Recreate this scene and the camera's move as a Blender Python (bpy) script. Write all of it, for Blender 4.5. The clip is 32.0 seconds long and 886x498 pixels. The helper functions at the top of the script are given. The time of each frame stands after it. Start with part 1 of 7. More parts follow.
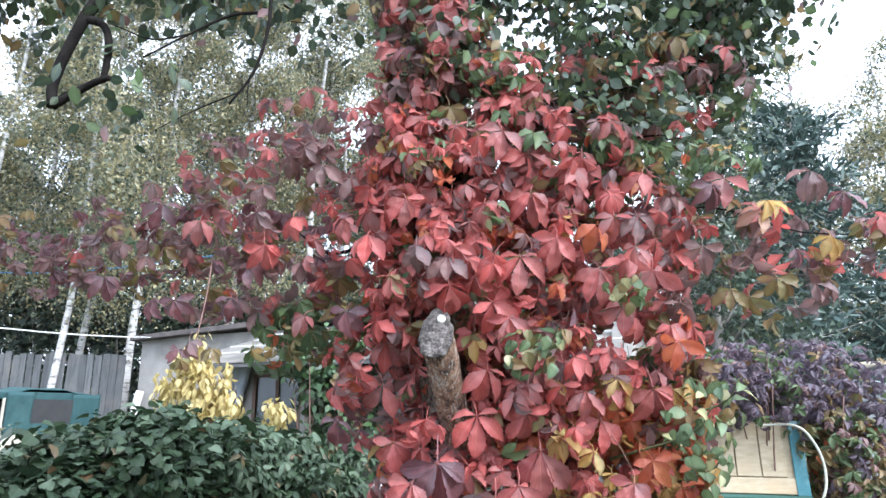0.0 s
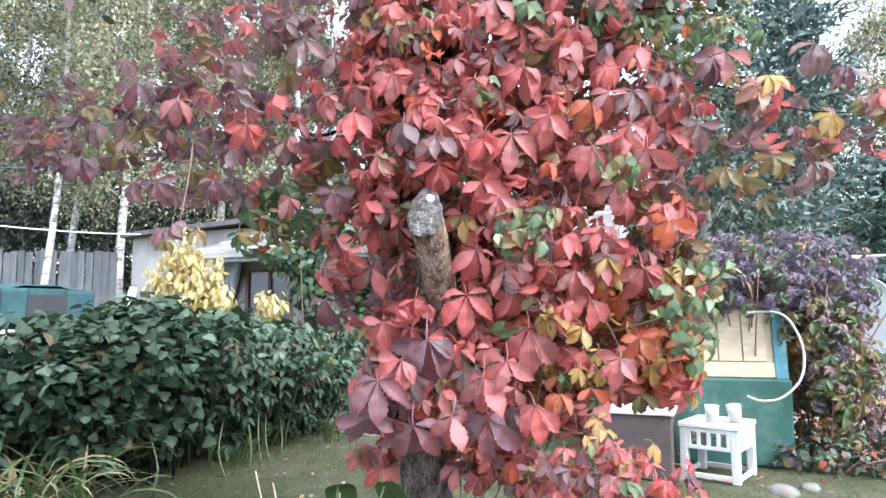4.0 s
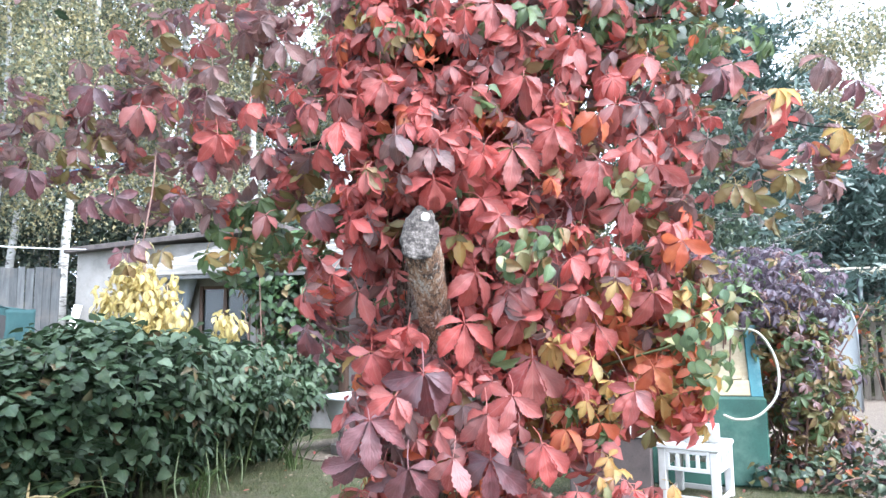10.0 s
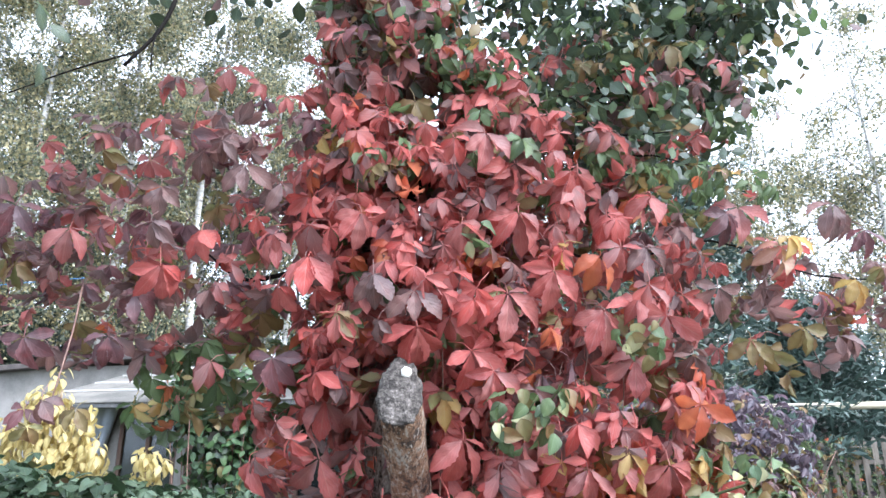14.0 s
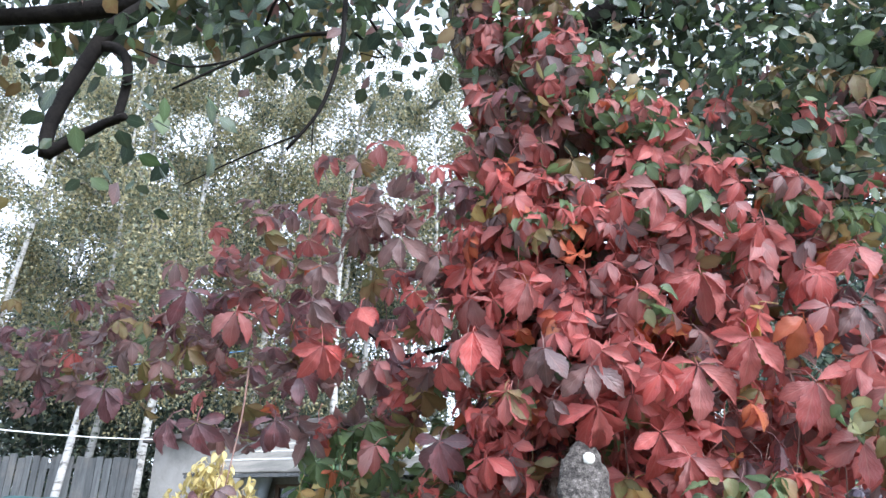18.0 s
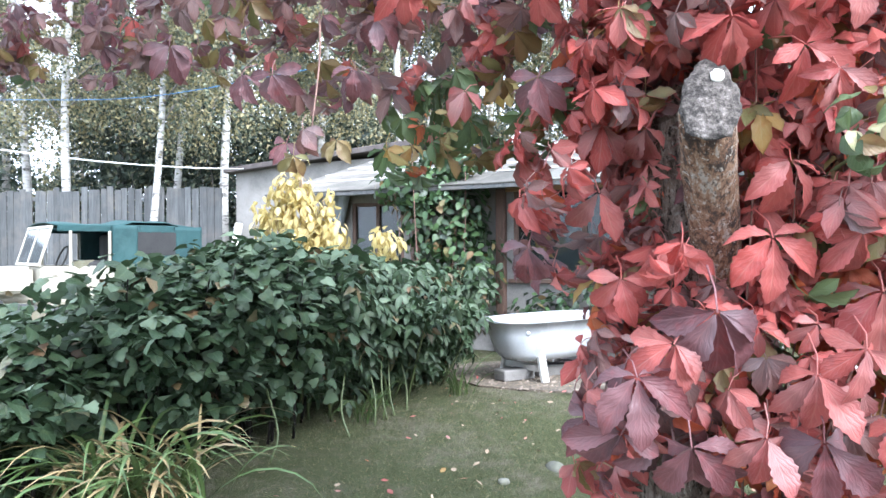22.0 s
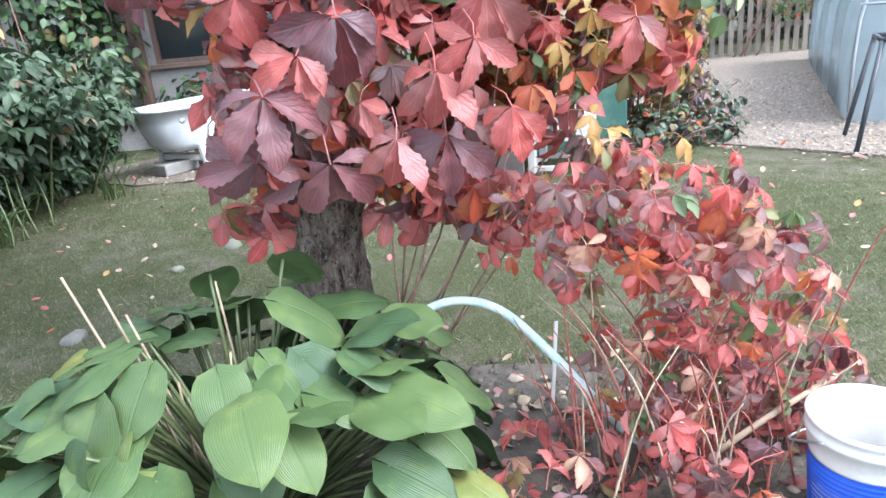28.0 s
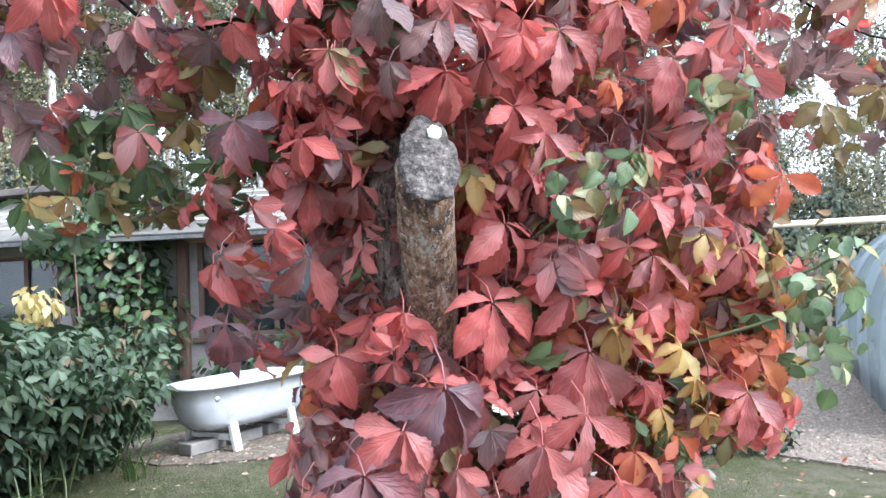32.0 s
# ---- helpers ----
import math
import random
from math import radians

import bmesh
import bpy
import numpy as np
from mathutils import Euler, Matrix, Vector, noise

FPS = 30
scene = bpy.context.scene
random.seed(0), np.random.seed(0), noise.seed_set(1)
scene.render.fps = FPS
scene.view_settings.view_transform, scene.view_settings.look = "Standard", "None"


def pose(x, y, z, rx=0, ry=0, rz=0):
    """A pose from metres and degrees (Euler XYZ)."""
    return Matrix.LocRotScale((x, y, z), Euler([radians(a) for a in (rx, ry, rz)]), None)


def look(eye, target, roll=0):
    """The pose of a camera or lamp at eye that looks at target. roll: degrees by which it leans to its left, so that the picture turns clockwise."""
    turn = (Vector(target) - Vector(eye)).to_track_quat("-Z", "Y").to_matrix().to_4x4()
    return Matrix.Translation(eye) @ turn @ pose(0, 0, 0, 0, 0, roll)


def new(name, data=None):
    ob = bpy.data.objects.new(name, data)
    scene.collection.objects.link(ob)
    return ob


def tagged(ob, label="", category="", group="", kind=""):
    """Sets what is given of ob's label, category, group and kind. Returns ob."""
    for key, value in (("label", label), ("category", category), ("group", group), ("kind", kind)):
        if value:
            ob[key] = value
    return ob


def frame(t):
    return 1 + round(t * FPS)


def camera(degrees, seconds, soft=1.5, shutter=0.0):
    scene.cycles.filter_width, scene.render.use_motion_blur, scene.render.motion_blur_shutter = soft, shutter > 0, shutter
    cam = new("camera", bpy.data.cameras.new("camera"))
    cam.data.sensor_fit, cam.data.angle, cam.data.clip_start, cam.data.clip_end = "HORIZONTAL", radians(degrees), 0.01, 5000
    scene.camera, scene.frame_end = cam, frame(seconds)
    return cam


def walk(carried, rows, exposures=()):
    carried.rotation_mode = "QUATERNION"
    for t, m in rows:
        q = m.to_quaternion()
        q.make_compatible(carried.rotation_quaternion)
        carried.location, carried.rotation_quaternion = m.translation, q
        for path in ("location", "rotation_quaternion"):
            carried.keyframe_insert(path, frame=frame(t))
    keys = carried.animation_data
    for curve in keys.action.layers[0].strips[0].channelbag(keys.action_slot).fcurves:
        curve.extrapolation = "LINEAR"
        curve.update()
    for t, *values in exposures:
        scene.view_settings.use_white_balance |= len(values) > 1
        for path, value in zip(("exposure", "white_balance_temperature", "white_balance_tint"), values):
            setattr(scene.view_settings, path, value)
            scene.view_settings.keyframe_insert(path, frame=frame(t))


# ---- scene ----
cam = camera(65.9, 32.0)
PATH = [
    (0, (0.214, 0.204, 1.351), (0.131, 2.144, 1.832), 0.2),
    (0.5, (0.212, 0.189, 1.337), (0.16, 2.137, 1.783), 0.0),
    (1, (0.205, 0.222, 1.329), (0.179, 2.184, 1.714), 0.1),
    (1.5, (0.199, 0.238, 1.321), (0.167, 2.205, 1.682), 0.0),
    (2, (0.184, 0.256, 1.312), (0.179, 2.229, 1.639), -0.6),
    (2.5, (0.169, 0.261, 1.304), (0.178, 2.239, 1.6), -0.7),
    (3, (0.195, 0.263, 1.299), (0.154, 2.246, 1.56), -0.7),
    (3.5, (0.215, 0.261, 1.295), (0.171, 2.248, 1.519), -0.1),
    (4, (0.219, 0.274, 1.286), (0.161, 2.264, 1.479), -0.1),
    (4.5, (0.226, 0.274, 1.272), (0.157, 2.267, 1.424), 0.1),
    (6.5, (0.281, 0.304, 1.276), (0.202, 2.301, 1.345), -1.0),
    (7, (0.262, 0.344, 1.286), (0.216, 2.342, 1.363), -1.1),
    (7.5, (0.248, 0.367, 1.303), (0.221, 2.362, 1.427), -0.9),
    (8, (0.229, 0.387, 1.316), (0.232, 2.382, 1.449), -0.7),
    (8.5, (0.201, 0.405, 1.323), (0.21, 2.398, 1.488), -0.7),
    (9, (0.169, 0.415, 1.332), (0.196, 2.405, 1.526), -0.4),
    (9.5, (0.126, 0.448, 1.336), (0.195, 2.436, 1.541), -0.4),
    (10, (0.071, 0.487, 1.341), (0.148, 2.473, 1.572), -0.6),
    (10.5, (0.071, 0.548, 1.349), (0.108, 2.536, 1.562), -0.3),
    (11, (0.12, 0.599, 1.37), (0.042, 2.579, 1.636), 0.6),
    (11.5, (0.13, 0.633, 1.378), (0.093, 2.61, 1.679), 1.2),
    (12, (0.09, 0.667, 1.402), (0.159, 2.633, 1.763), 1.3),
    (12.5, (0.038, 0.714, 1.425), (0.186, 2.661, 1.859), 0.7),
    (13, (-0.009, 0.782, 1.452), (0.225, 2.705, 1.95), -0.2),
    (13.5, (-0.056, 0.786, 1.471), (0.206, 2.691, 2.019), -0.4),
    (15.5, (0.032, 0.894, 1.551), (0.164, 2.753, 2.277), 1.7),
    (16, (-0.002, 0.892, 1.567), (0.131, 2.7, 2.411), 1.4),
    (16.5, (-0.03, 0.902, 1.58), (0.088, 2.693, 2.462), 1.2),
    (17, (-0.064, 0.911, 1.594), (-0.028, 2.711, 2.464), 1.1),
    (17.5, (-0.1, 0.91, 1.583), (-0.163, 2.733, 2.404), 0.7),
    (18, (-0.141, 0.93, 1.562), (-0.277, 2.784, 2.3), 0.7),
    (18.5, (-0.193, 0.969, 1.534), (-0.343, 2.856, 2.181), 0.8),
    (19, (-0.242, 0.99, 1.506), (-0.368, 2.907, 2.062), 0.3),
    (19.5, (-0.274, 1.011, 1.474), (-0.363, 2.956, 1.931), -0.3),
    (20, (-0.29, 1.041, 1.443), (-0.372, 3.003, 1.822), -0.7),
    (20.5, (-0.265, 1.071, 1.419), (-0.439, 3.04, 1.722), -0.7),
    (21, (-0.233, 1.115, 1.381), (-0.464, 3.093, 1.558), -0.7),
    (21.5, (-0.226, 1.135, 1.354), (-0.517, 3.112, 1.43), 0.0),
    (22, (-0.252, 1.171, 1.336), (-0.575, 3.145, 1.335), -0.3),
    (22.5, (-0.284, 1.175, 1.337), (-0.676, 3.136, 1.309), -0.4),
    (23, (-0.323, 1.182, 1.33), (-0.743, 3.137, 1.264), -0.2),
    (23.5, (-0.364, 1.202, 1.322), (-0.833, 3.144, 1.22), -0.7),
    (24, (-0.404, 1.224, 1.309), (-0.834, 3.17, 1.145), -0.8),
    (24.5, (-0.416, 1.246, 1.29), (-0.725, 3.208, 1.051), -2.0),
    (26.5, (-0.303, 1.268, 1.194), (-0.238, 3.184, 0.623), -4.2),
    (27, (-0.259, 1.261, 1.181), (-0.053, 3.153, 0.567), -4.7),
    (27.5, (-0.21, 1.265, 1.174), (0.154, 3.122, 0.527), -5.3),
    (28, (-0.159, 1.264, 1.176), (0.379, 3.08, 0.535), -5.4),
    (28.5, (-0.112, 1.262, 1.19), (0.593, 3.034, 0.589), -5.1),
    (29, (-0.084, 1.264, 1.214), (0.718, 3.022, 0.7), -4.6),
    (29.5, (-0.087, 1.258, 1.249), (0.779, 3.014, 0.844), -4.5),
    (30, (-0.098, 1.266, 1.295), (0.784, 3.042, 1.034), -4.5),
    (30.5, (-0.129, 1.278, 1.325), (0.756, 3.059, 1.119), -4.1),
    (31, (-0.216, 1.288, 1.359), (0.553, 3.133, 1.281), -4.0),
    (31.5, (-0.293, 1.315, 1.375), (0.41, 3.187, 1.382), -3.3),
    (32, (-0.286, 1.418, 1.393), (0.283, 3.332, 1.508), -2.6),
]
EXPOSURE = [(t, e + 0.32, 5650, 10) for t, e in ((0, 1.2), (4, 1.55), (6.5, 1.75), (10, 1.75), (13, 1.5), (16.5, 1.02), (18.5, 1.18), (20, 1.65), (23, 1.68), (27, 1.72), (28, 1.66), (30.5, 1.22), (32, 1.5))]
walk(cam, [(t, look(eye, target, roll)) for t, eye, target, roll in PATH], EXPOSURE)

# ---- world, sun, exposure ----
world = bpy.data.worlds.new("sky")
scene.world = world
world.use_nodes = True
wn = world.node_tree.nodes
sky = wn.new("ShaderNodeTexSky")
sky.sky_type = "NISHITA"
sky.sun_disc = False
sky.sun_elevation, sky.sun_rotation = radians(46), radians(130)
sky.air_density, sky.dust_density, sky.ozone_density = 1.0, 6.0, 1.0
wn["Background"].inputs[1].default_value = 0.15
cloud = wn.new("ShaderNodeMix")  # a thin even overcast over the clear sky
cloud.data_type = "RGBA"
cloud.inputs[0].default_value = 0.85
cloud.inputs[7].default_value = (7.4, 7.8, 8.4, 1)
world.node_tree.links.new(sky.outputs[0], cloud.inputs[6])
world.node_tree.links.new(cloud.outputs[2], wn["Background"].inputs[0])
sun_data = bpy.data.lights.new("sun", "SUN")
sun_data.energy, sun_data.angle, sun_data.color = 2.7, radians(34), (1.0, 0.98, 0.95)
sun = new("sun", sun_data)
sun.matrix_world = look((6.0, -2.4, 8.3), (0, 3, 0))


# ---- small tools ----
def nrm(a):
    a = np.asarray(a, float)
    return a / (np.linalg.norm(a, axis=-1, keepdims=True) + 1e-9)


class Shape:
    """Gathers vertices, faces and leaf coordinates for one mesh."""

    def __init__(self):
        self.v, self.f, self.m, self.n = [], [], [], 0

    def add(self, verts, faces, mi=0):
        self.v.append(np.asarray(verts, float))
        self.f += [tuple(i + self.n for i in f) for f in faces]
        self.m += [mi] * len(faces)
        self.n += len(verts)
        return self

    def box(self, c, size, rot=None, chamfer=0.0, mi=0):
        hx, hy, hz = (s / 2 for s in size)
        c = Vector(c)
        m3 = rot if rot is not None else Matrix.Identity(3)
        k = min(chamfer, hx * 0.9, hy * 0.9, hz * 0.9)
        if k <= 0:
            vs = [(x, y, z) for x in (-hx, hx) for y in (-hy, hy) for z in (-hz, hz)]
            fs = [(0, 1, 3, 2), (4, 6, 7, 5), (0, 4, 5, 1), (2, 3, 7, 6), (0, 2, 6, 4), (1, 5, 7, 3)]
        else:
            bm = bmesh.new()
            bmesh.ops.create_cube(bm, size=1)
            for w in bm.verts:
                w.co = Vector((w.co.x * size[0], w.co.y * size[1], w.co.z * size[2]))
            bmesh.ops.bevel(bm, geom=bm.edges[:], offset=k, segments=1, affect="EDGES")
            bm.verts.index_update()
            vs = [w.co.copy() for w in bm.verts]
            fs = [tuple(w.index for w in f.verts) for f in bm.faces]
            bm.free()
        return self.add([tuple(c + m3 @ Vector(p)) for p in vs], fs, mi)

    def tube(self, pts, radii, seg=8, mi=0, rough=0.0, smooth=0, caps=True):
        p = np.asarray(pts, float)
        r = np.asarray(radii if hasattr(radii, "__len__") else [radii] * len(p), float)
        if smooth:
            p, r = spline(p, smooth), np.interp(np.linspace(0, len(p) - 1, (len(p) - 1) * smooth + 1), np.arange(len(p)), r)
        t = nrm(np.gradient(p, axis=0))
        ref = np.array([0.0, 0.0, 1.0]) if abs(t[0][2]) < 0.9 else np.array([1.0, 0.0, 0.0])
        side = nrm(np.cross(t[0], ref))
        ring = []
        ang = np.linspace(0, 2 * np.pi, seg, endpoint=False)
        for i in range(len(p)):
            side = nrm(side - t[i] * np.dot(side, t[i]))
            up = np.cross(t[i], side)
            rr = r[i] * (1 + rough * (np.random.rand(seg) - 0.5))
            ring.append(p[i] + (np.cos(ang) * rr)[:, None] * side + (np.sin(ang) * rr)[:, None] * up)
        fs = []
        for i in range(len(p) - 1):
            for j in range(seg):
                a, b = i * seg + j, i * seg + (j + 1) % seg
                fs.append((a, b, b + seg, a + seg))
        if caps:
            fs.append(tuple(range(seg - 1, -1, -1)))
            fs.append(tuple(range((len(p) - 1) * seg, len(p) * seg)))
        return self.add(np.concatenate(ring), fs, mi)

    def mesh(self, name, mats, smooth=True):
        me = bpy.data.meshes.new(name)
        me.from_pydata(np.concatenate(self.v).tolist(), [], self.f)
        for m in mats if isinstance(mats, (list, tuple)) else [mats]:
            me.materials.append(m)
        me.polygons.foreach_set("material_index", self.m)
        me.polygons.foreach_set("use_smooth", [smooth] * len(self.f))
        me.update()
        return me


def spline(p, k):
    """Catmull-Rom points through p, k steps a span."""
    p = np.asarray(p, float)
    q = np.vstack([2 * p[0] - p[1], p, 2 * p[-1] - p[-2]])
    out = []
    for i in range(1, len(q) - 2):
        for s in np.linspace(0, 1, k, endpoint=False):
            a, b, c, d = q[i - 1], q[i], q[i + 1], q[i + 2]
            out.append(0.5 * (2 * b + (c - a) * s + (2 * a - 5 * b + 4 * c - d) * s * s + (3 * b - a - 3 * c + d) * s ** 3))
    out.append(p[-1])
    return np.array(out)


def thing(name, label, category, group="", at=(0, 0, 0), kind="", rz=0.0):
    ob = new(name)
    ob.matrix_world = pose(*at, 0, 0, rz)
    ob.empty_display_size = 0.1
    return tagged(ob, label, category, group, kind)


def part(name, me, parent, label="", at=None, kind=""):
    ob = new(name, me)
    ob.parent = parent
    if at is not None:
        ob.matrix_basis = at
    return tagged(ob, label, "", "", kind)


def solo(name, me, label, category, group="", kind="", at=None):
    ob = new(name, me)
    if at is not None:
        ob.matrix_basis = at
    return tagged(ob, label, category, group, kind)


# ---- materials ----
def nodes_of(name):
    m = bpy.data.materials.new(name)
    m.use_nodes = True
    nt = m.node_tree
    return m, nt, nt.nodes["Principled BSDF"]


def link(nt, a, b):
    nt.links.new(a, b)


def noise_of(nt, scale, detail=4, rough=0.6, coord=None, stretch=None):
    n = nt.nodes.new("ShaderNodeTexNoise")
    n.inputs["Scale"].default_value, n.inputs["Detail"].default_value, n.inputs["Roughness"].default_value = scale, detail, rough
    src = coord
    if src is None:
        src = nt.nodes.new("ShaderNodeNewGeometry").outputs["Position"]
    if stretch:
        mp = nt.nodes.new("ShaderNodeMapping")
        mp.inputs["Scale"].default_value = stretch
        link(nt, src, mp.inputs[0])
        src = mp.outputs[0]
    link(nt, src, n.inputs["Vector"])
    return n


def ramp_of(nt, fac, stops):
    r = nt.nodes.new("ShaderNodeValToRGB")
    els = r.color_ramp.elements
    while len(els) < len(stops):
        els.new(0.5)
    for e, (p, c) in zip(els, stops):
        e.position, e.color = p, (*c, 1)
    link(nt, fac, r.inputs[0])
    return r.outputs[0]


def math_of(nt, op, a, b=None, c=None):
    n = nt.nodes.new("ShaderNodeMath")
    n.operation = op
    for i, s in enumerate((a, b, c)):
        if s is None:
            continue
        if isinstance(s, (int, float)):
            n.inputs[i].default_value = s
        else:
            link(nt, s, n.inputs[i])
    return n.outputs[0]


def mix_of(nt, fac, a, b, mode="MIX"):
    n = nt.nodes.new("ShaderNodeMix")
    n.data_type, n.blend_type = "RGBA", mode
    for s, i in ((fac, 0), (a, 6), (b, 7)):
        if isinstance(s, (int, float)):
            n.inputs[i].default_value = s
        elif isinstance(s, tuple):
            n.inputs[i].default_value = (*s, 1)
        else:
            link(nt, s, n.inputs[i])
    return n.outputs[2]


def bump_of(nt, height, strength, dist, bsdf):
    b = nt.nodes.new("ShaderNodeBump")
    b.inputs["Strength"].default_value, b.inputs["Distance"].default_value = strength, dist
    link(nt, height, b.inputs["Height"])
    link(nt, b.outputs[0], bsdf.inputs["Normal"])


def surface(name, c1, c2, scale=6.0, rough=0.7, bump=0.3, dist=0.01, fine=60.0, metal=0.0, stretch=None, stain=None, vary=0.0):
    """A painted, wooden, stone or earthen surface: two colours, coarse and fine grain."""
    m, nt, b = nodes_of(name)
    n1, n2 = noise_of(nt, scale, 5, 0.6, stretch=stretch), noise_of(nt, fine, 3, 0.7, stretch=stretch)
    f = math_of(nt, "ADD", math_of(nt, "MULTIPLY", n1.outputs[0], 0.65), math_of(nt, "MULTIPLY", n2.outputs[0], 0.35))
    col = ramp_of(nt, f, [(0.36, c1), (0.64, c2)])
    if stain:
        n3 = noise_of(nt, scale * 0.35, 6, 0.7)
        col = mix_of(nt, ramp_of(nt, n3.outputs[0], [(0.5, (0, 0, 0)), (0.66, (0.8, 0.8, 0.8))]), col, stain)
    if vary:
        o = nt.nodes.new("ShaderNodeObjectInfo")
        g = nt.nodes.new("ShaderNodeNewGeometry")
        r = math_of(nt, "FRACT", math_of(nt, "ADD", o.outputs["Random"], g.outputs["Random Per Island"]))
        k = math_of(nt, "ADD", math_of(nt, "MULTIPLY", r, 2 * vary), 1 - vary)
        hsv = nt.nodes.new("ShaderNodeHueSaturation")
        link(nt, k, hsv.inputs["Value"])
        link(nt, col, hsv.inputs["Color"])
        col = hsv.outputs[0]
    link(nt, col, b.inputs["Base Color"])
    rr = nt.nodes.new("ShaderNodeMapRange")
    rr.inputs["To Min"].default_value, rr.inputs["To Max"].default_value = max(rough - 0.15, 0.05), min(rough + 0.15, 1)
    link(nt, n1.outputs[0], rr.inputs[0])
    link(nt, rr.outputs[0], b.inputs["Roughness"])
    b.inputs["Metallic"].default_value = metal
    bump_of(nt, f, bump, dist, b)
    return m


def leaf_mat(name, a, b2, c, vein, rough=0.42, glow=0.46, veins=6.0, along=0.0, spots=(0.3, 0.2, 0.1), spotty=0.5, mottle=32.0, veinmix=0.3, rim=0.6, relief=0.34, spec=0.5, foot_sheen=None, dusk=2.0):
    """A leaf: its colour wanders from leaf to leaf, with blotches, a midrib and side veins, and lets some light through."""
    m, nt, bs = nodes_of(name)
    o, g = nt.nodes.new("ShaderNodeObjectInfo"), nt.nodes.new("ShaderNodeNewGeometry")
    r = math_of(nt, "FRACT", math_of(nt, "ADD", o.outputs["Random"], math_of(nt, "MULTIPLY", g.outputs["Random Per Island"], 0.999)))
    col = ramp_of(nt, r, [(0.0, a), (0.5, b2), (1.0, c)])
    n1 = noise_of(nt, mottle, 3, 0.6)
    col = mix_of(nt, ramp_of(nt, n1.outputs[0], [(0.52, (0, 0, 0)), (0.75, (spotty,) * 3)]), col, spots)
    uv = nt.nodes.new("ShaderNodeUVMap")
    sp = nt.nodes.new("ShaderNodeSeparateXYZ")
    link(nt, uv.outputs[0], sp.inputs[0])
    au = math_of(nt, "ABSOLUTE", math_of(nt, "SUBTRACT", sp.outputs[0], 0.5))
    mid = math_of(nt, "SUBTRACT", 1.0, math_of(nt, "MULTIPLY", au, 20.0))
    saw = math_of(nt, "FRACT", math_of(nt, "SUBTRACT", math_of(nt, "MULTIPLY", sp.outputs[1], veins), math_of(nt, "MULTIPLY", au, veins * 0.9)))
    if along:  # ribs running the leaf's length instead of side veins
        saw = math_of(nt, "FRACT", math_of(nt, "MULTIPLY", au, along))
    side = math_of(nt, "SUBTRACT", 1.0, math_of(nt, "MULTIPLY", math_of(nt, "ABSOLUTE", math_of(nt, "SUBTRACT", saw, 0.5)), 9.0 if not along else 5.0))
    vn = math_of(nt, "MAXIMUM", math_of(nt, "MAXIMUM", mid, math_of(nt, "MULTIPLY", side, 0.7)), 0.0)
    edge = math_of(nt, "MULTIPLY", math_of(nt, "POWER", math_of(nt, "MULTIPLY", au, 2.0), 2.0), rim)  # pigment gathers towards the margin
    col = mix_of(nt, edge, col, mix_of(nt, 1.0, col, (0.5, 0.42, 0.46), "MULTIPLY"))
    if foot_sheen:  # dusky pigment and sky sheen, both put into the foot's colour; clear colour at its tip
        n2 = noise_of(nt, 11, 2, 0.5)
        foot = math_of(nt, "MULTIPLY", math_of(nt, "SUBTRACT", 1.15, sp.outputs[1]), math_of(nt, "MULTIPLY", n2.outputs[0], math_of(nt, "MULTIPLY", math_of(nt, "FRACT", math_of(nt, "MULTIPLY", r, 7.31)), dusk)))
        col = mix_of(nt, math_of(nt, "MINIMUM", foot, 0.85), col, foot_sheen)
    col = mix_of(nt, math_of(nt, "MULTIPLY", vn, veinmix), col, vein)
    link(nt, col, bs.inputs["Base Color"])
    bs.inputs["Roughness"].default_value = rough
    bs.inputs["Specular IOR Level"].default_value = spec
    puff = math_of(nt, "ABSOLUTE", math_of(nt, "SUBTRACT", saw, 0.5))
    bump_of(nt, math_of(nt, "SUBTRACT", math_of(nt, "ADD", math_of(nt, "MULTIPLY", n1.outputs[0], 0.4), math_of(nt, "MULTIPLY", puff, -0.8)), math_of(nt, "MULTIPLY", vn, 0.5)), relief, 0.005, bs)
    tr = nt.nodes.new("ShaderNodeBsdfTranslucent")
    link(nt, col, tr.inputs[0])
    mx = nt.nodes.new("ShaderNodeMixShader")
    mx.inputs[0].default_value = glow
    link(nt, bs.outputs[0], mx.inputs[1])
    link(nt, tr.outputs[0], mx.inputs[2])
    link(nt, mx.outputs[0], nt.nodes["Material Output"].inputs[0])
    return m


RED = leaf_mat("leaf_red", (0.6, 0.105, 0.09), (0.63, 0.18, 0.155), (0.51, 0.09, 0.08), (0.66, 0.3, 0.26), spots=(0.3, 0.07, 0.07), glow=0.5, foot_sheen=(0.44, 0.19, 0.18), dusk=1.4, veinmix=0.42, relief=0.5)
CRIMSON = leaf_mat("leaf_crimson", (0.48, 0.1, 0.088), (0.53, 0.17, 0.146), (0.39, 0.085, 0.08), (0.56, 0.3, 0.27), spots=(0.26, 0.085, 0.09), glow=0.48, foot_sheen=(0.36, 0.2, 0.195), veinmix=0.42, relief=0.5)
MAROON = leaf_mat("leaf_maroon", (0.23, 0.12, 0.105), (0.31, 0.17, 0.15), (0.18, 0.115, 0.108), (0.42, 0.27, 0.24), spots=(0.32, 0.11, 0.1), foot_sheen=(0.2, 0.15, 0.155), veinmix=0.4, relief=0.5)
PURPLE = leaf_mat("leaf_purple", (0.125, 0.1, 0.13), (0.165, 0.12, 0.145), (0.1, 0.09, 0.125), (0.24, 0.19, 0.21), spots=(0.17, 0.09, 0.1))
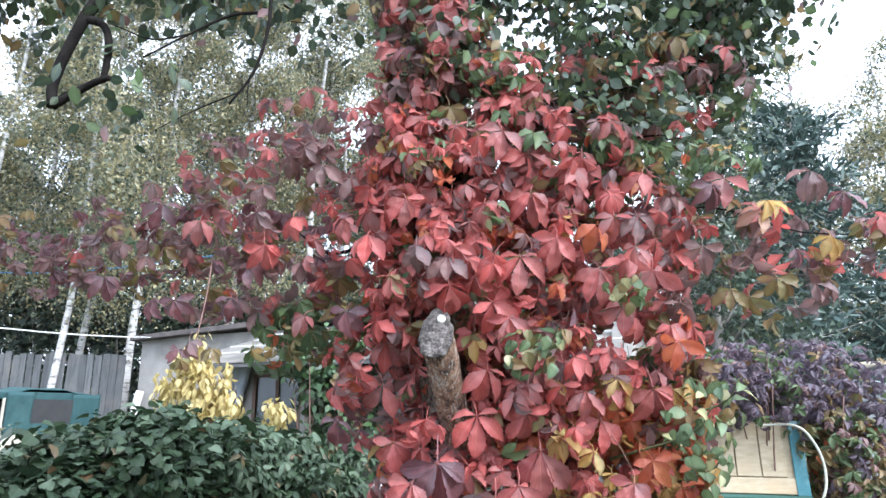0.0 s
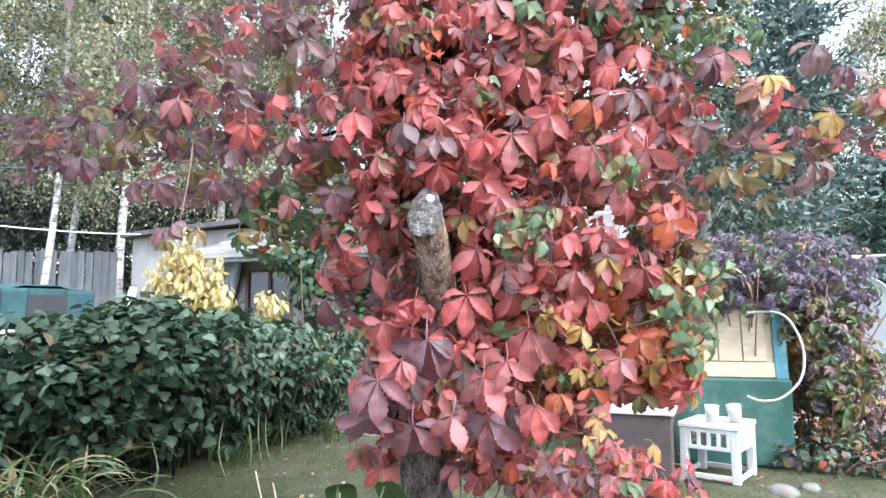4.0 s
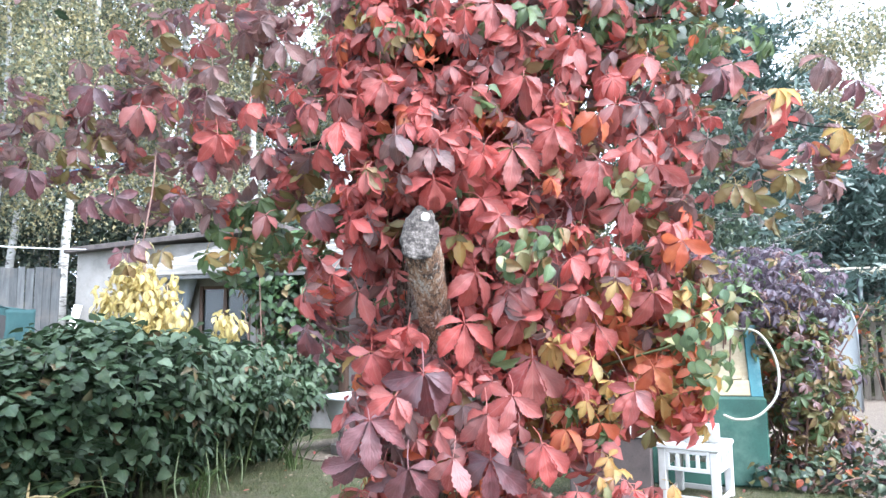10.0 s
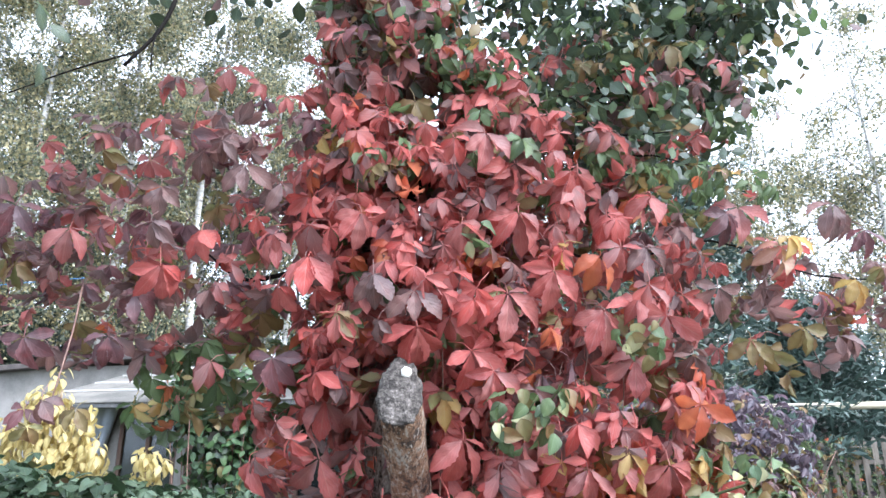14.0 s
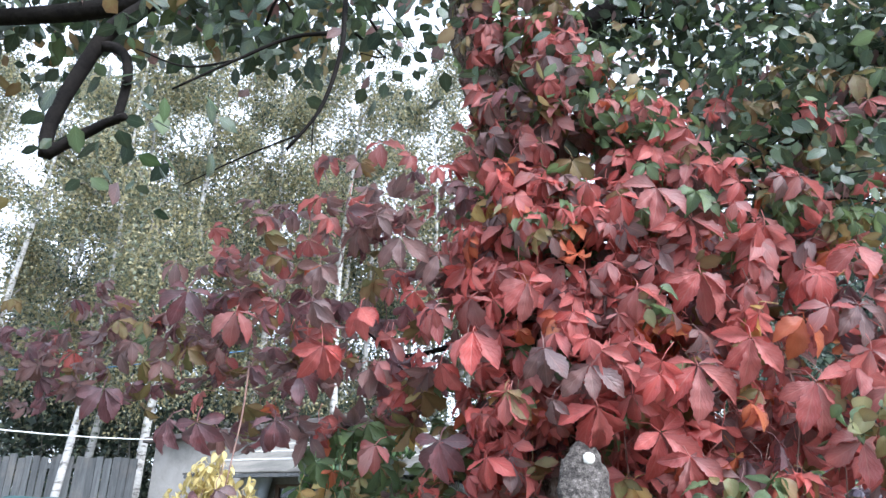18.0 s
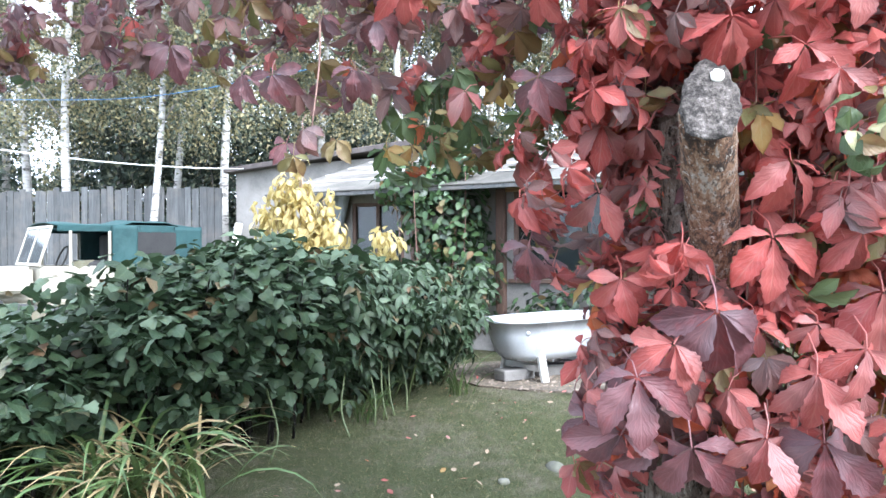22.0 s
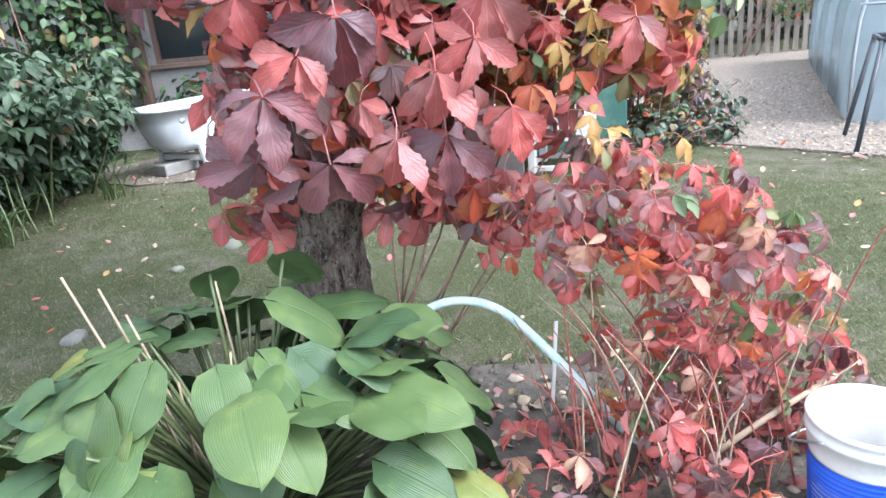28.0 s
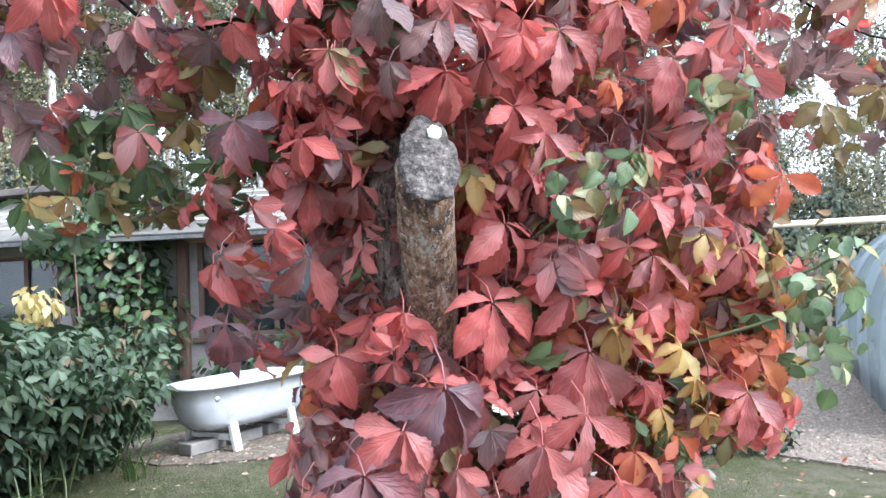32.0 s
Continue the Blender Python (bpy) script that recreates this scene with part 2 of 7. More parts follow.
PLUM = leaf_mat("leaf_plum", (0.17, 0.062, 0.068), (0.25, 0.095, 0.098), (0.13, 0.065, 0.076), (0.36, 0.19, 0.2), spots=(0.36, 0.07, 0.075), foot_sheen=(0.19, 0.135, 0.15), veinmix=0.4, relief=0.5)
FADED = leaf_mat("leaf_faded", (0.46, 0.22, 0.16), (0.52, 0.34, 0.22), (0.42, 0.19, 0.16), (0.6, 0.45, 0.38), spots=(0.45, 0.14, 0.12))
ORANGE = leaf_mat("leaf_orange", (0.58, 0.17, 0.065), (0.58, 0.11, 0.055), (0.56, 0.26, 0.1), (0.6, 0.25, 0.12), spots=(0.4, 0.05, 0.03), glow=0.58, foot_sheen=(0.5, 0.16, 0.1))
YELLOW = leaf_mat("leaf_yellow", (0.56, 0.42, 0.13), (0.54, 0.33, 0.12), (0.48, 0.4, 0.17), (0.6, 0.5, 0.25), spots=(0.5, 0.2, 0.05), glow=0.58)
OLIVE = leaf_mat("leaf_olive", (0.2, 0.17, 0.06), (0.28, 0.18, 0.085), (0.2, 0.21, 0.085), (0.25, 0.2, 0.1), spots=(0.2, 0.06, 0.04))
GREEN = leaf_mat("leaf_green", (0.085, 0.14, 0.055), (0.145, 0.2, 0.085), (0.1, 0.15, 0.08), (0.2, 0.27, 0.14), spots=(0.14, 0.18, 0.06))
APPLE = leaf_mat("leaf_apple", (0.03, 0.055, 0.03), (0.07, 0.1, 0.06), (0.042, 0.068, 0.05), (0.15, 0.2, 0.13), spots=(0.13, 0.13, 0.05), glow=0.25, rough=0.35)
SPROUT = leaf_mat("leaf_sprout", (0.1, 0.17, 0.075), (0.17, 0.24, 0.12), (0.12, 0.19, 0.11), (0.28, 0.34, 0.2), spots=(0.25, 0.24, 0.1), glow=0.4)
SPROUT_PALE = leaf_mat("leaf_sprout_pale", (0.42, 0.44, 0.2), (0.5, 0.5, 0.27), (0.34, 0.38, 0.2), (0.55, 0.55, 0.34), spots=(0.5, 0.3, 0.18), glow=0.45)
CURRANT = leaf_mat("leaf_currant", (0.02, 0.04, 0.018), (0.045, 0.075, 0.035), (0.03, 0.054, 0.03), (0.09, 0.14, 0.075), spots=(0.09, 0.1, 0.035), glow=0.18, rough=0.45, spec=0.3)
CURRANT_OLD = leaf_mat("leaf_currant_old", (0.09, 0.09, 0.03), (0.14, 0.08, 0.04), (0.1, 0.11, 0.06), (0.16, 0.16, 0.08), spots=(0.16, 0.07, 0.04), glow=0.15)
HOSTA = leaf_mat("leaf_hosta", (0.044, 0.078, 0.03), (0.072, 0.105, 0.038), (0.036, 0.066, 0.032), (0.05, 0.095, 0.04), rough=0.42, glow=0.12, veins=1.0, along=14.0, spots=(0.16, 0.2, 0.06), spotty=0.35, mottle=14, veinmix=0.16, rim=0.0, relief=0.45, spec=0.2)
HOSTA_OLD = leaf_mat("leaf_hosta_yellowing", (0.085, 0.115, 0.034), (0.125, 0.145, 0.042), (0.07, 0.1, 0.032), (0.08, 0.11, 0.045), rough=0.42, glow=0.12, veins=1.0, along=14.0, spots=(0.24, 0.19, 0.06), spotty=0.6, mottle=11, veinmix=0.16, rim=0.0, relief=0.45, spec=0.2)
STRAP = leaf_mat("leaf_iris", (0.07, 0.125, 0.035), (0.1, 0.16, 0.05), (0.055, 0.1, 0.035), (0.16, 0.22, 0.1), glow=0.15, veins=0.5, spots=(0.25, 0.2, 0.07))
STRAP_DRY = leaf_mat("leaf_iris_dry", (0.34, 0.27, 0.13), (0.28, 0.21, 0.1), (0.25, 0.2, 0.11), (0.45, 0.34, 0.16), glow=0.1, veins=0.5, spots=(0.2, 0.12, 0.05))
SHRUB_YELLOW = leaf_mat("leaf_shrub_yellow", (0.56, 0.46, 0.18), (0.62, 0.53, 0.24), (0.47, 0.37, 0.13), (0.88, 0.8, 0.48), spots=(0.6, 0.45, 0.12), spotty=0.2)
IVY = leaf_mat("leaf_ivy", (0.04, 0.09, 0.03), (0.07, 0.13, 0.04), (0.05, 0.1, 0.05), (0.12, 0.18, 0.08), spots=(0.1, 0.13, 0.04), glow=0.2)
BIRCH_Y = leaf_mat("leaf_birch_yellow", (0.31, 0.28, 0.15), (0.38, 0.33, 0.17), (0.24, 0.24, 0.15), (0.3, 0.26, 0.1), glow=0.4, spotty=0.0, veinmix=0)
BIRCH_G = leaf_mat("leaf_birch_green", (0.14, 0.16, 0.105), (0.19, 0.21, 0.13), (0.11, 0.13, 0.1), (0.2, 0.2, 0.1), glow=0.35, spotty=0.0, veinmix=0)
WOODS = leaf_mat("leaf_woods", (0.035, 0.055, 0.04), (0.055, 0.08, 0.055), (0.03, 0.045, 0.035), (0.1, 0.12, 0.06), glow=0.25, spotty=0.0, veinmix=0)
PINE = leaf_mat("needles", (0.05, 0.085, 0.07), (0.07, 0.11, 0.09), (0.045, 0.075, 0.065), (0.1, 0.13, 0.1), glow=0.1, spotty=0.0, veinmix=0)
GRASS = leaf_mat("grass_blades", (0.044, 0.074, 0.024), (0.085, 0.108, 0.04), (0.23, 0.2, 0.11), (0.15, 0.18, 0.08), glow=0.25, spotty=0.0, veinmix=0)

# near-black bark: the limbs' backlit darkness against the sky is put into the colour
BARK_DARKENED = surface("bark_darkened", (0.006, 0.005, 0.005), (0.02, 0.017, 0.015), 18, 0.95, 0.7, 0.01, 90)
BARK_DARKENED.node_tree.nodes["Principled BSDF"].inputs["Specular IOR Level"].default_value = 0.12


def stub_mat():
    """Flaking brown bark over grey wood, with pale lichen spots and long cracks."""
    m, nt, b = nodes_of("sawn_stub_bark")
    n1, n2, n3 = noise_of(nt, 30, 6, 0.75, stretch=(1, 1, 0.22)), noise_of(nt, 120, 5, 0.75, stretch=(1, 1, 0.6)), noise_of(nt, 85, 4, 0.7)
    col = ramp_of(nt, n1.outputs[0], [(0.41, (0.05, 0.034, 0.026)), (0.47, (0.19, 0.105, 0.06)), (0.53, (0.29, 0.18, 0.11)), (0.6, (0.38, 0.34, 0.29))])
    col = mix_of(nt, ramp_of(nt, n3.outputs[0], [(0.58, (0, 0, 0)), (0.64, (0.9, 0.9, 0.9))]), col, (0.5, 0.46, 0.4))
    col = mix_of(nt, ramp_of(nt, n2.outputs[0], [(0.38, (0.9, 0.9, 0.9)), (0.48, (0, 0, 0))]), col, (0.04, 0.028, 0.02))
    link(nt, col, b.inputs["Base Color"])
    b.inputs["Roughness"].default_value = 0.9
    bump_of(nt, math_of(nt, "ADD", n1.outputs[0], math_of(nt, "MULTIPLY", n2.outputs[0], 0.5)), 1.0, 0.02, b)
    return m


STUB_WOOD = stub_mat()


def trunk_mat():
    """Grey-brown scaly bark, split by dark cracks and flecked with pale lichen."""
    m, nt, b = nodes_of("scaly_bark")
    n1, n2, n3 = noise_of(nt, 22, 6, 0.75, stretch=(1, 1, 0.35)), noise_of(nt, 70, 5, 0.75, stretch=(1, 1, 0.5)), noise_of(nt, 48, 5, 0.75)
    col = ramp_of(nt, n1.outputs[0], [(0.38, (0.055, 0.042, 0.034)), (0.48, (0.18, 0.14, 0.112)), (0.56, (0.28, 0.23, 0.19)), (0.66, (0.38, 0.34, 0.3))])
    col = mix_of(nt, ramp_of(nt, n3.outputs[0], [(0.56, (0, 0, 0)), (0.62, (0.85, 0.85, 0.85))]), col, (0.36, 0.34, 0.3))
    col = mix_of(nt, ramp_of(nt, n2.outputs[0], [(0.38, (0.95, 0.95, 0.95)), (0.48, (0, 0, 0))]), col, (0.022, 0.017, 0.014))
    link(nt, col, b.inputs["Base Color"])
    b.inputs["Roughness"].default_value = 0.95
    b.inputs["Specular IOR Level"].default_value = 0.15
    bump_of(nt, math_of(nt, "ADD", n1.outputs[0], n2.outputs[0]), 1.0, 0.03, b)
    return m


BARK = trunk_mat()


def lichen_mat():
    """Weathered end grain under patches of pale lichen."""
    m, nt, b = nodes_of("lichened_cut")
    n1, n2 = noise_of(nt, 34, 6, 0.75), noise_of(nt, 110, 4, 0.7)
    f = math_of(nt, "ADD", math_of(nt, "MULTIPLY", n1.outputs[0], 0.7), math_of(nt, "MULTIPLY", n2.outputs[0], 0.3))
    col = ramp_of(nt, f, [(0.44, (0.022, 0.018, 0.016)), (0.5, (0.07, 0.06, 0.053)), (0.56, (0.12, 0.105, 0.095)), (0.64, (0.27, 0.235, 0.215))])
    link(nt, col, b.inputs["Base Color"])
    b.inputs["Roughness"].default_value = 0.95
    bump_of(nt, f, 1.0, 0.015, b)
    return m


LICHEN = lichen_mat()
STEM = surface("vine_stem", (0.1, 0.05, 0.04), (0.22, 0.13, 0.1), 30, 0.7, 0.4, 0.004, 120)
STEM_RED = surface("young_stem", (0.17, 0.035, 0.03), (0.3, 0.1, 0.075), 30, 0.5, 0.2, 0.003, 120)
TWIG = surface("dry_twig", (0.28, 0.2, 0.13), (0.46, 0.36, 0.26), 25, 0.8, 0.4, 0.004, 120)
STRAW = surface("straw", (0.2, 0.14, 0.09), (0.34, 0.27, 0.19), 25, 0.8, 0.4, 0.004, 120)
GREEN_STEM = surface("green_stem", (0.045, 0.065, 0.022), (0.11, 0.13, 0.055), 25, 0.5, 0.2, 0.003, 120)


# ---- leaf shapes: vertices, faces, leaf coordinates ----
def blade(length, width, stations=9, fold=0.25, droop=0.5, teeth=0.14, peak=0.55, cols=4, notch=0.0, wave=0.0):
    """One leaf blade along +y, face up, folded on its midrib and drooping to its tip."""
    vs, uv = [], []
    for i in range(stations + 1):
        v = i / stations
        w = width * math.sin(math.pi * v ** (math.log(0.5) / math.log(peak))) ** 0.85 if 0 < v < 1 else 0.0
        if teeth and 0.15 < v < 0.98:
            w *= 1 + (teeth if i % 2 else -teeth)
        for j in range(cols + 1):
            u = j / cols * 2 - 1
            x = u * w
            y = v * length - notch * abs(u) * (1 - v) ** 3 * length
            z = fold * abs(x) - droop * length * v * v * 0.5 + wave * math.sin(v * 11 + u * 3) * width
            vs.append((x, y, z))
            uv.append((j / cols, v))
    fs = []
    for i in range(stations):
        for j in range(cols):
            a = i * (cols + 1) + j
            fs.append((a, a + 1, a + cols + 2, a + cols + 1))
    return np.array(vs), fs, np.array(uv)


def joined(pieces):
    vs, fs, uv, n = [], [], [], 0
    for v, f, u in pieces:
        vs.append(v)
        uv.append(u)
        fs += [tuple(i + n for i in q) for q in f]
        n += len(v)
    return np.concatenate(vs), fs, np.concatenate(uv)


def turned(piece, rot, shift=(0, 0, 0)):
    v, f, u = piece
    return v @ np.array(rot.to_3x3()).T + np.array(shift), f, u


def leaflet(length, width, stations, cols, fold, droop, base, tip, curl):
    """One creeper leaflet along +y: wedge-shaped foot, long point, saw-toothed edge, quilted between its side veins."""
    peak = base / (base + tip)
    top = peak ** base * (1 - peak) ** tip
    vs, uv = [], []
    for i in range(stations + 1):
        v = i / stations
        w = width * (v ** base * (1 - v) ** tip / top) if 0 < v < 1 else 0.0
        if 0.22 < v < 0.96:
            w *= 1.09 if i % 2 else 0.92
        w += 0.012 * length * (1 - v)
        for j in range(cols + 1):
            u = j / cols * 2 - 1
            x = u * w
            y = v * length * (1 - 0.12 * abs(droop) * v) + 0.05 * abs(u) * length * math.sin(math.pi * v)
            z = fold * abs(x) - droop * length * v * v * 0.5 - curl * x * x / max(width, 0.01) + 0.02 * length * abs(u) * math.sin(v * 19)
            vs.append((x, y, z))
            uv.append((j / cols, v))
    fs = []
    for i in range(stations):
        for j in range(cols):
            a = i * (cols + 1) + j
            fs.append((a, a + 1, a + cols + 2, a + cols + 1))
    return np.array(vs), fs, np.array(uv)


def palmate(rng, stations=9, cols=4, count=5):
    """A five-fingered creeper leaf of unit finger length, its fingers hanging like umbrella ribs from the hub, along +y."""
    angs = [0, 45, -45, 94, -94] if count == 5 else [0, 58, -58]
    sizes = [1.0, 0.94, 0.94, 0.68, 0.68] if count == 5 else [1.0, 0.85, 0.85]
    out = []
    shut = rng.uniform(0.72, 1.12)  # how far the hand has closed
    for a, s in zip(angs, sizes):
        s *= rng.uniform(0.88, 1.1)
        b = leaflet(s, rng.uniform(0.19, 0.24) * s, stations, cols, rng.uniform(0.1, 0.95), rng.uniform(0.2, 1.3), rng.uniform(1.15, 1.45), rng.uniform(0.95, 1.25), rng.uniform(0, 0.25))
        rot = Matrix.Rotation(radians(-a * shut + rng.uniform(-8, 8)), 3, "Z") @ Matrix.Rotation(radians(rng.uniform(-48, 14)), 3, "X") @ Matrix.Rotation(radians(rng.uniform(-32, 32)), 3, "Y")
        d = rot @ Vector((0, 0.05 * s, 0))
        out.append(turned(b, rot, tuple(d)))
    v, f, u = joined(out)
    # petiole running back and up from the hub
    st = Shape().tube([(0, 0.02, 0), (0, -0.25, 0.0), (0.03, -0.6, -0.25)], [0.015, 0.016, 0.018], 3, caps=False)
    sv = np.concatenate(st.v)
    return joined([(v, f, u), (sv, st.f, np.tile([[0.5, 0.5]], (len(sv), 1)))])


def leaf_mesh(name, piece, mats):
    v, f, u = piece
    me = bpy.data.meshes.new(name)
    me.from_pydata(v.tolist(), [], f)
    lay = me.uv_layers.new(name="UVMap")
    lay.data.foreach_set("uv", u[np.array([i for q in f for i in q])].ravel())
    me.polygons.foreach_set("use_smooth", [True] * len(f))
    for m in mats:
        me.materials.append(m)
    me.update()
    return me


def bulk(name, pieces, which, rots, places, mat_index, mats):
    """Many leaves in one mesh: leaf k takes shape pieces[which[k]], turned by rots[k] (columns x, y, z, scaled) and set at places[k]."""
    vs, uvs, lv, lt, mi, base = [], [], [], [], [], 0
    for s, (v, f, u) in enumerate(pieces):
        k = np.where(which == s)[0]
        if not len(k):
            continue
        p = np.einsum("kij,nj->kni", rots[k], v) + places[k][:, None, :]
        fl = np.array([i for q in f for i in q])
        ft = np.array([len(q) for q in f])
        off = base + np.arange(len(k))[:, None] * len(v)
        vs.append(p.reshape(-1, 3))
        lv.append((fl[None, :] + off).ravel())
        lt.append(np.tile(ft, len(k)))
        uvs.append(np.tile(u[fl], (len(k), 1)))
        mi.append(np.repeat(mat_index[k], len(ft)))
        base += len(v) * len(k)
    vs, lv, lt, uvs, mi = (np.concatenate(a) for a in (vs, lv, lt, uvs, mi))
    me = bpy.data.meshes.new(name)
    me.vertices.add(len(vs))
    me.vertices.foreach_set("co", vs.astype(np.float32).ravel())
    me.loops.add(len(lv))
    me.loops.foreach_set("vertex_index", lv.astype(np.int32))
    me.polygons.add(len(lt))
    me.polygons.foreach_set("loop_start", np.concatenate([[0], np.cumsum(lt)[:-1]]).astype(np.int32))
    me.polygons.foreach_set("loop_total", lt.astype(np.int32))
    for m in mats:
        me.materials.append(m)
    me.polygons.foreach_set("material_index", mi.astype(np.int32))
    me.polygons.foreach_set("use_smooth", np.ones(len(lt), bool))
    me.uv_layers.new(name="UVMap").data.foreach_set("uv", uvs.astype(np.float32).ravel())
    me.update(calc_edges=True)
    me.validate()
    return me


def frames_of(normal, tip, size):
    """Rotation matrices, scaled, whose z is the leaf's face and y its tip."""
    z = nrm(normal)
    y = nrm(tip - z * np.sum(tip * z, axis=1, keepdims=True))
    x = np.cross(y, z)
    return np.stack([x, y, z], axis=2) * size[:, None, None]


def blob_points(rng, blobs, inner=0.55):
    """Points in the outer part of ellipsoids (x, y, z, rx, ry, rz, count): places, outward directions, blob numbers."""
    P, N, B = [], [], []
    for i, (x, y, z, rx, ry, rz, n) in enumerate(blobs):
        d = nrm(rng.normal(size=(n, 3)))
        r = rng.uniform(inner, 1.0, (n, 1)) ** 0.7
        P.append(np.array([x, y, z]) + d * r * np.array([rx, ry, rz]))
        N.append(nrm(d / np.array([rx, ry, rz])))
        B.append(np.full(n, i))
    return np.concatenate(P), np.concatenate(N), np.concatenate(B)


def clumped(rng, blobs, per=15, spread=0.075):
    """Leaves gathered in clumps on twigs inside ellipsoids, with gaps between: places, directions, clump centres."""
    P, N, C = [], [], []
    for x, y, z, rx, ry, rz, n in blobs:
        m = max(1, n // per)
        c = np.array([x, y, z]) + nrm(rng.normal(size=(m, 3))) * rng.uniform(0.1, 1.0, (m, 1)) ** 0.6 * np.array([rx, ry, rz])
        o = rng.normal(size=(m, per, 3)) * spread * rng.uniform(0.6, 1.5, (m, 1, 1)) * np.array([1.2, 1.2, 0.8])
        P.append((c[:, None] + o).reshape(-1, 3))
        N.append(nrm(o.reshape(-1, 3)))
        C.append(np.hstack([np.tile([[x, y, z]], (m, 1)), c]))
    return np.concatenate(P), np.concatenate(N), np.concatenate(C)


def hanging(rng, N, up=0.35, jitter=0.45, down=1.0, tipjit=0.45):
    n = nrm(N + np.array([0, 0, up]) + rng.normal(size=N.shape) * jitter)
    tip = np.array([0, 0, -down]) + rng.normal(size=N.shape) * tipjit
    return n, tip

# ---- ground, lawn, gravel ----
def ground_mat():
    """Worn lawn: moss and thatch in patches, bare trodden earth between."""
    m, nt, b = nodes_of("lawn_ground")
    n1, n2, n3, n4 = noise_of(nt, 0.9, 5, 0.65), noise_of(nt, 6, 5, 0.7), noise_of(nt, 160, 4, 0.75), noise_of(nt, 38, 5, 0.75)
    grass = ramp_of(nt, n3.outputs[0], [(0.34, (0.022, 0.03, 0.012)), (0.52, (0.058, 0.066, 0.029)), (0.68, (0.135, 0.125, 0.066))])
    soil = ramp_of(nt, n3.outputs[0], [(0.34, (0.055, 0.048, 0.035)), (0.55, (0.135, 0.12, 0.088)), (0.7, (0.27, 0.24, 0.18))])
    f = math_of(nt, "ADD", math_of(nt, "MULTIPLY", n1.outputs[0], 0.55), math_of(nt, "MULTIPLY", n2.outputs[0], 0.45))
    col = mix_of(nt, ramp_of(nt, f, [(0.47, (0, 0, 0)), (0.6, (0.85, 0.85, 0.85))]), grass, soil)
    col = mix_of(nt, ramp_of(nt, n4.outputs[0], [(0.52, (0, 0, 0)), (0.68, (0.5, 0.5, 0.5))]), col, (0.1, 0.1, 0.045))
    link(nt, col, b.inputs["Base Color"])
    b.inputs["Roughness"].default_value = 0.95
    b.inputs["Specular IOR Level"].default_value = 0.15
    bump_of(nt, math_of(nt, "ADD", n3.outputs[0], n4.outputs[0]), 0.8, 0.02, b)
    return m


LAWN = ground_mat()
GRAVEL = surface("gravel", (0.085, 0.066, 0.05), (0.23, 0.186, 0.148), 60, 0.9, 0.8, 0.02, 150, stain=(0.3, 0.25, 0.2))
SOIL = surface("soil", (0.028, 0.023, 0.018), (0.09, 0.075, 0.058), 20, 0.95, 0.8, 0.02, 120)
STONE = surface("stone", (0.075, 0.072, 0.06), (0.17, 0.162, 0.14), 12, 0.85, 0.5, 0.01, 90, stain=(0.15, 0.16, 0.1), vary=0.25)


def grid_sheet(name, x0, x1, y0, y1, nx, ny, height, mat):
    xs, ys = np.linspace(x0, x1, nx), np.linspace(y0, y1, ny)
    vs = [(x, y, height(x, y)) for y in ys for x in xs]
    fs = [(j * nx + i, j * nx + i + 1, (j + 1) * nx + i + 1, (j + 1) * nx + i) for j in range(ny - 1) for i in range(nx - 1)]
    return Shape().add(vs, fs).mesh(name, mat)


far = Shape().add([(-400, -400, -0.06), (400, -400, -0.06), (400, 400, -0.06), (-400, 400, -0.06)], [(0, 1, 2, 3)])
solo("ground_far", far.mesh("ground_far", LAWN), "flat rough grass reaching to the horizon", "ground", kind="structure")
solo("ground", grid_sheet("ground", -30, 30, -12, 45, 161, 161, lambda x, y: 0.012 * noise.noise((x * 0.9, y * 0.9, 0)) - 0.004, LAWN),
     "short worn lawn with bare earth patches", "lawn", kind="structure")


def outline_sheet(name, pts, z, mat, thick=0.03):
    """A thin slab over an irregular outline."""
    p = spline(np.array([(*q, 0) for q in pts] + [(*pts[0], 0)]), 6)[:-1]
    n = len(p)
    vs = [(a, b, z) for a, b, _ in p] + [(a, b, z - thick) for a, b, _ in p]
    fs = [tuple(range(n))] + [(i, i + n, (i + 1) % n + n, (i + 1) % n) for i in range(n)]
    return Shape().add(vs, fs).mesh(name, mat, smooth=False)


DRY_BED = surface("dry_leafy_soil", (0.05, 0.04, 0.03), (0.14, 0.115, 0.085), 40, 0.95, 0.8, 0.02, 150, stain=(0.22, 0.17, 0.12))
GRAVEL_YARD = [(3.35, 6.3), (3.7, 5.6), (4.15, 4.6), (4.7, 3.4), (6.2, 1.6), (9.5, -0.5), (13, 4), (13.5, 9), (10.6, 11.6), (8, 13.2), (4.4, 13.8), (3.9, 10)]
GRAVEL_BATH = [(-1.0, 7.75), (-0.4, 7.6), (0.5, 7.65), (1.0, 8.3), (0.9, 9.6), (-0.5, 9.4), (-1.6, 8.6)]
solo("gravel_yard", outline_sheet("gravel_yard", GRAVEL_YARD, 0.014, GRAVEL), "pale gravel yard round the greenhouse", "gravel", kind="structure")
solo("gravel_bed", outline_sheet("gravel_bed", GRAVEL_BATH, 0.014, DRY_BED), "small gravel patch with dry leaves below the bathtub", "gravel", kind="structure")


def inside(poly, x, y):
    p, n = np.array(poly), len(poly)
    c = np.zeros(len(x), bool)
    for i in range(n):
        (x1, y1), (x2, y2) = p[i], p[(i + 1) % n]
        c ^= ((y1 > y) != (y2 > y)) & (x < (x2 - x1) * (y - y1) / (y2 - y1 + 1e-12) + x1)
    return c


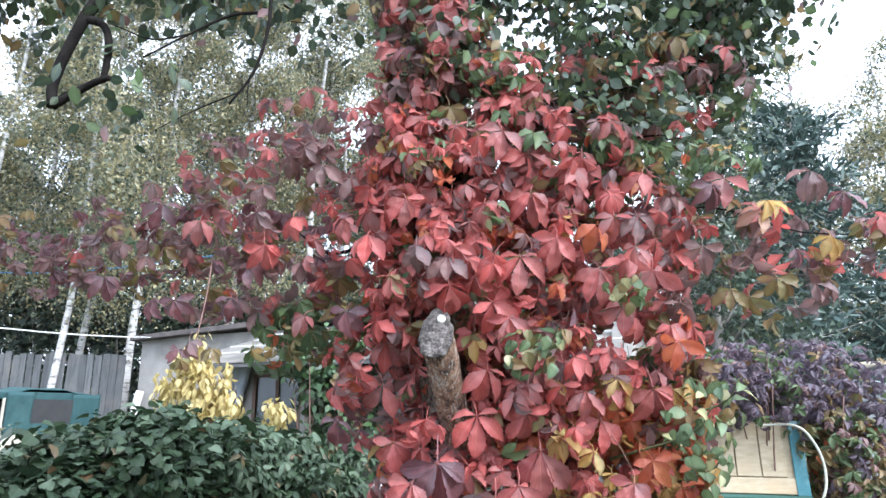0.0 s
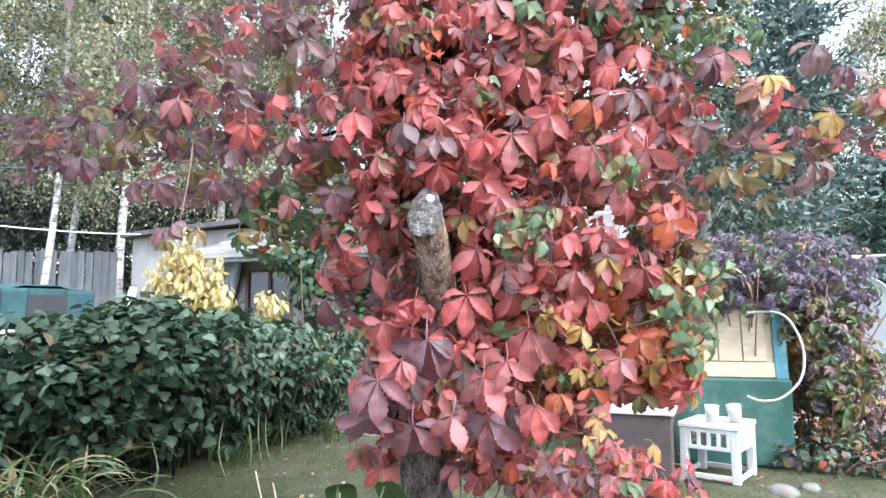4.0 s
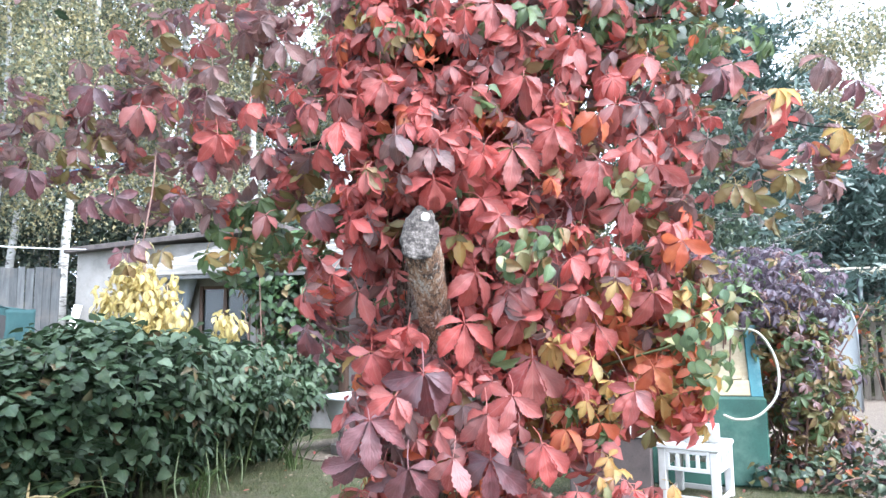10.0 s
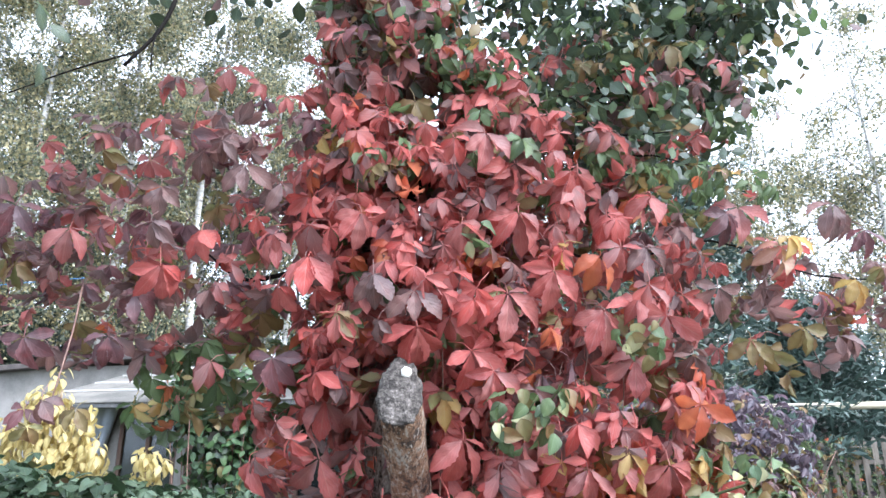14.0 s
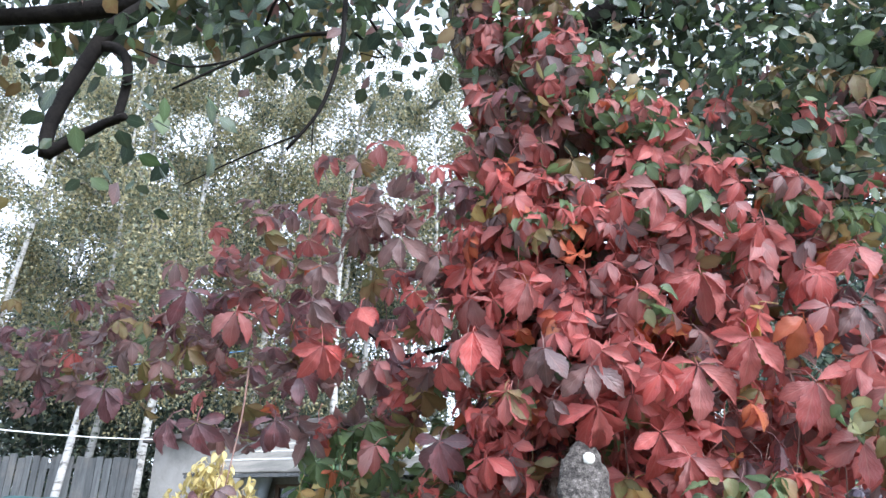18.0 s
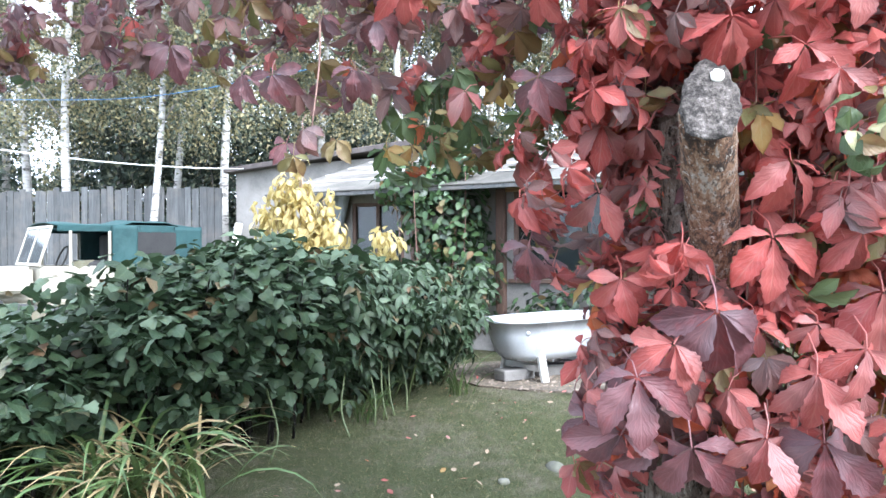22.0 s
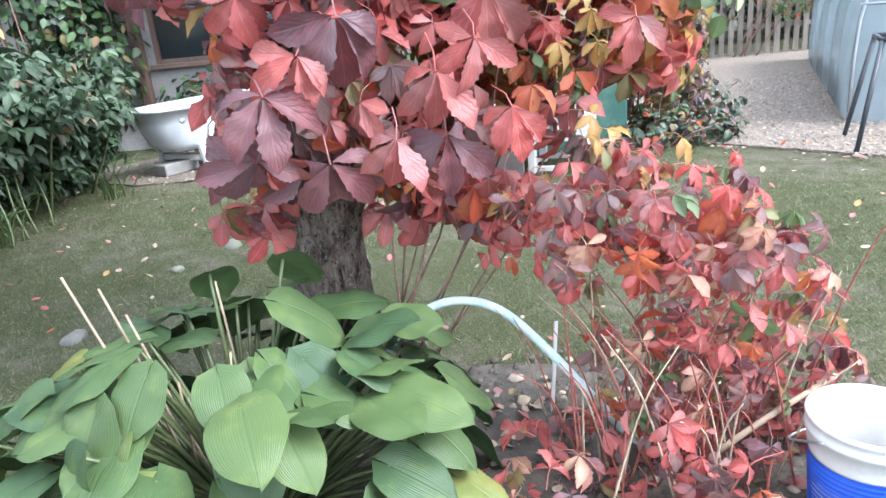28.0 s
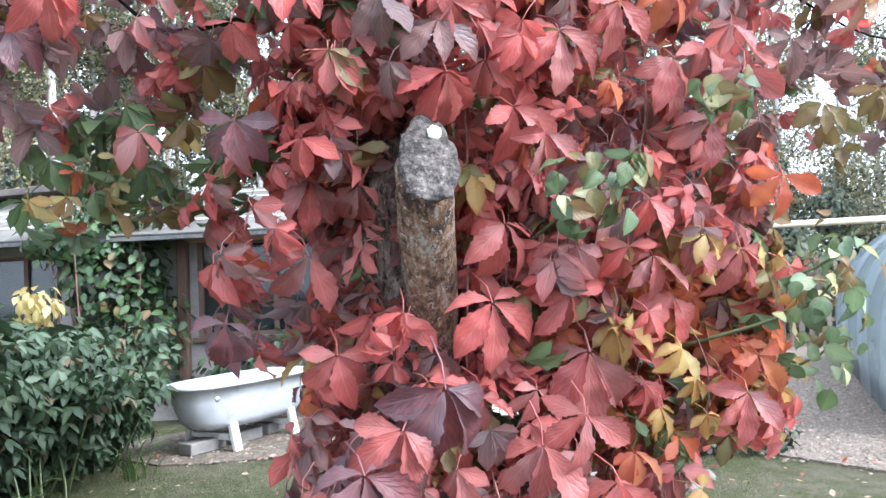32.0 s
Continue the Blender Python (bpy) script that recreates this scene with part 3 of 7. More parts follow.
def pebble(rng):
    v = nrm(np.array([(1, 0, 0), (-1, 0, 0), (0, 1, 0), (0, -1, 0), (0, 0, 1), (0.7, 0.7, 0.3), (-0.7, 0.7, 0.2), (0.7, -0.7, 0.2), (-0.7, -0.7, 0.3)])) * rng.uniform(0.7, 1.2, (9, 1))
    f = [(0, 5, 4), (5, 2, 4), (2, 6, 4), (6, 1, 4), (1, 8, 4), (8, 3, 4), (3, 7, 4), (7, 0, 4)]
    return v, f, np.full((9, 2), 0.5)


rng = np.random.default_rng(3)
px, py = rng.uniform(3.2, 7.5, 17000), rng.uniform(3.2, 9.0, 17000)
ok = inside(GRAVEL_YARD, px + rng.normal(size=17000) * 0.12, py + rng.normal(size=17000) * 0.12)
bx, by = rng.uniform(-1.6, 1.1, 2200), rng.uniform(7.1, 9.6, 2200)
okb = inside(GRAVEL_BATH, bx + rng.normal(size=2200) * 0.1, by + rng.normal(size=2200) * 0.1)
gp = np.vstack([np.stack([px[ok], py[ok], np.full(ok.sum(), 0.014)], 1), np.stack([bx[okb], by[okb], np.full(okb.sum(), 0.014)], 1)])
a = rng.uniform(0, 6.3, len(gp))
rot = frames_of(np.tile([[0, 0, 1.0]], (len(gp), 1)), np.stack([np.cos(a), np.sin(a), 0 * a], 1), rng.gamma(3, 0.0028, len(gp)) + 0.004)
PEBBLE = surface("pebble", (0.115, 0.09, 0.071), (0.26, 0.214, 0.172), 30, 0.85, 0.2, 0.004, 90, vary=0.45)
solo("gravel_stones", bulk("gravel_stones", [pebble(rng) for _ in range(4)], rng.integers(0, 4, len(gp)), rot, gp, np.zeros(len(gp), int), [PEBBLE]),
     "loose pale gravel stones", "gravel", kind="stuff")

# grass blades over the lawn that the path passes
gx, gy = rng.uniform(-3.3, 4.8, 480000), 1.7 + 6.3 * rng.random(480000) ** 1.25
dens = np.array([noise.noise((x * 0.7, y * 0.7, 7)) + 0.5 * noise.noise((x * 2.6, y * 2.6, 3)) for x, y in zip(gx, gy)])
keep = (dens > rng.uniform(-0.75, 0.45, len(gx))) & ~inside(GRAVEL_YARD, gx + rng.normal(size=len(gx)) * 0.1, gy + rng.normal(size=len(gx)) * 0.1) & ~inside(GRAVEL_BATH, gx + rng.normal(size=len(gx)) * 0.1, gy + rng.normal(size=len(gx)) * 0.1)
gx, gy = gx[keep], gy[keep]
gp = np.stack([gx, gy, np.array([0.012 * noise.noise((x * 0.9, y * 0.9, 0)) - 0.007 for x, y in zip(gx, gy)])], 1)
blade_g = (np.array([(-0.06, 0, 0), (0.06, 0, 0), (0, 1, 0.2)]), [(0, 1, 2)], np.array([(0.3, 0), (0.7, 0), (0.5, 1.0)]))
nn = nrm(np.stack([rng.normal(size=len(gx)), rng.normal(size=len(gx)), np.full(len(gx), 1.6)], 1))
tips = np.array([0, 0, 0.75]) + rng.normal(size=(len(gx), 3)) * np.array([0.8, 0.8, 0.3])
solo("grass", bulk("grass", [blade_g], np.zeros(len(gx), int), frames_of(nn, tips, rng.uniform(0.014, 0.038, len(gx))), gp, np.zeros(len(gx), int), [GRASS]),
     "short trodden lawn grass blades", "grass", kind="stuff")


# ---- the apple tree with its creeper ----
rng = np.random.default_rng(11)
apple_tree = thing("apple_tree", "old apple tree trunk wrapped in red creeper", "tree", at=(0.1, 3.2, 0))


def world_part(name, me, parent, label="", kind=""):
    """A part whose mesh is given in world coordinates."""
    ob = part(name, me, parent, label, kind=kind)
    up = parent
    ob.matrix_parent_inverse = up.matrix_world.inverted() if up.parent is None else (up.parent.matrix_world @ up.matrix_parent_inverse @ up.matrix_basis).inverted()
    return ob


def gnarled(pts, radii, deep, seg=36, smooth=10):
    """A bark-covered pole: long furrows and knots pressed into its skin."""
    sh = Shape().tube(pts, radii, seg, smooth=smooth)
    v = sh.v[0]
    mid = np.repeat(v.reshape(-1, seg, 3).mean(1), seg, 0)
    ang = np.tile(np.arange(seg) * 2 * np.pi / seg, len(v) // seg)
    k = np.array([noise.noise((math.cos(a) * 2.6, math.sin(a) * 2.6, z * 9)) + 0.7 * noise.noise((math.cos(a) * 6, math.sin(a) * 6, z * 26)) + 0.4 * noise.noise((math.cos(a) * 11, math.sin(a) * 11, z * 90)) for a, z in zip(ang, v[:, 2])])
    sh.v[0] = mid + (v - mid) * (1 + deep * k)[:, None]
    return sh


world_part("trunk", gnarled([(0.12, 3.2, -0.05), (0.09, 3.2, 0.15), (0.06, 3.2, 0.6), (0.14, 3.12, 1.15), (0.06, 3.18, 1.8), (-0.04, 3.2, 2.6), (-0.1, 3.2, 3.0), (-0.2, 3.2, 3.45), (-0.2, 3.25, 4.1), (0.0, 3.3, 5.0)],
                                 [0.17, 0.125, 0.11, 0.12, 0.11, 0.105, 0.1, 0.09, 0.07, 0.02], 0.11, 40, 16).mesh("trunk", BARK), apple_tree, "furrowed grey-brown bark")

stub = world_part("sawn_branch", gnarled([(0.2, 3.13, 1.1), (0.17, 3.05, 1.25), (0.132, 2.94, 1.41), (0.098, 2.83, 1.57), (0.083, 2.785, 1.65), (0.078, 2.775, 1.7)], [0.056, 0.058, 0.06, 0.062, 0.06, 0.034], 0.12).mesh("sawn_branch", STUB_WOOD), apple_tree, "sawn-off branch stub with flaking bark")
bm = bmesh.new()
bmesh.ops.create_icosphere(bm, subdivisions=4, radius=1)
for v in bm.verts:
    k = 1 + 0.16 * noise.noise(v.co * 2.2) + 0.1 * noise.noise(v.co * 6.0) + 0.05 * noise.noise(v.co * 15.0)
    v.co = Vector((math.copysign(abs(v.co.x) ** 0.7, v.co.x) * (0.06 - 0.008 * v.co.z) * k, v.co.y * 0.012 * k, v.co.z * 0.1 * k))
bm.transform(pose(0.083, 2.731, 1.655, -24, 4, 0))
me = bpy.data.meshes.new("cut_end")
bm.to_mesh(me)
bm.free()
me.materials.append(LICHEN)
me.polygons.foreach_set("use_smooth", [True] * len(me.polygons))
world_part("cut_end", me, stub, "weathered grey and white slanting cut end")
for x, y, z, r in ((0.1, 2.741, 1.71, 0.016), (0.172, 2.9, 1.43, 0.012), (0.18, 2.912, 1.408, 0.01)):
    sh = Shape().tube([(x, y + 0.004, z), (x, y - 0.003, z + 0.001)], [r, r * 0.9], 10, rough=0.35)
    world_part("lichen_spot", sh.mesh("lichen_spot", surface("pale_lichen", (0.55, 0.52, 0.46), (0.72, 0.7, 0.65), 60, 0.9, 0.5, 0.004, 150)), stub, "white lichen spot")


def limb(pts, r0, r1, mat, seg=8):
    return Shape().tube(pts, np.linspace(r0, r1, len(pts)), seg, smooth=4, rough=0.12).mesh("limb", mat)


for pts, r0, r1 in [
    ([(-0.2, 3.25, 4.0), (-0.5, 3.0, 3.95), (-0.82, 2.66, 3.5), (-1.02, 2.58, 3.22), (-1.17, 2.55, 3.07), (-1.4, 2.55, 3.02), (-1.9, 2.58, 3.03), (-2.6, 2.6, 3.0)], 0.055, 0.02),
    ([(0.0, 3.2, 2.3), (0.4, 3.2, 2.7), (0.8, 3.3, 2.85), (1.15, 3.45, 2.98), (1.6, 3.55, 3.1)], 0.06, 0.008),
    ([(-0.08, 3.2, 3.0), (0.3, 3.4, 3.6), (0.9, 3.6, 4.1), (1.5, 3.9, 4.4)], 0.06, 0.02),
    ([(0.05, 3.18, 1.95), (-0.2, 3.24, 2.12), (-0.45, 3.3, 2.1), (-0.6, 3.3, 2.2)], 0.016, 0.003),
    ([(0.08, 3.18, 1.9), (0.5, 3.1, 2.2), (0.85, 3.05, 2.14), (1.2, 3.0, 2.22), (1.6, 3.02, 2.11), (2.1, 3.0, 2.1)], 0.007, 0.002),
]:
    world_part("limb", limb(pts, r0, r1, BARK_DARKENED), apple_tree)

# the crooked hanging branch and its twigs
hang = world_part("hanging_branch", Shape().tube([(-1.14, 2.56, 3.09), (-1.21, 2.53, 2.98), (-1.27, 2.5, 2.87), (-1.36, 2.5, 2.6), (-1.355, 2.5, 2.48)], [0.026, 0.025, 0.024, 0.021, 0.018], 8, smooth=4, rough=0.15).mesh("hanging_branch", BARK_DARKENED), apple_tree, "bare crooked branch, coloured dark as if backlit")
for pts, r0, r1 in [
    ([(-1.355, 2.5, 2.485), (-1.3, 2.5, 2.52), (-1.2, 2.49, 2.57), (-1.13, 2.47, 2.58)], 0.019, 0.011),
    ([(-1.28, 2.5, 2.85), (-1.2, 2.5, 2.82), (-1.16, 2.49, 2.72), (-1.16, 2.48, 2.57)], 0.017, 0.012),
]:
    world_part("twig", limb(pts, r0, r1, BARK_DARKENED, 6), hang)
for pts, r0, r1 in [
    ([(-0.9, 2.95, 4.1), (-0.62, 2.65, 3.3), (-0.55, 2.5, 2.9), (-0.56, 2.5, 2.75), (-0.6, 2.5, 2.6), (-0.68, 2.5, 2.48)], 0.012, 0.004),
    ([(-0.55, 2.5, 2.86), (-0.7, 2.5, 2.85), (-0.85, 2.48, 2.76), (-1.0, 2.45, 2.65)], 0.007, 0.003),
    ([(-0.85, 2.48, 2.76), (-0.98, 2.46, 2.73), (-1.12, 2.44, 2.78)], 0.004, 0.002),
    ([(-0.6, 2.5, 2.6), (-0.61, 2.49, 2.55), (-0.605, 2.48, 2.46)], 0.003, 0.0015),
    ([(-0.64, 2.5, 2.53), (-0.8, 2.5, 2.46), (-0.95, 2.5, 2.38)], 0.003, 0.0015),
]:
    world_part("twig", limb(pts, r0, r1, BARK_DARKENED, 6), apple_tree)

APPLE_SHAPES = [blade(1.0, 0.33, 3, rng.uniform(-0.1, 0.4), rng.uniform(0, 0.6), 0.0, 0.45, 2, wave=0.04) for _ in range(3)]
ROUND_LEAVES = [blade(1.0, 0.36, 7, rng.uniform(0.0, 0.6), rng.uniform(0.2, 1.2), 0.0, 0.42, 4, wave=0.08) for _ in range(4)]
crown = [
    (0.95, 3.4, 3.0, 0.75, 0.6, 0.55, 620), (1.35, 3.55, 3.2, 0.45, 0.55, 0.35, 260), (0.5, 3.5, 3.7, 0.8, 0.7, 0.5, 520), (1.25, 3.6, 3.8, 0.7, 0.8, 0.55, 480),
    (0.85, 3.1, 2.62, 0.4, 0.4, 0.25, 110), (1.6, 3.45, 3.4, 0.42, 0.5, 0.35, 240), (1.75, 3.5, 3.75, 0.4, 0.5, 0.4, 200), (1.6, 3.6, 4.05, 0.55, 0.6, 0.4, 220), (1.5, 3.5, 3.4, 0.5, 0.5, 0.4, 200), (-0.1, 3.3, 4.3, 0.8, 0.8, 0.5, 420), (1.0, 3.9, 4.6, 0.8, 0.9, 0.5, 360),
    (-1.0, 2.8, 3.42, 0.55, 0.45, 0.26, 330), (-1.75, 2.65, 3.3, 0.65, 0.45, 0.3, 420), (-2.5, 2.6, 3.3, 0.5, 0.5, 0.4, 260), (-0.55, 2.75, 3.15, 0.3, 0.3, 0.2, 80),
    (-1.0, 3.2, 3.9, 0.8, 0.6, 0.4, 300), (-0.85, 2.5, 2.95, 0.35, 0.12, 0.1, 46), (-1.1, 2.46, 2.55, 0.1, 0.06, 0.07, 16), (0.15, 3.05, 3.1, 0.3, 0.3, 0.3, 90),
]
crown = [(*c[:6], int(c[6] * (2.8 if c[0] > 0 else 3.0))) for c in crown]
P, N, C = clumped(rng, crown, 18, 0.08)
tw = Shape()
for c in C[::5]:
    mid_ = (c[:3] + c[3:]) / 2 + rng.normal(size=3) * 0.05 + np.array([0, 0, 0.04])
    tw.tube([c[:3] + rng.normal(size=3) * 0.05, mid_, c[3:]], [0.006, 0.004, 0.002], 4, smooth=2)
world_part("twig", tw.mesh("twig", BARK_DARKENED), apple_tree, "thin twig growth, coloured dark as if backlit", "stuff")
n, tip = hanging(rng, N, 0.6, 0.7, 0.7, 0.6)
world_part("foliage", bulk("apple_foliage", APPLE_SHAPES, rng.integers(0, 3, len(P)), frames_of(n, tip, rng.uniform(0.04, 0.08, len(P))), P, rng.choice(4, len(P), p=(0.72, 0.17, 0.08, 0.03)), [APPLE, GREEN, OLIVE, MAROON]), apple_tree, "dark green apple leaves", "stuff")

# creeper: ellipsoids of foliage (place, radii, count, palette)
CREEPER_MATS = [RED, CRIMSON, MAROON, ORANGE, YELLOW, OLIVE, GREEN, PLUM, FADED]
WEIGHT = {
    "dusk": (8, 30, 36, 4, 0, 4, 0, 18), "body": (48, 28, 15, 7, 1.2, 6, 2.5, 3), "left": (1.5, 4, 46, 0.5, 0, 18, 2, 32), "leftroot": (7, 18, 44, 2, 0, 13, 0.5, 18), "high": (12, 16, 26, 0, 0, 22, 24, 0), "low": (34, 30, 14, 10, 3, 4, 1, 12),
    "gold": (16, 5, 2, 36, 30, 8, 5, 0), "right": (5, 12, 40, 3, 2, 20, 6, 20), "top": (26, 24, 24, 2, 0, 10, 14, 0), "green": (4, 4, 4, 4, 4, 20, 60, 0), "scrub": (34, 30, 20, 7, 2, 5, 3, 8),
    "shade": (2, 4, 6, 2, 3, 22, 58, 0),
}
CREEPER = [
    (0.15, 3.0, 0.78, 0.28, 0.36, 0.25, 60, "low"), (0.35, 2.95, 1.0, 0.48, 0.42, 0.3, 130, "low"), (0.55, 2.9, 0.85, 0.36, 0.4, 0.3, 100, "low"), (0.66, 2.96, 1.2, 0.34, 0.38, 0.25, 110, "gold"),
    (0.92, 3.0, 1.3, 0.2, 0.3, 0.24, 60, "gold"), (0.3, 2.95, 1.4, 0.5, 0.42, 0.35, 130, "body"), (0.75, 2.95, 1.6, 0.42, 0.42, 0.4, 130, "body"), (-0.12, 3.0, 1.55, 0.28, 0.35, 0.35, 70, "body"),
    (0.25, 2.95, 1.9, 0.55, 0.45, 0.4, 170, "body"), (0.75, 2.92, 2.05, 0.45, 0.42, 0.35, 140, "body"), (0.15, 2.98, 2.35, 0.5, 0.42, 0.3, 150, "body"), (0.55, 2.95, 2.45, 0.42, 0.4, 0.3, 110, "top"),
    (0.15, 3.0, 2.72, 0.36, 0.34, 0.25, 80, "top"), (0.12, 3.0, 3.05, 0.2, 0.22, 0.3, 46, "top"), (0.4, 3.0, 2.8, 0.2, 0.25, 0.2, 30, "top"),
    (-0.5, 3.1, 2.2, 0.42, 0.32, 0.26, 100, "leftroot"), (-0.35, 3.1, 2.5, 0.3, 0.26, 0.2, 46, "leftroot"), (-0.95, 3.2, 2.16, 0.36, 0.26, 0.2, 70, "left"), (-1.4, 3.25, 2.08, 0.36, 0.24, 0.18, 60, "left"), (-0.55, 3.05, 2.68, 0.26, 0.22, 0.2, 30, "leftroot"), (-0.9, 3.1, 2.48, 0.3, 0.24, 0.16, 34, "leftroot"), (-1.3, 3.15, 2.3, 0.3, 0.22, 0.13, 26, "left"), (-1.75, 3.2, 2.2, 0.3, 0.22, 0.12, 22, "left"),
    (-1.9, 3.3, 2.06, 0.38, 0.24, 0.16, 54, "left"), (-2.4, 3.35, 2.06, 0.38, 0.25, 0.17, 50, "left"), (-0.6, 3.15, 1.95, 0.35, 0.24, 0.14, 46, "leftroot"), (-0.42, 3.2, 1.78, 0.26, 0.25, 0.2, 26, "shade"),
    (-1.0, 3.25, 1.9, 0.2, 0.15, 0.12, 16, "left"),
    (1.15, 2.85, 2.1, 0.36, 0.3, 0.22, 52, "right"), (1.55, 2.85, 2.08, 0.36, 0.26, 0.17, 38, "right"), (1.95, 2.95, 2.06, 0.36, 0.24, 0.15, 34, "right"), (2.35, 3.0, 2.08, 0.3, 0.22, 0.14, 24, "right"),
    (1.08, 2.9, 1.75, 0.18, 0.22, 0.2, 22, "right"), (1.45, 2.9, 1.85, 0.25, 0.2, 0.1, 16, "right"), (0.98, 3.0, 1.45, 0.2, 0.26, 0.2, 40, "shade"), 
    (1.15, 2.85, 2.38, 0.3, 0.25, 0.12, 36, "green"), (0.75, 2.85, 2.45, 0.2, 0.2, 0.1, 20, "green"), (0.0, 2.75, 2.42, 0.18, 0.12, 0.1, 16, "green"), (0.3, 2.8, 2.85, 0.14, 0.14, 0.12, 14, "green"),
    (0.72, 2.65, 0.52, 0.34, 0.26, 0.2, 66, "scrub"), (0.86, 2.42, 0.26, 0.28, 0.22, 0.2, 60, "scrub"), (0.58, 2.85, 0.66, 0.22, 0.2, 0.12, 36, "scrub"), (0.95, 2.52, 0.5, 0.16, 0.2, 0.18, 26, "scrub"), (0.7, 2.2, 0.1, 0.26, 0.12, 0.08, 22, "scrub"),
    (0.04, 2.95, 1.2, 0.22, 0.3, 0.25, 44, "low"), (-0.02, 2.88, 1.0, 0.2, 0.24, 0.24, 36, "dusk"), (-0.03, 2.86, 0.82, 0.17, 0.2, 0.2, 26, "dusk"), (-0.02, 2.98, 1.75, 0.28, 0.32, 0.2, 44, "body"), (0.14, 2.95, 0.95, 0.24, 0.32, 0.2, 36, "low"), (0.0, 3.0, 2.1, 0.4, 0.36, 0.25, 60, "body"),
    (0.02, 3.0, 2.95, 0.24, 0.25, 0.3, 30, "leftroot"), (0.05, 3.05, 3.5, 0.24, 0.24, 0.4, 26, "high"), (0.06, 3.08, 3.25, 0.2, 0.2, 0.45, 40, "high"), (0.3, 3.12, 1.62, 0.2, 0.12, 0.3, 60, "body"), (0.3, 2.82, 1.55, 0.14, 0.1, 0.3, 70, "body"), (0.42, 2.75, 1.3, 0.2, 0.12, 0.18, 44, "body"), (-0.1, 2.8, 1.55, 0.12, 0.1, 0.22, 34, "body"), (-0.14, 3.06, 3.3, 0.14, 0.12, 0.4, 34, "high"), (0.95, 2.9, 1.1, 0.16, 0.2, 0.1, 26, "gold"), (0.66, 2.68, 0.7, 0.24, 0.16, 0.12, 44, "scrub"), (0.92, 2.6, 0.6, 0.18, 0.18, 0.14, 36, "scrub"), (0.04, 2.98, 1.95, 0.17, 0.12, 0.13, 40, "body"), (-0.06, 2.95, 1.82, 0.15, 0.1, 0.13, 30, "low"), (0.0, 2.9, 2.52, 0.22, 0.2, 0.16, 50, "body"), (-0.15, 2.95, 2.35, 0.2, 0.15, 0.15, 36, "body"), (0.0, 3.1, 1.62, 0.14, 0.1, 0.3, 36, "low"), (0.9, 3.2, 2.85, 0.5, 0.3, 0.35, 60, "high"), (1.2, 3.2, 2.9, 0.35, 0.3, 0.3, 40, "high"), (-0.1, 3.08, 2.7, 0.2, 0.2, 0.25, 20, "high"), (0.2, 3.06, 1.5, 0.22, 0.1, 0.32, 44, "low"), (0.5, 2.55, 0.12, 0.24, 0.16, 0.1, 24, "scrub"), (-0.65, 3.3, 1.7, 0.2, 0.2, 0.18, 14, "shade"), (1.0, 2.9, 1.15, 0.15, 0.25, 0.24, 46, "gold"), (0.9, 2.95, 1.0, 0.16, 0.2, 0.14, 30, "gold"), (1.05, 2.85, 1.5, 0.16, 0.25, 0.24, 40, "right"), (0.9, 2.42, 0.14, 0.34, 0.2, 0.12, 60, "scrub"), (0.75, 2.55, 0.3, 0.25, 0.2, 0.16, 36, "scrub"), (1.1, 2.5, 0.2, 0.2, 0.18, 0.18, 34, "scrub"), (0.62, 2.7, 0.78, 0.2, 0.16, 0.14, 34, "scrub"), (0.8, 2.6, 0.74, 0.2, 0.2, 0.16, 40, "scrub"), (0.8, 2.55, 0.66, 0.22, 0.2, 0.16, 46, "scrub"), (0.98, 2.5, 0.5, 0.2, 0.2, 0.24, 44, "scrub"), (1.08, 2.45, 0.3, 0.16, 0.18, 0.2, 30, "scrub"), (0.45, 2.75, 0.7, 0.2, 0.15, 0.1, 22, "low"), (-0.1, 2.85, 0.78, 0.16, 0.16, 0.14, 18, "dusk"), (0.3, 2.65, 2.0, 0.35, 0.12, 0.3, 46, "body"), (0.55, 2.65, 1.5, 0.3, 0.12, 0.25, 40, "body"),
]
creeper = thing("virginia_creeper", "red autumn creeper hanging thickly over the apple tree", "climbing plant", at=(0.25, 3.05, 0))
P, N, B = blob_points(rng, [(*c[:6], int(c[6] * {"left": 0.9, "right": 0.72, "leftroot": 0.9, "scrub": 1.1}.get(c[7], 1.75))) for c in CREEPER], 0.55)
scrub = np.array([c[7] == "scrub" for c in CREEPER])[B]
P[:, 1] = np.where(scrub, P[:, 1], 3.04 + (P[:, 1] - 2.96) * 0.74)
axis_x = 0.17 - 0.21 * (P[:, 2] - 1.25)  # the sawn stub stands clear of the leaves
keep = (P[:, 2] > 0.04) & ~((np.abs(P[:, 0] - axis_x - 0.0) < 0.1) & (P[:, 1] < 3.02) & (P[:, 2] > 1.3) & (P[:, 2] < 1.8))
low = np.where(P[:, 0] < -0.06, 0.7, np.where(P[:, 0] < 0.2, 0.84, np.where(P[:, 0] < 0.5, 0.64, np.where(P[:, 0] < 0.72, 0.85, 0.98))))  # the hem of the hanging foliage
keep &= (P[:, 2] > low) | scrub
keep &= (np.hypot(P[:, 0] - 1.035, P[:, 1] - 2.2) > 0.22) | (P[:, 2] > 0.55)  # clear of the bucket
keep &= ~((P[:, 0] > 0.2) & (P[:, 0] < 0.62) & (P[:, 1] < 2.96) & (P[:, 2] > 0.2) & (P[:, 2] < 0.58))  # clear of the hose
P, N, B = P[keep], N[keep], B[keep]
n, tip = hanging(rng, N * np.array([1.0, 1.2, 0.8]), 0.45, 0.4, 1.0, 0.32)
size = rng.uniform(0.062, 0.11, len(P))
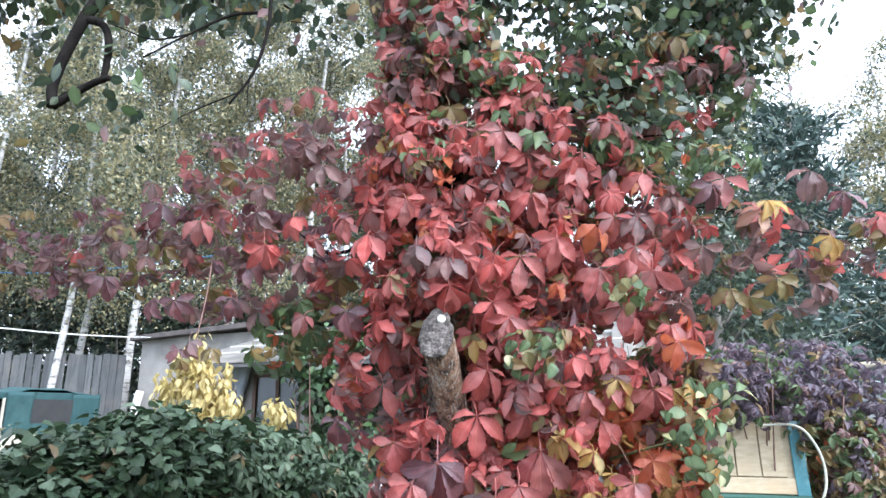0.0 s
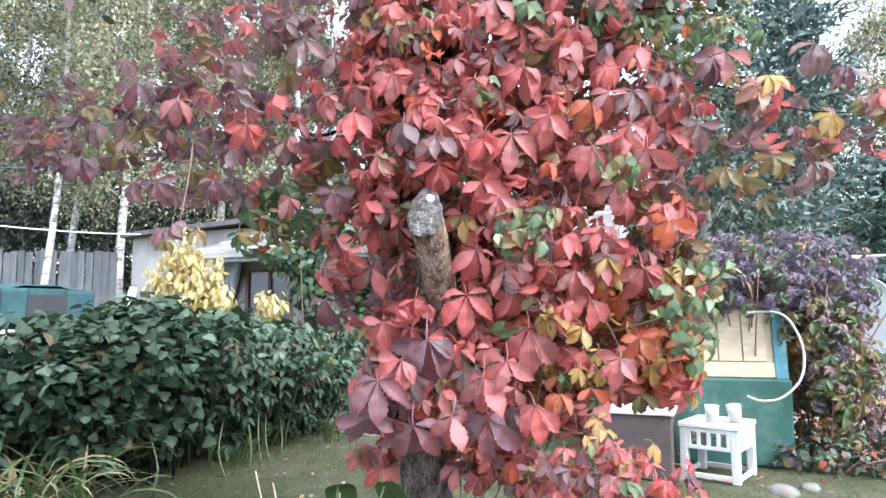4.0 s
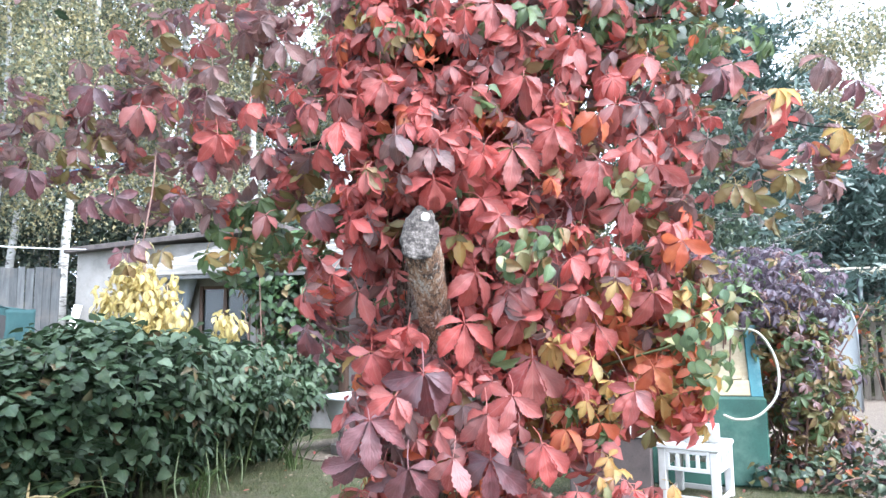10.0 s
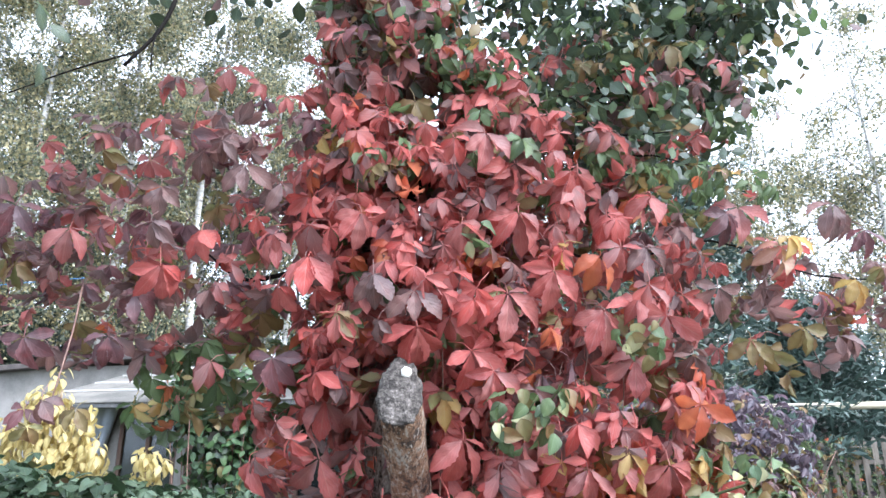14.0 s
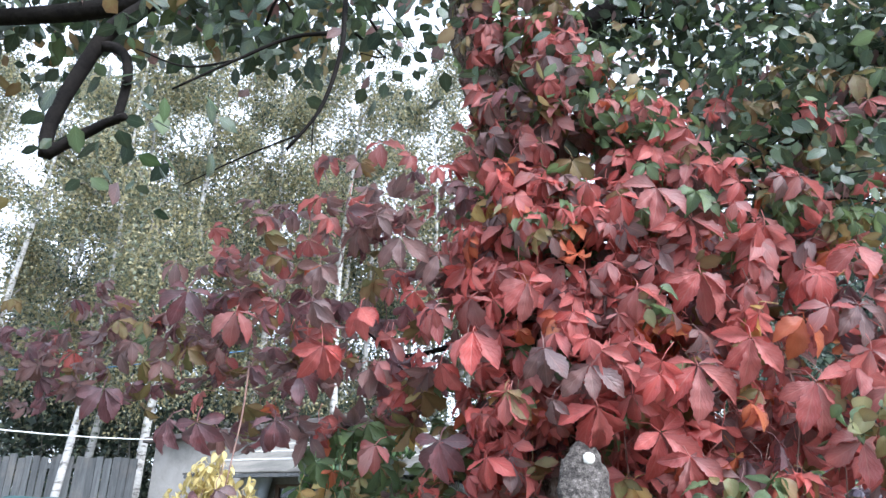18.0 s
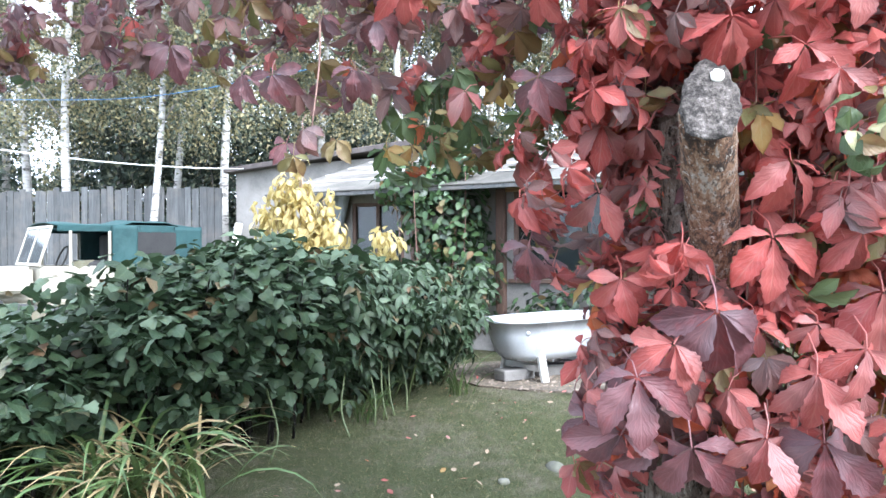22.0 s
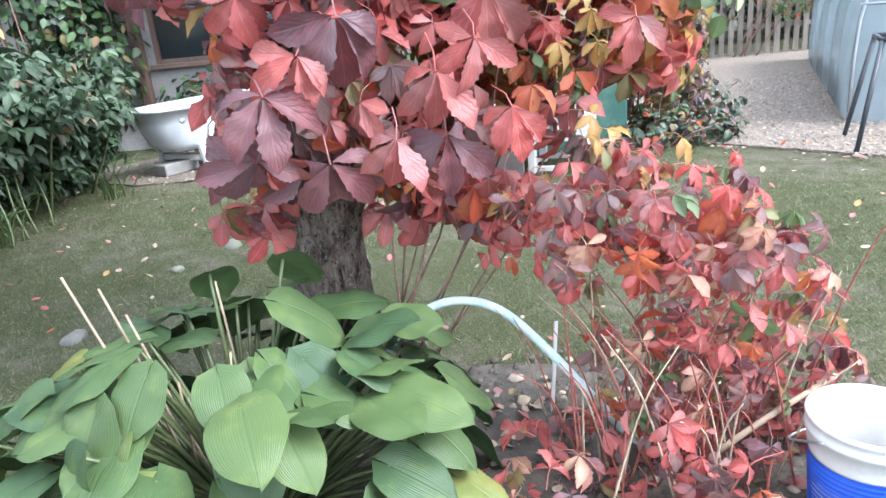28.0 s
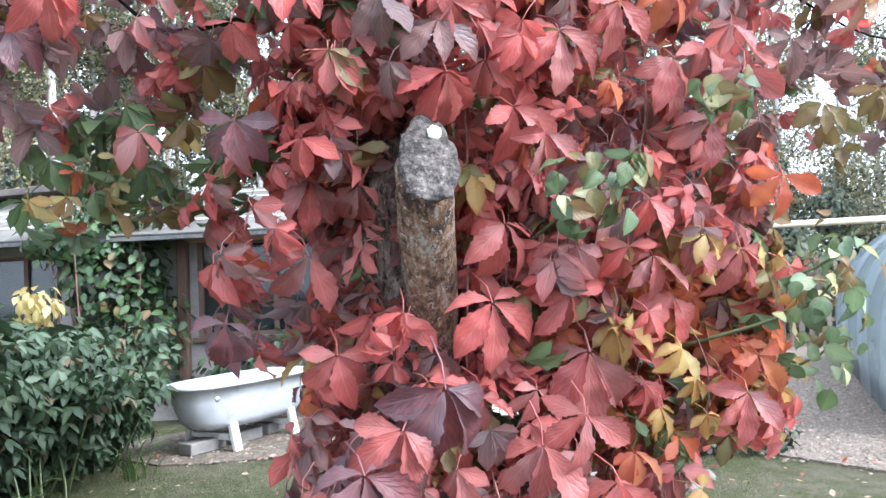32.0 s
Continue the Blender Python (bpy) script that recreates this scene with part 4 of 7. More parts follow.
small = np.array([c[7] in ("scrub", "green") for c in CREEPER])[B]
size[small] *= 0.74
size[np.array([c[7] == "left" for c in CREEPER])[B]] *= 0.86
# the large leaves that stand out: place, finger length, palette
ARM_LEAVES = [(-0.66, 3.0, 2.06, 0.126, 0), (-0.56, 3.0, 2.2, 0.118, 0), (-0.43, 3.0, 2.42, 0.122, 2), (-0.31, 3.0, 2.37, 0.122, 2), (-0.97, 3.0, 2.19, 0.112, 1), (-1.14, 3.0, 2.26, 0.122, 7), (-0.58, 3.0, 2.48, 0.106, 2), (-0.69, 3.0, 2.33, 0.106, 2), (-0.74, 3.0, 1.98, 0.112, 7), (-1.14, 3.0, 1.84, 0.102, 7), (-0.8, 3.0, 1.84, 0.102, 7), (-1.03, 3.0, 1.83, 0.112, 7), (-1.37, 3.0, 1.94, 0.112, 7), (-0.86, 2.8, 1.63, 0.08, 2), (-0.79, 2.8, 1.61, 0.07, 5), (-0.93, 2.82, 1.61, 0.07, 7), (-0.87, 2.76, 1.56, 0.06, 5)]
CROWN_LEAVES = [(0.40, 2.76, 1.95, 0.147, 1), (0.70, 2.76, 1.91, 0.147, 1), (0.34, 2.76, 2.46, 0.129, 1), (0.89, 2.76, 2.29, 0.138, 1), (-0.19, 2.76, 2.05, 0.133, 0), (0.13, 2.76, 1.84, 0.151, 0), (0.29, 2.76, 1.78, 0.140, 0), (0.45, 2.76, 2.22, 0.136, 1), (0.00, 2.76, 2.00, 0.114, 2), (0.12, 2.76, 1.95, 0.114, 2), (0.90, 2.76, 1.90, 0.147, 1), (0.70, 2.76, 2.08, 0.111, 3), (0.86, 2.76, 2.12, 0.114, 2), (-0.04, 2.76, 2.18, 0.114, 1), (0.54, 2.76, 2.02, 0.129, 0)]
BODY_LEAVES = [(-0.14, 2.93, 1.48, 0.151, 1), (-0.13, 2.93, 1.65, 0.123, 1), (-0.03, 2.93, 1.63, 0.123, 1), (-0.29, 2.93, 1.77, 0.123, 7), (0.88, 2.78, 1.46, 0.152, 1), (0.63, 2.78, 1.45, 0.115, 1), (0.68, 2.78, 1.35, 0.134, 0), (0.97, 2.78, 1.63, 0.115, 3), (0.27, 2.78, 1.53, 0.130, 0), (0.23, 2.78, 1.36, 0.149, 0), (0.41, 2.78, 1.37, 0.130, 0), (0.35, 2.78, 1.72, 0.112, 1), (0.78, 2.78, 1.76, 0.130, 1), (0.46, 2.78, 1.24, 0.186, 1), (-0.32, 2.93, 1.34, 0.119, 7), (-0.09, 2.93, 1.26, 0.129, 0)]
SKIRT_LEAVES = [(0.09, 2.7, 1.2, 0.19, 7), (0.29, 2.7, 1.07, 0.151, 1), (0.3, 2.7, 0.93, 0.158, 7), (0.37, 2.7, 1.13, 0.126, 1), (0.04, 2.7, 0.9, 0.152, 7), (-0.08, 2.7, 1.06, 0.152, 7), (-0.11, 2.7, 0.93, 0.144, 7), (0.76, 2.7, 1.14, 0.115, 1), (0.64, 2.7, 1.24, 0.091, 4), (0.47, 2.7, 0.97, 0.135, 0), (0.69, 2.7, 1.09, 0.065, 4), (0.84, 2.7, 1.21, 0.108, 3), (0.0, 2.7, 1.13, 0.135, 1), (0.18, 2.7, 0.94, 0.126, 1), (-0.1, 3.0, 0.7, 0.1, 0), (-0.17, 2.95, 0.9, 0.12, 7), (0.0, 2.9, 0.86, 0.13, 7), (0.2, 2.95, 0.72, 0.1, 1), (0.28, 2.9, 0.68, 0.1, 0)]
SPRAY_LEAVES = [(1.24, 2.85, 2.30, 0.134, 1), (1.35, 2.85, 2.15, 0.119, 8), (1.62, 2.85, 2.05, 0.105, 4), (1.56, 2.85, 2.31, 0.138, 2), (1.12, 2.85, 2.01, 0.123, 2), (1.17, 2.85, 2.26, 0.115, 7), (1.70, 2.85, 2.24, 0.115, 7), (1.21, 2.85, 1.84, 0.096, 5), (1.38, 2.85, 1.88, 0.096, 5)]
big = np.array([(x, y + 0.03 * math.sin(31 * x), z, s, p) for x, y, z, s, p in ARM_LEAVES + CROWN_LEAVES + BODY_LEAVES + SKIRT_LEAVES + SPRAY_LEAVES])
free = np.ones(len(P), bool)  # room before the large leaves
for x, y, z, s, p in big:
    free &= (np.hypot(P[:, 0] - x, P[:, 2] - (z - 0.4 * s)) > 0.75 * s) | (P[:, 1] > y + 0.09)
SPROUTS = [(0.42, 2.7, 1.58, 0.1, 0.06, 0.11, 34), (0.5, 2.68, 1.64, 0.06, 0.05, 0.06, 12), (0.99, 2.68, 1.32, 0.13, 0.08, 0.13, 44), (1.12, 2.75, 1.42, 0.12, 0.08, 0.12, 26), (0.8, 2.7, 1.82, 0.09, 0.06, 0.08, 20), (1.05, 2.75, 1.18, 0.1, 0.08, 0.1, 18), (0.3, 2.72, 2.12, 0.05, 0.04, 0.05, 6)]
for x, y, z, rx, ry, rz, k in SPROUTS:
    free &= (np.hypot((P[:, 0] - x) / rx, (P[:, 2] - z) / rz) > 0.95) | (P[:, 1] > y + 0.1)
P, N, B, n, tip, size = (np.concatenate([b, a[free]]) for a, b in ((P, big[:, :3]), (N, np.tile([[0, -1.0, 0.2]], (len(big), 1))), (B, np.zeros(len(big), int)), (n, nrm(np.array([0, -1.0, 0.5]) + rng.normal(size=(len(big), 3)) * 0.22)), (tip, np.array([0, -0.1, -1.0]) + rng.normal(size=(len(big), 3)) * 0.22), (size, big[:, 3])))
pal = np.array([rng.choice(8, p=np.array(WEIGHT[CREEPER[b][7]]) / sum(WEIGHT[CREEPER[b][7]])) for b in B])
# gold leaves at the lower right; their backlit glow is put into the colour
golden_glow = (P[:, 0] > 0.45) & (P[:, 2] < 1.5) & (P[:, 2] > 0.88) & (rng.random(len(P)) < 0.7)
golden_glow[:len(big)] = False
pal[golden_glow] = rng.choice(8, golden_glow.sum(), p=np.array(WEIGHT["gold"]) / sum(WEIGHT["gold"]))
SHAPES = [palmate(rng, 7, 2) for _ in range(10)] + [palmate(rng, 7, 2, 3) for _ in range(4)]
FINE = [palmate(rng, 15, 2) for _ in range(12)]
which = np.where(np.concatenate([np.zeros(len(big), bool), small[free]]), rng.integers(10, 14, len(P)), rng.integers(0, 10, len(P)))
R = frames_of(n, tip, size)
front = np.zeros(len(P), bool)
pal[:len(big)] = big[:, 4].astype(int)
faded = np.concatenate([np.zeros(len(big), bool), scrub[keep][free]]) & (rng.random(len(P)) < 0.11)
pal[faded] = 8
front[np.argsort(P[:, 1] + 0.12 * np.abs(P[:, 2] - 1.5))[:300 - len(big)]] = True
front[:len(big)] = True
leaf_meshes = [leaf_mesh("creeper_leaf", s, [RED]) for s in FINE]
rest = ~front
world_part("foliage", bulk("creeper_foliage", SHAPES, which[rest], R[rest], P[rest], pal[rest], CREEPER_MATS), creeper, "red, maroon and orange five-fingered leaves", "stuff")
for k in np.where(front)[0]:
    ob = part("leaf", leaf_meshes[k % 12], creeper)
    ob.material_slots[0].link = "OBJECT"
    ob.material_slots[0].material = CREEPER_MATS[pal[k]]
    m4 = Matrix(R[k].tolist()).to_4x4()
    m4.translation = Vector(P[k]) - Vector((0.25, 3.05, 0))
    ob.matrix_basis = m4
# green sprouts of the apple tree that push out between the creeper's leaves
for x, y, z, rx, ry, rz, k in SPROUTS:
    Q, D, _ = blob_points(rng, [(x, y, z, rx, ry, rz, k)], 0.3)
    sp = Shape().tube([(x * 0.7 + 0.05, y + 0.3, z - 0.12), (x, y + 0.08, z - 0.02), (x + rx * 0.4, y - 0.02, z + rz * 0.6)], [0.006, 0.004, 0.002], 5, smooth=3)
    sprout = world_part("sprout", sp.mesh("sprout", GREEN_STEM), apple_tree, "leafy green shoot")
    nn_, tt_ = hanging(rng, D + np.array([0, -0.6, 0]), 0.3, 0.5, 1.0, 0.7)
    world_part("leaves", bulk("sprout_leaves", ROUND_LEAVES, rng.integers(0, 4, k), frames_of(nn_, tt_, rng.uniform(0.035, 0.068, k)), Q, rng.choice(4, k, p=(0.42, 0.28, 0.2, 0.1)), [SPROUT, GREEN, OLIVE, SPROUT_PALE]), sprout, "rounded green and yellowing leaves", "stuff")
# climbing and trailing stems
for k in range(9):
    x0, y0 = rng.uniform(0.1, 0.9), rng.uniform(2.88, 3.12)
    z1 = rng.uniform(0.9, 2.4)
    pts = [(0.15 + rng.normal() * 0.08, 3.05 + rng.normal() * 0.05, rng.uniform(0, 0.3)), (x0 * 0.6 + 0.1, y0, z1 * 0.45), (x0 + rng.normal() * 0.08, y0 - 0.05, z1 * 0.8), (x0 + rng.normal() * 0.15, y0 - 0.1, z1)]
    world_part("stem", Shape().tube(pts, np.linspace(rng.uniform(0.003, 0.005), 0.0015, 4), 5, smooth=4).mesh("stem", STEM), creeper)
world_part("stem", Shape().tube([(-0.95, 3.15, 2.05), (-0.88, 2.95, 1.85), (-0.86, 2.83, 1.64)], [0.004, 0.003, 0.002], 5, smooth=4).mesh("stem", STEM), creeper)
for k in range(90):
    a, l = rng.uniform(0, 6.28), rng.uniform(0.22, 0.5)
    b0 = np.array([0.78 + rng.normal() * 0.14, 2.56 + rng.normal() * 0.1, 0.0])
    e = b0 + np.array([math.cos(a) * l * 0.6, math.sin(a) * l * 0.4, l * rng.uniform(0.8, 1.6)])
    world_part("stem", Shape().tube([b0, (b0 + e) / 2 + np.array([0, 0, 0.08]), e], [0.0032, 0.0025, 0.0013], 5, smooth=4).mesh("stem", (STEM_RED, TWIG, STEM_RED)[k % 3]), creeper)


# ---- materials of the yard ----
FENCE_WOOD = surface("weathered_board", (0.052, 0.054, 0.055), (0.12, 0.124, 0.125), 5, 0.9, 0.5, 0.006, 70, stretch=(6, 6, 0.5), stain=(0.13, 0.12, 0.11), vary=0.2)
PICKET_WOOD = surface("picket", (0.12, 0.1, 0.082), (0.25, 0.22, 0.185), 6, 0.9, 0.5, 0.006, 70, stretch=(6, 6, 0.5), vary=0.25)
PLASTER = surface("shed_plaster", (0.17, 0.16, 0.148), (0.33, 0.308, 0.282), 2.2, 0.9, 0.4, 0.01, 60, stain=(0.3, 0.28, 0.26))
FRONT_WALL = surface("front_plaster", (0.18, 0.17, 0.16), (0.33, 0.31, 0.29), 2.6, 0.9, 0.4, 0.01, 60, stain=(0.14, 0.13, 0.12))
ROOF_TAR = surface("roofing_felt", (0.06, 0.05, 0.05), (0.13, 0.11, 0.1), 5, 0.9, 0.4, 0.01, 80)
ROOF_SHEET = surface("roof_sheet", (0.07, 0.067, 0.061), (0.15, 0.142, 0.128), 3, 0.85, 0.4, 0.006, 60, stain=(0.17, 0.155, 0.135), vary=0.3)
ROOF_SHEET.node_tree.nodes["Principled BSDF"].inputs["Specular IOR Level"].default_value = 0.1
BROWN = surface("brown_paint", (0.08, 0.05, 0.038), (0.17, 0.1, 0.072), 8, 0.7, 0.3, 0.004, 80, stretch=(4, 4, 0.6))
PLY = surface("plywood", (0.3, 0.17, 0.09), (0.42, 0.26, 0.15), 5, 0.8, 0.3, 0.004, 80, stretch=(0.6, 4, 4))
WHITE = surface("white_plastic", (0.48, 0.47, 0.445), (0.6, 0.59, 0.57), 9, 0.45, 0.1, 0.002, 90, stain=(0.5, 0.47, 0.42))
ENAMEL = surface("enamel", (0.36, 0.375, 0.39), (0.47, 0.485, 0.5), 3, 0.3, 0.1, 0.003, 60, stain=(0.5, 0.5, 0.48))
CONCRETE = surface("concrete", (0.13, 0.122, 0.115), (0.23, 0.22, 0.205), 8, 0.9, 0.5, 0.01, 90)
GREY_WOOD = surface("grey_wood", (0.42, 0.41, 0.39), (0.6, 0.58, 0.55), 8, 0.85, 0.4, 0.004, 80)
GREEN_PAINT = surface("green_paint", (0.011, 0.05, 0.038), (0.022, 0.08, 0.06), 6, 0.7, 0.3, 0.004, 70, stain=(0.07, 0.13, 0.1))
TEAL_PAINT = surface("teal_paint", (0.03, 0.13, 0.16), (0.06, 0.19, 0.21), 8, 0.6, 0.3, 0.004, 70, stain=(0.2, 0.3, 0.3))
CREAM_WOOD = surface("cream_plank", (0.33, 0.27, 0.17), (0.47, 0.4, 0.28), 7, 0.75, 0.4, 0.004, 80, stretch=(0.6, 5, 5), stain=(0.4, 0.3, 0.18), vary=0.12)
DARK_BROWN = surface("dark_bin", (0.04, 0.03, 0.028), (0.08, 0.06, 0.055), 9, 0.6, 0.3, 0.004, 80)
BLACK_METAL = surface("black_steel", (0.02, 0.025, 0.03), (0.05, 0.055, 0.065), 12, 0.45, 0.2, 0.003, 90)
STEEL = surface("galvanised", (0.42, 0.44, 0.47), (0.55, 0.57, 0.6), 14, 0.4, 0.1, 0.002, 90, metal=0.7)
BLUE_PLASTIC = surface("blue_plastic", (0.02, 0.07, 0.42), (0.03, 0.1, 0.52), 6, 0.4, 0.1, 0.002, 80)
HOSE_MAT = surface("hose", (0.42, 0.55, 0.54), (0.6, 0.7, 0.68), 20, 0.45, 0.1, 0.002, 80)
CABLE_MAT = surface("white_cable", (0.62, 0.62, 0.6), (0.75, 0.75, 0.73), 20, 0.5, 0.1, 0.002, 80)
CANVAS = surface("green_canvas", (0.008, 0.036, 0.038), (0.018, 0.058, 0.06), 3, 0.85, 0.5, 0.01, 200, stain=(0.03, 0.075, 0.075))
CAR_PAINT = surface("beige_paint", (0.33, 0.305, 0.25), (0.4, 0.37, 0.3), 3, 0.4, 0.1, 0.003, 60, stain=(0.42, 0.38, 0.3))
RUBBER = surface("rubber", (0.015, 0.015, 0.015), (0.04, 0.04, 0.04), 20, 0.8, 0.3, 0.004, 90)
# near-black: the shade of unlit insides is put into the colour
INSIDE_SHADE = surface("inside_shade", (0.012, 0.012, 0.013), (0.03, 0.03, 0.03), 6, 0.8, 0.2, 0.004, 60)


def birch_bark():
    m, nt, b = nodes_of("birch_bark")
    n1, n2 = noise_of(nt, 3.0, 5, 0.7, stretch=(1.0, 1.0, 3.2)), noise_of(nt, 0.9, 4, 0.6)
    col = ramp_of(nt, n1.outputs[0], [(0.36, (0.03, 0.026, 0.022)), (0.45, (0.36, 0.35, 0.33)), (0.7, (0.6, 0.59, 0.57))])
    col = mix_of(nt, ramp_of(nt, n2.outputs[0], [(0.5, (0, 0, 0)), (0.75, (0.6, 0.6, 0.6))]), col, (0.3, 0.27, 0.23))
    link(nt, col, b.inputs["Base Color"])
    b.inputs["Roughness"].default_value = 0.8
    bump_of(nt, n1.outputs[0], 0.4, 0.01, b)
    return m


BIRCH_BARK = birch_bark()
GREY_BARK = surface("grey_bark", (0.1, 0.09, 0.08), (0.24, 0.22, 0.2), 6, 0.9, 0.6, 0.02, 60, stretch=(1, 1, 0.3))


def glass_mat(name, tint, rough, through_=0.9):
    m, nt, b = nodes_of(name)
    n1 = noise_of(nt, 2.5, 4, 0.6)
    b.inputs["Base Color"].default_value = (*tint, 1)
    b.inputs["Roughness"].default_value = rough
    b.inputs["Transmission Weight"].default_value = through_
    b.inputs["IOR"].default_value = 1.45
    link(nt, math_of(nt, "ADD", math_of(nt, "MULTIPLY", n1.outputs[0], 0.06), rough), b.inputs["Roughness"])
    return m


PANE = glass_mat("window_glass", (0.14, 0.17, 0.18), 0.04)


def poly_mat():
    """Twin-wall greenhouse sheet: milky, half clear, with fine channels."""
    m, nt, b = nodes_of("polycarbonate")
    n1 = noise_of(nt, 1.6, 3, 0.5)
    b.inputs["Base Color"].default_value = (0.39, 0.43, 0.45, 1)
    b.inputs["Roughness"].default_value = 0.1
    b.inputs["IOR"].default_value = 1.75
    b.inputs["Specular IOR Level"].default_value = 0.8
    tp = nt.nodes.new("ShaderNodeBsdfTransparent")
    tp.inputs[0].default_value = (0.9, 0.95, 0.97, 1)
    tl = nt.nodes.new("ShaderNodeBsdfTranslucent")
    tl.inputs[0].default_value = (0.6, 0.65, 0.67, 1)
    m1, m2 = nt.nodes.new("ShaderNodeMixShader"), nt.nodes.new("ShaderNodeMixShader")
    m1.inputs[0].default_value = 0.42
    link(nt, b.outputs[0], m1.inputs[1])
    link(nt, tl.outputs[0], m1.inputs[2])
    link(nt, math_of(nt, "ADD", math_of(nt, "MULTIPLY", n1.outputs[0], 0.4), 0.24), m2.inputs[0])
    link(nt, m1.outputs[0], m2.inputs[1])
    link(nt, tp.outputs[0], m2.inputs[2])
    link(nt, m2.outputs[0], nt.nodes["Material Output"].inputs[0])
    return m


POLY = poly_mat()
MILKY = surface("milky_sheet", (0.28, 0.3, 0.3), (0.36, 0.38, 0.38), 1.5, 0.35, 0.1, 0.003, 40)


def axes(u, v):
    """A rotation whose x runs along (u, v) on the ground."""
    a = math.atan2(v, u)
    return Matrix.Rotation(a, 3, "Z"), math.degrees(a)


# ---- currant bushes ----
def lobed(rng):
    """A currant leaf: broad, three-lobed, folded, with a blunt toothed edge."""
    n = 15
    vs, uv = [(0, 0.05, 0)], [(0.5, 0.0)]
    fold, dr = rng.uniform(-0.1, 0.3), rng.uniform(0.1, 0.5)
    for i in range(n):
        a = -2.6 + 5.2 * i / (n - 1)
        r = (0.49 + 0.085 * math.cos(3 * a)) * (1 + (0.07 if i % 2 else -0.06)) * rng.uniform(0.95, 1.05)
        x, y = r * math.sin(a), 0.38 + r * math.cos(a)
        vs.append((x, y, fold * abs(x) - dr * (x * x + (y - 0.3) ** 2)))
        uv.append((0.5 + x * 0.8, max(0, min(1, y))))
    vs.append((0, 0.4, 0))
    uv.append((0.5, 0.4))
    c = n + 1
    return np.array(vs), [(c, i + 1, i) for i in range(1, n)] + [(c, 1, 0), (c, 0, n)], np.array(uv)


rng = np.random.default_rng(21)
HEDGE_PALE = leaf_mat("leaf_hedge_pale", (0.07, 0.11, 0.065), (0.12, 0.165, 0.1), (0.085, 0.13, 0.08), (0.12, 0.165, 0.095), spots=(0.12, 0.13, 0.05), glow=0.2, rough=0.45, spec=0.3)
LOBED = [lobed(rng) for _ in range(6)]


def pointed(rng):
    """Three slim drooping leaflets on one stalk."""
    out = []
    for a in (0, 55, -55):
        b = blade(1.0 if not a else 0.8, 0.2, 3, rng.uniform(0.1, 0.4), rng.uniform(0.5, 1.1), 0.0, 0.42, 2)
        out.append(turned(b, Matrix.Rotation(radians(a + rng.uniform(-8, 8)), 3, "Z") @ Matrix.Rotation(radians(rng.uniform(-25, 5)), 3, "X")))
    return joined(out)


POINTED = [pointed(rng) for _ in range(5)]


def shrub(name, label, category, group, at, blobs, count_stem, leaves, mats, weights, size, shapes, inner=0.5, up=0.5, stem=STEM, jitter=0.5, loose=0.03, down=0.6, tipjit=0.6):
    t = thing(name, label, category, group, at=at)
    P, N, B = blob_points(rng, blobs, inner)
    ok = P[:, 2] > 0.05
    P, N = P[ok], N[ok]
    n, tip = hanging(rng, N, up, jitter, down, tipjit)
    if loose > 0.04:  # leaves held flat in layers, tips outward
        n = nrm(np.array([0, 0, 1.0]) + 0.4 * N + rng.normal(size=N.shape) * 0.55)
        tip = N * np.array([1, 1, 0]) + np.array([0, 0, -0.5]) + rng.normal(size=N.shape) * 0.4
    P = P + np.array(at) + rng.normal(size=P.shape) * loose
    w = np.array(weights) / sum(weights)
    world_part("foliage", bulk(name + "_foliage", shapes, rng.integers(0, len(shapes), len(P)), frames_of(n, tip, rng.uniform(*size, len(P))), P, rng.choice(len(mats), len(P), p=w), mats), t, leaves, "stuff")
    for k in range(count_stem):
        b = blobs[k % len(blobs)]
        e = np.array([b[0] + rng.normal() * b[3] * 0.5, b[1] + rng.normal() * b[4] * 0.5, b[2] + rng.uniform(-0.2, 0.7) * b[5]])
        s = np.array([e[0] * 0.5 + rng.normal() * 0.06, e[1] * 0.5 + rng.normal() * 0.06, -0.03])
        m = (s * 0.5 + e * 0.5) + np.array([rng.normal() * 0.05, rng.normal() * 0.05, 0.05])
        sh = Shape().tube([s, m, e], [0.012, 0.009, 0.004], 5, smooth=3)
        part("stem", sh.mesh("stem", stem), t)
    return t


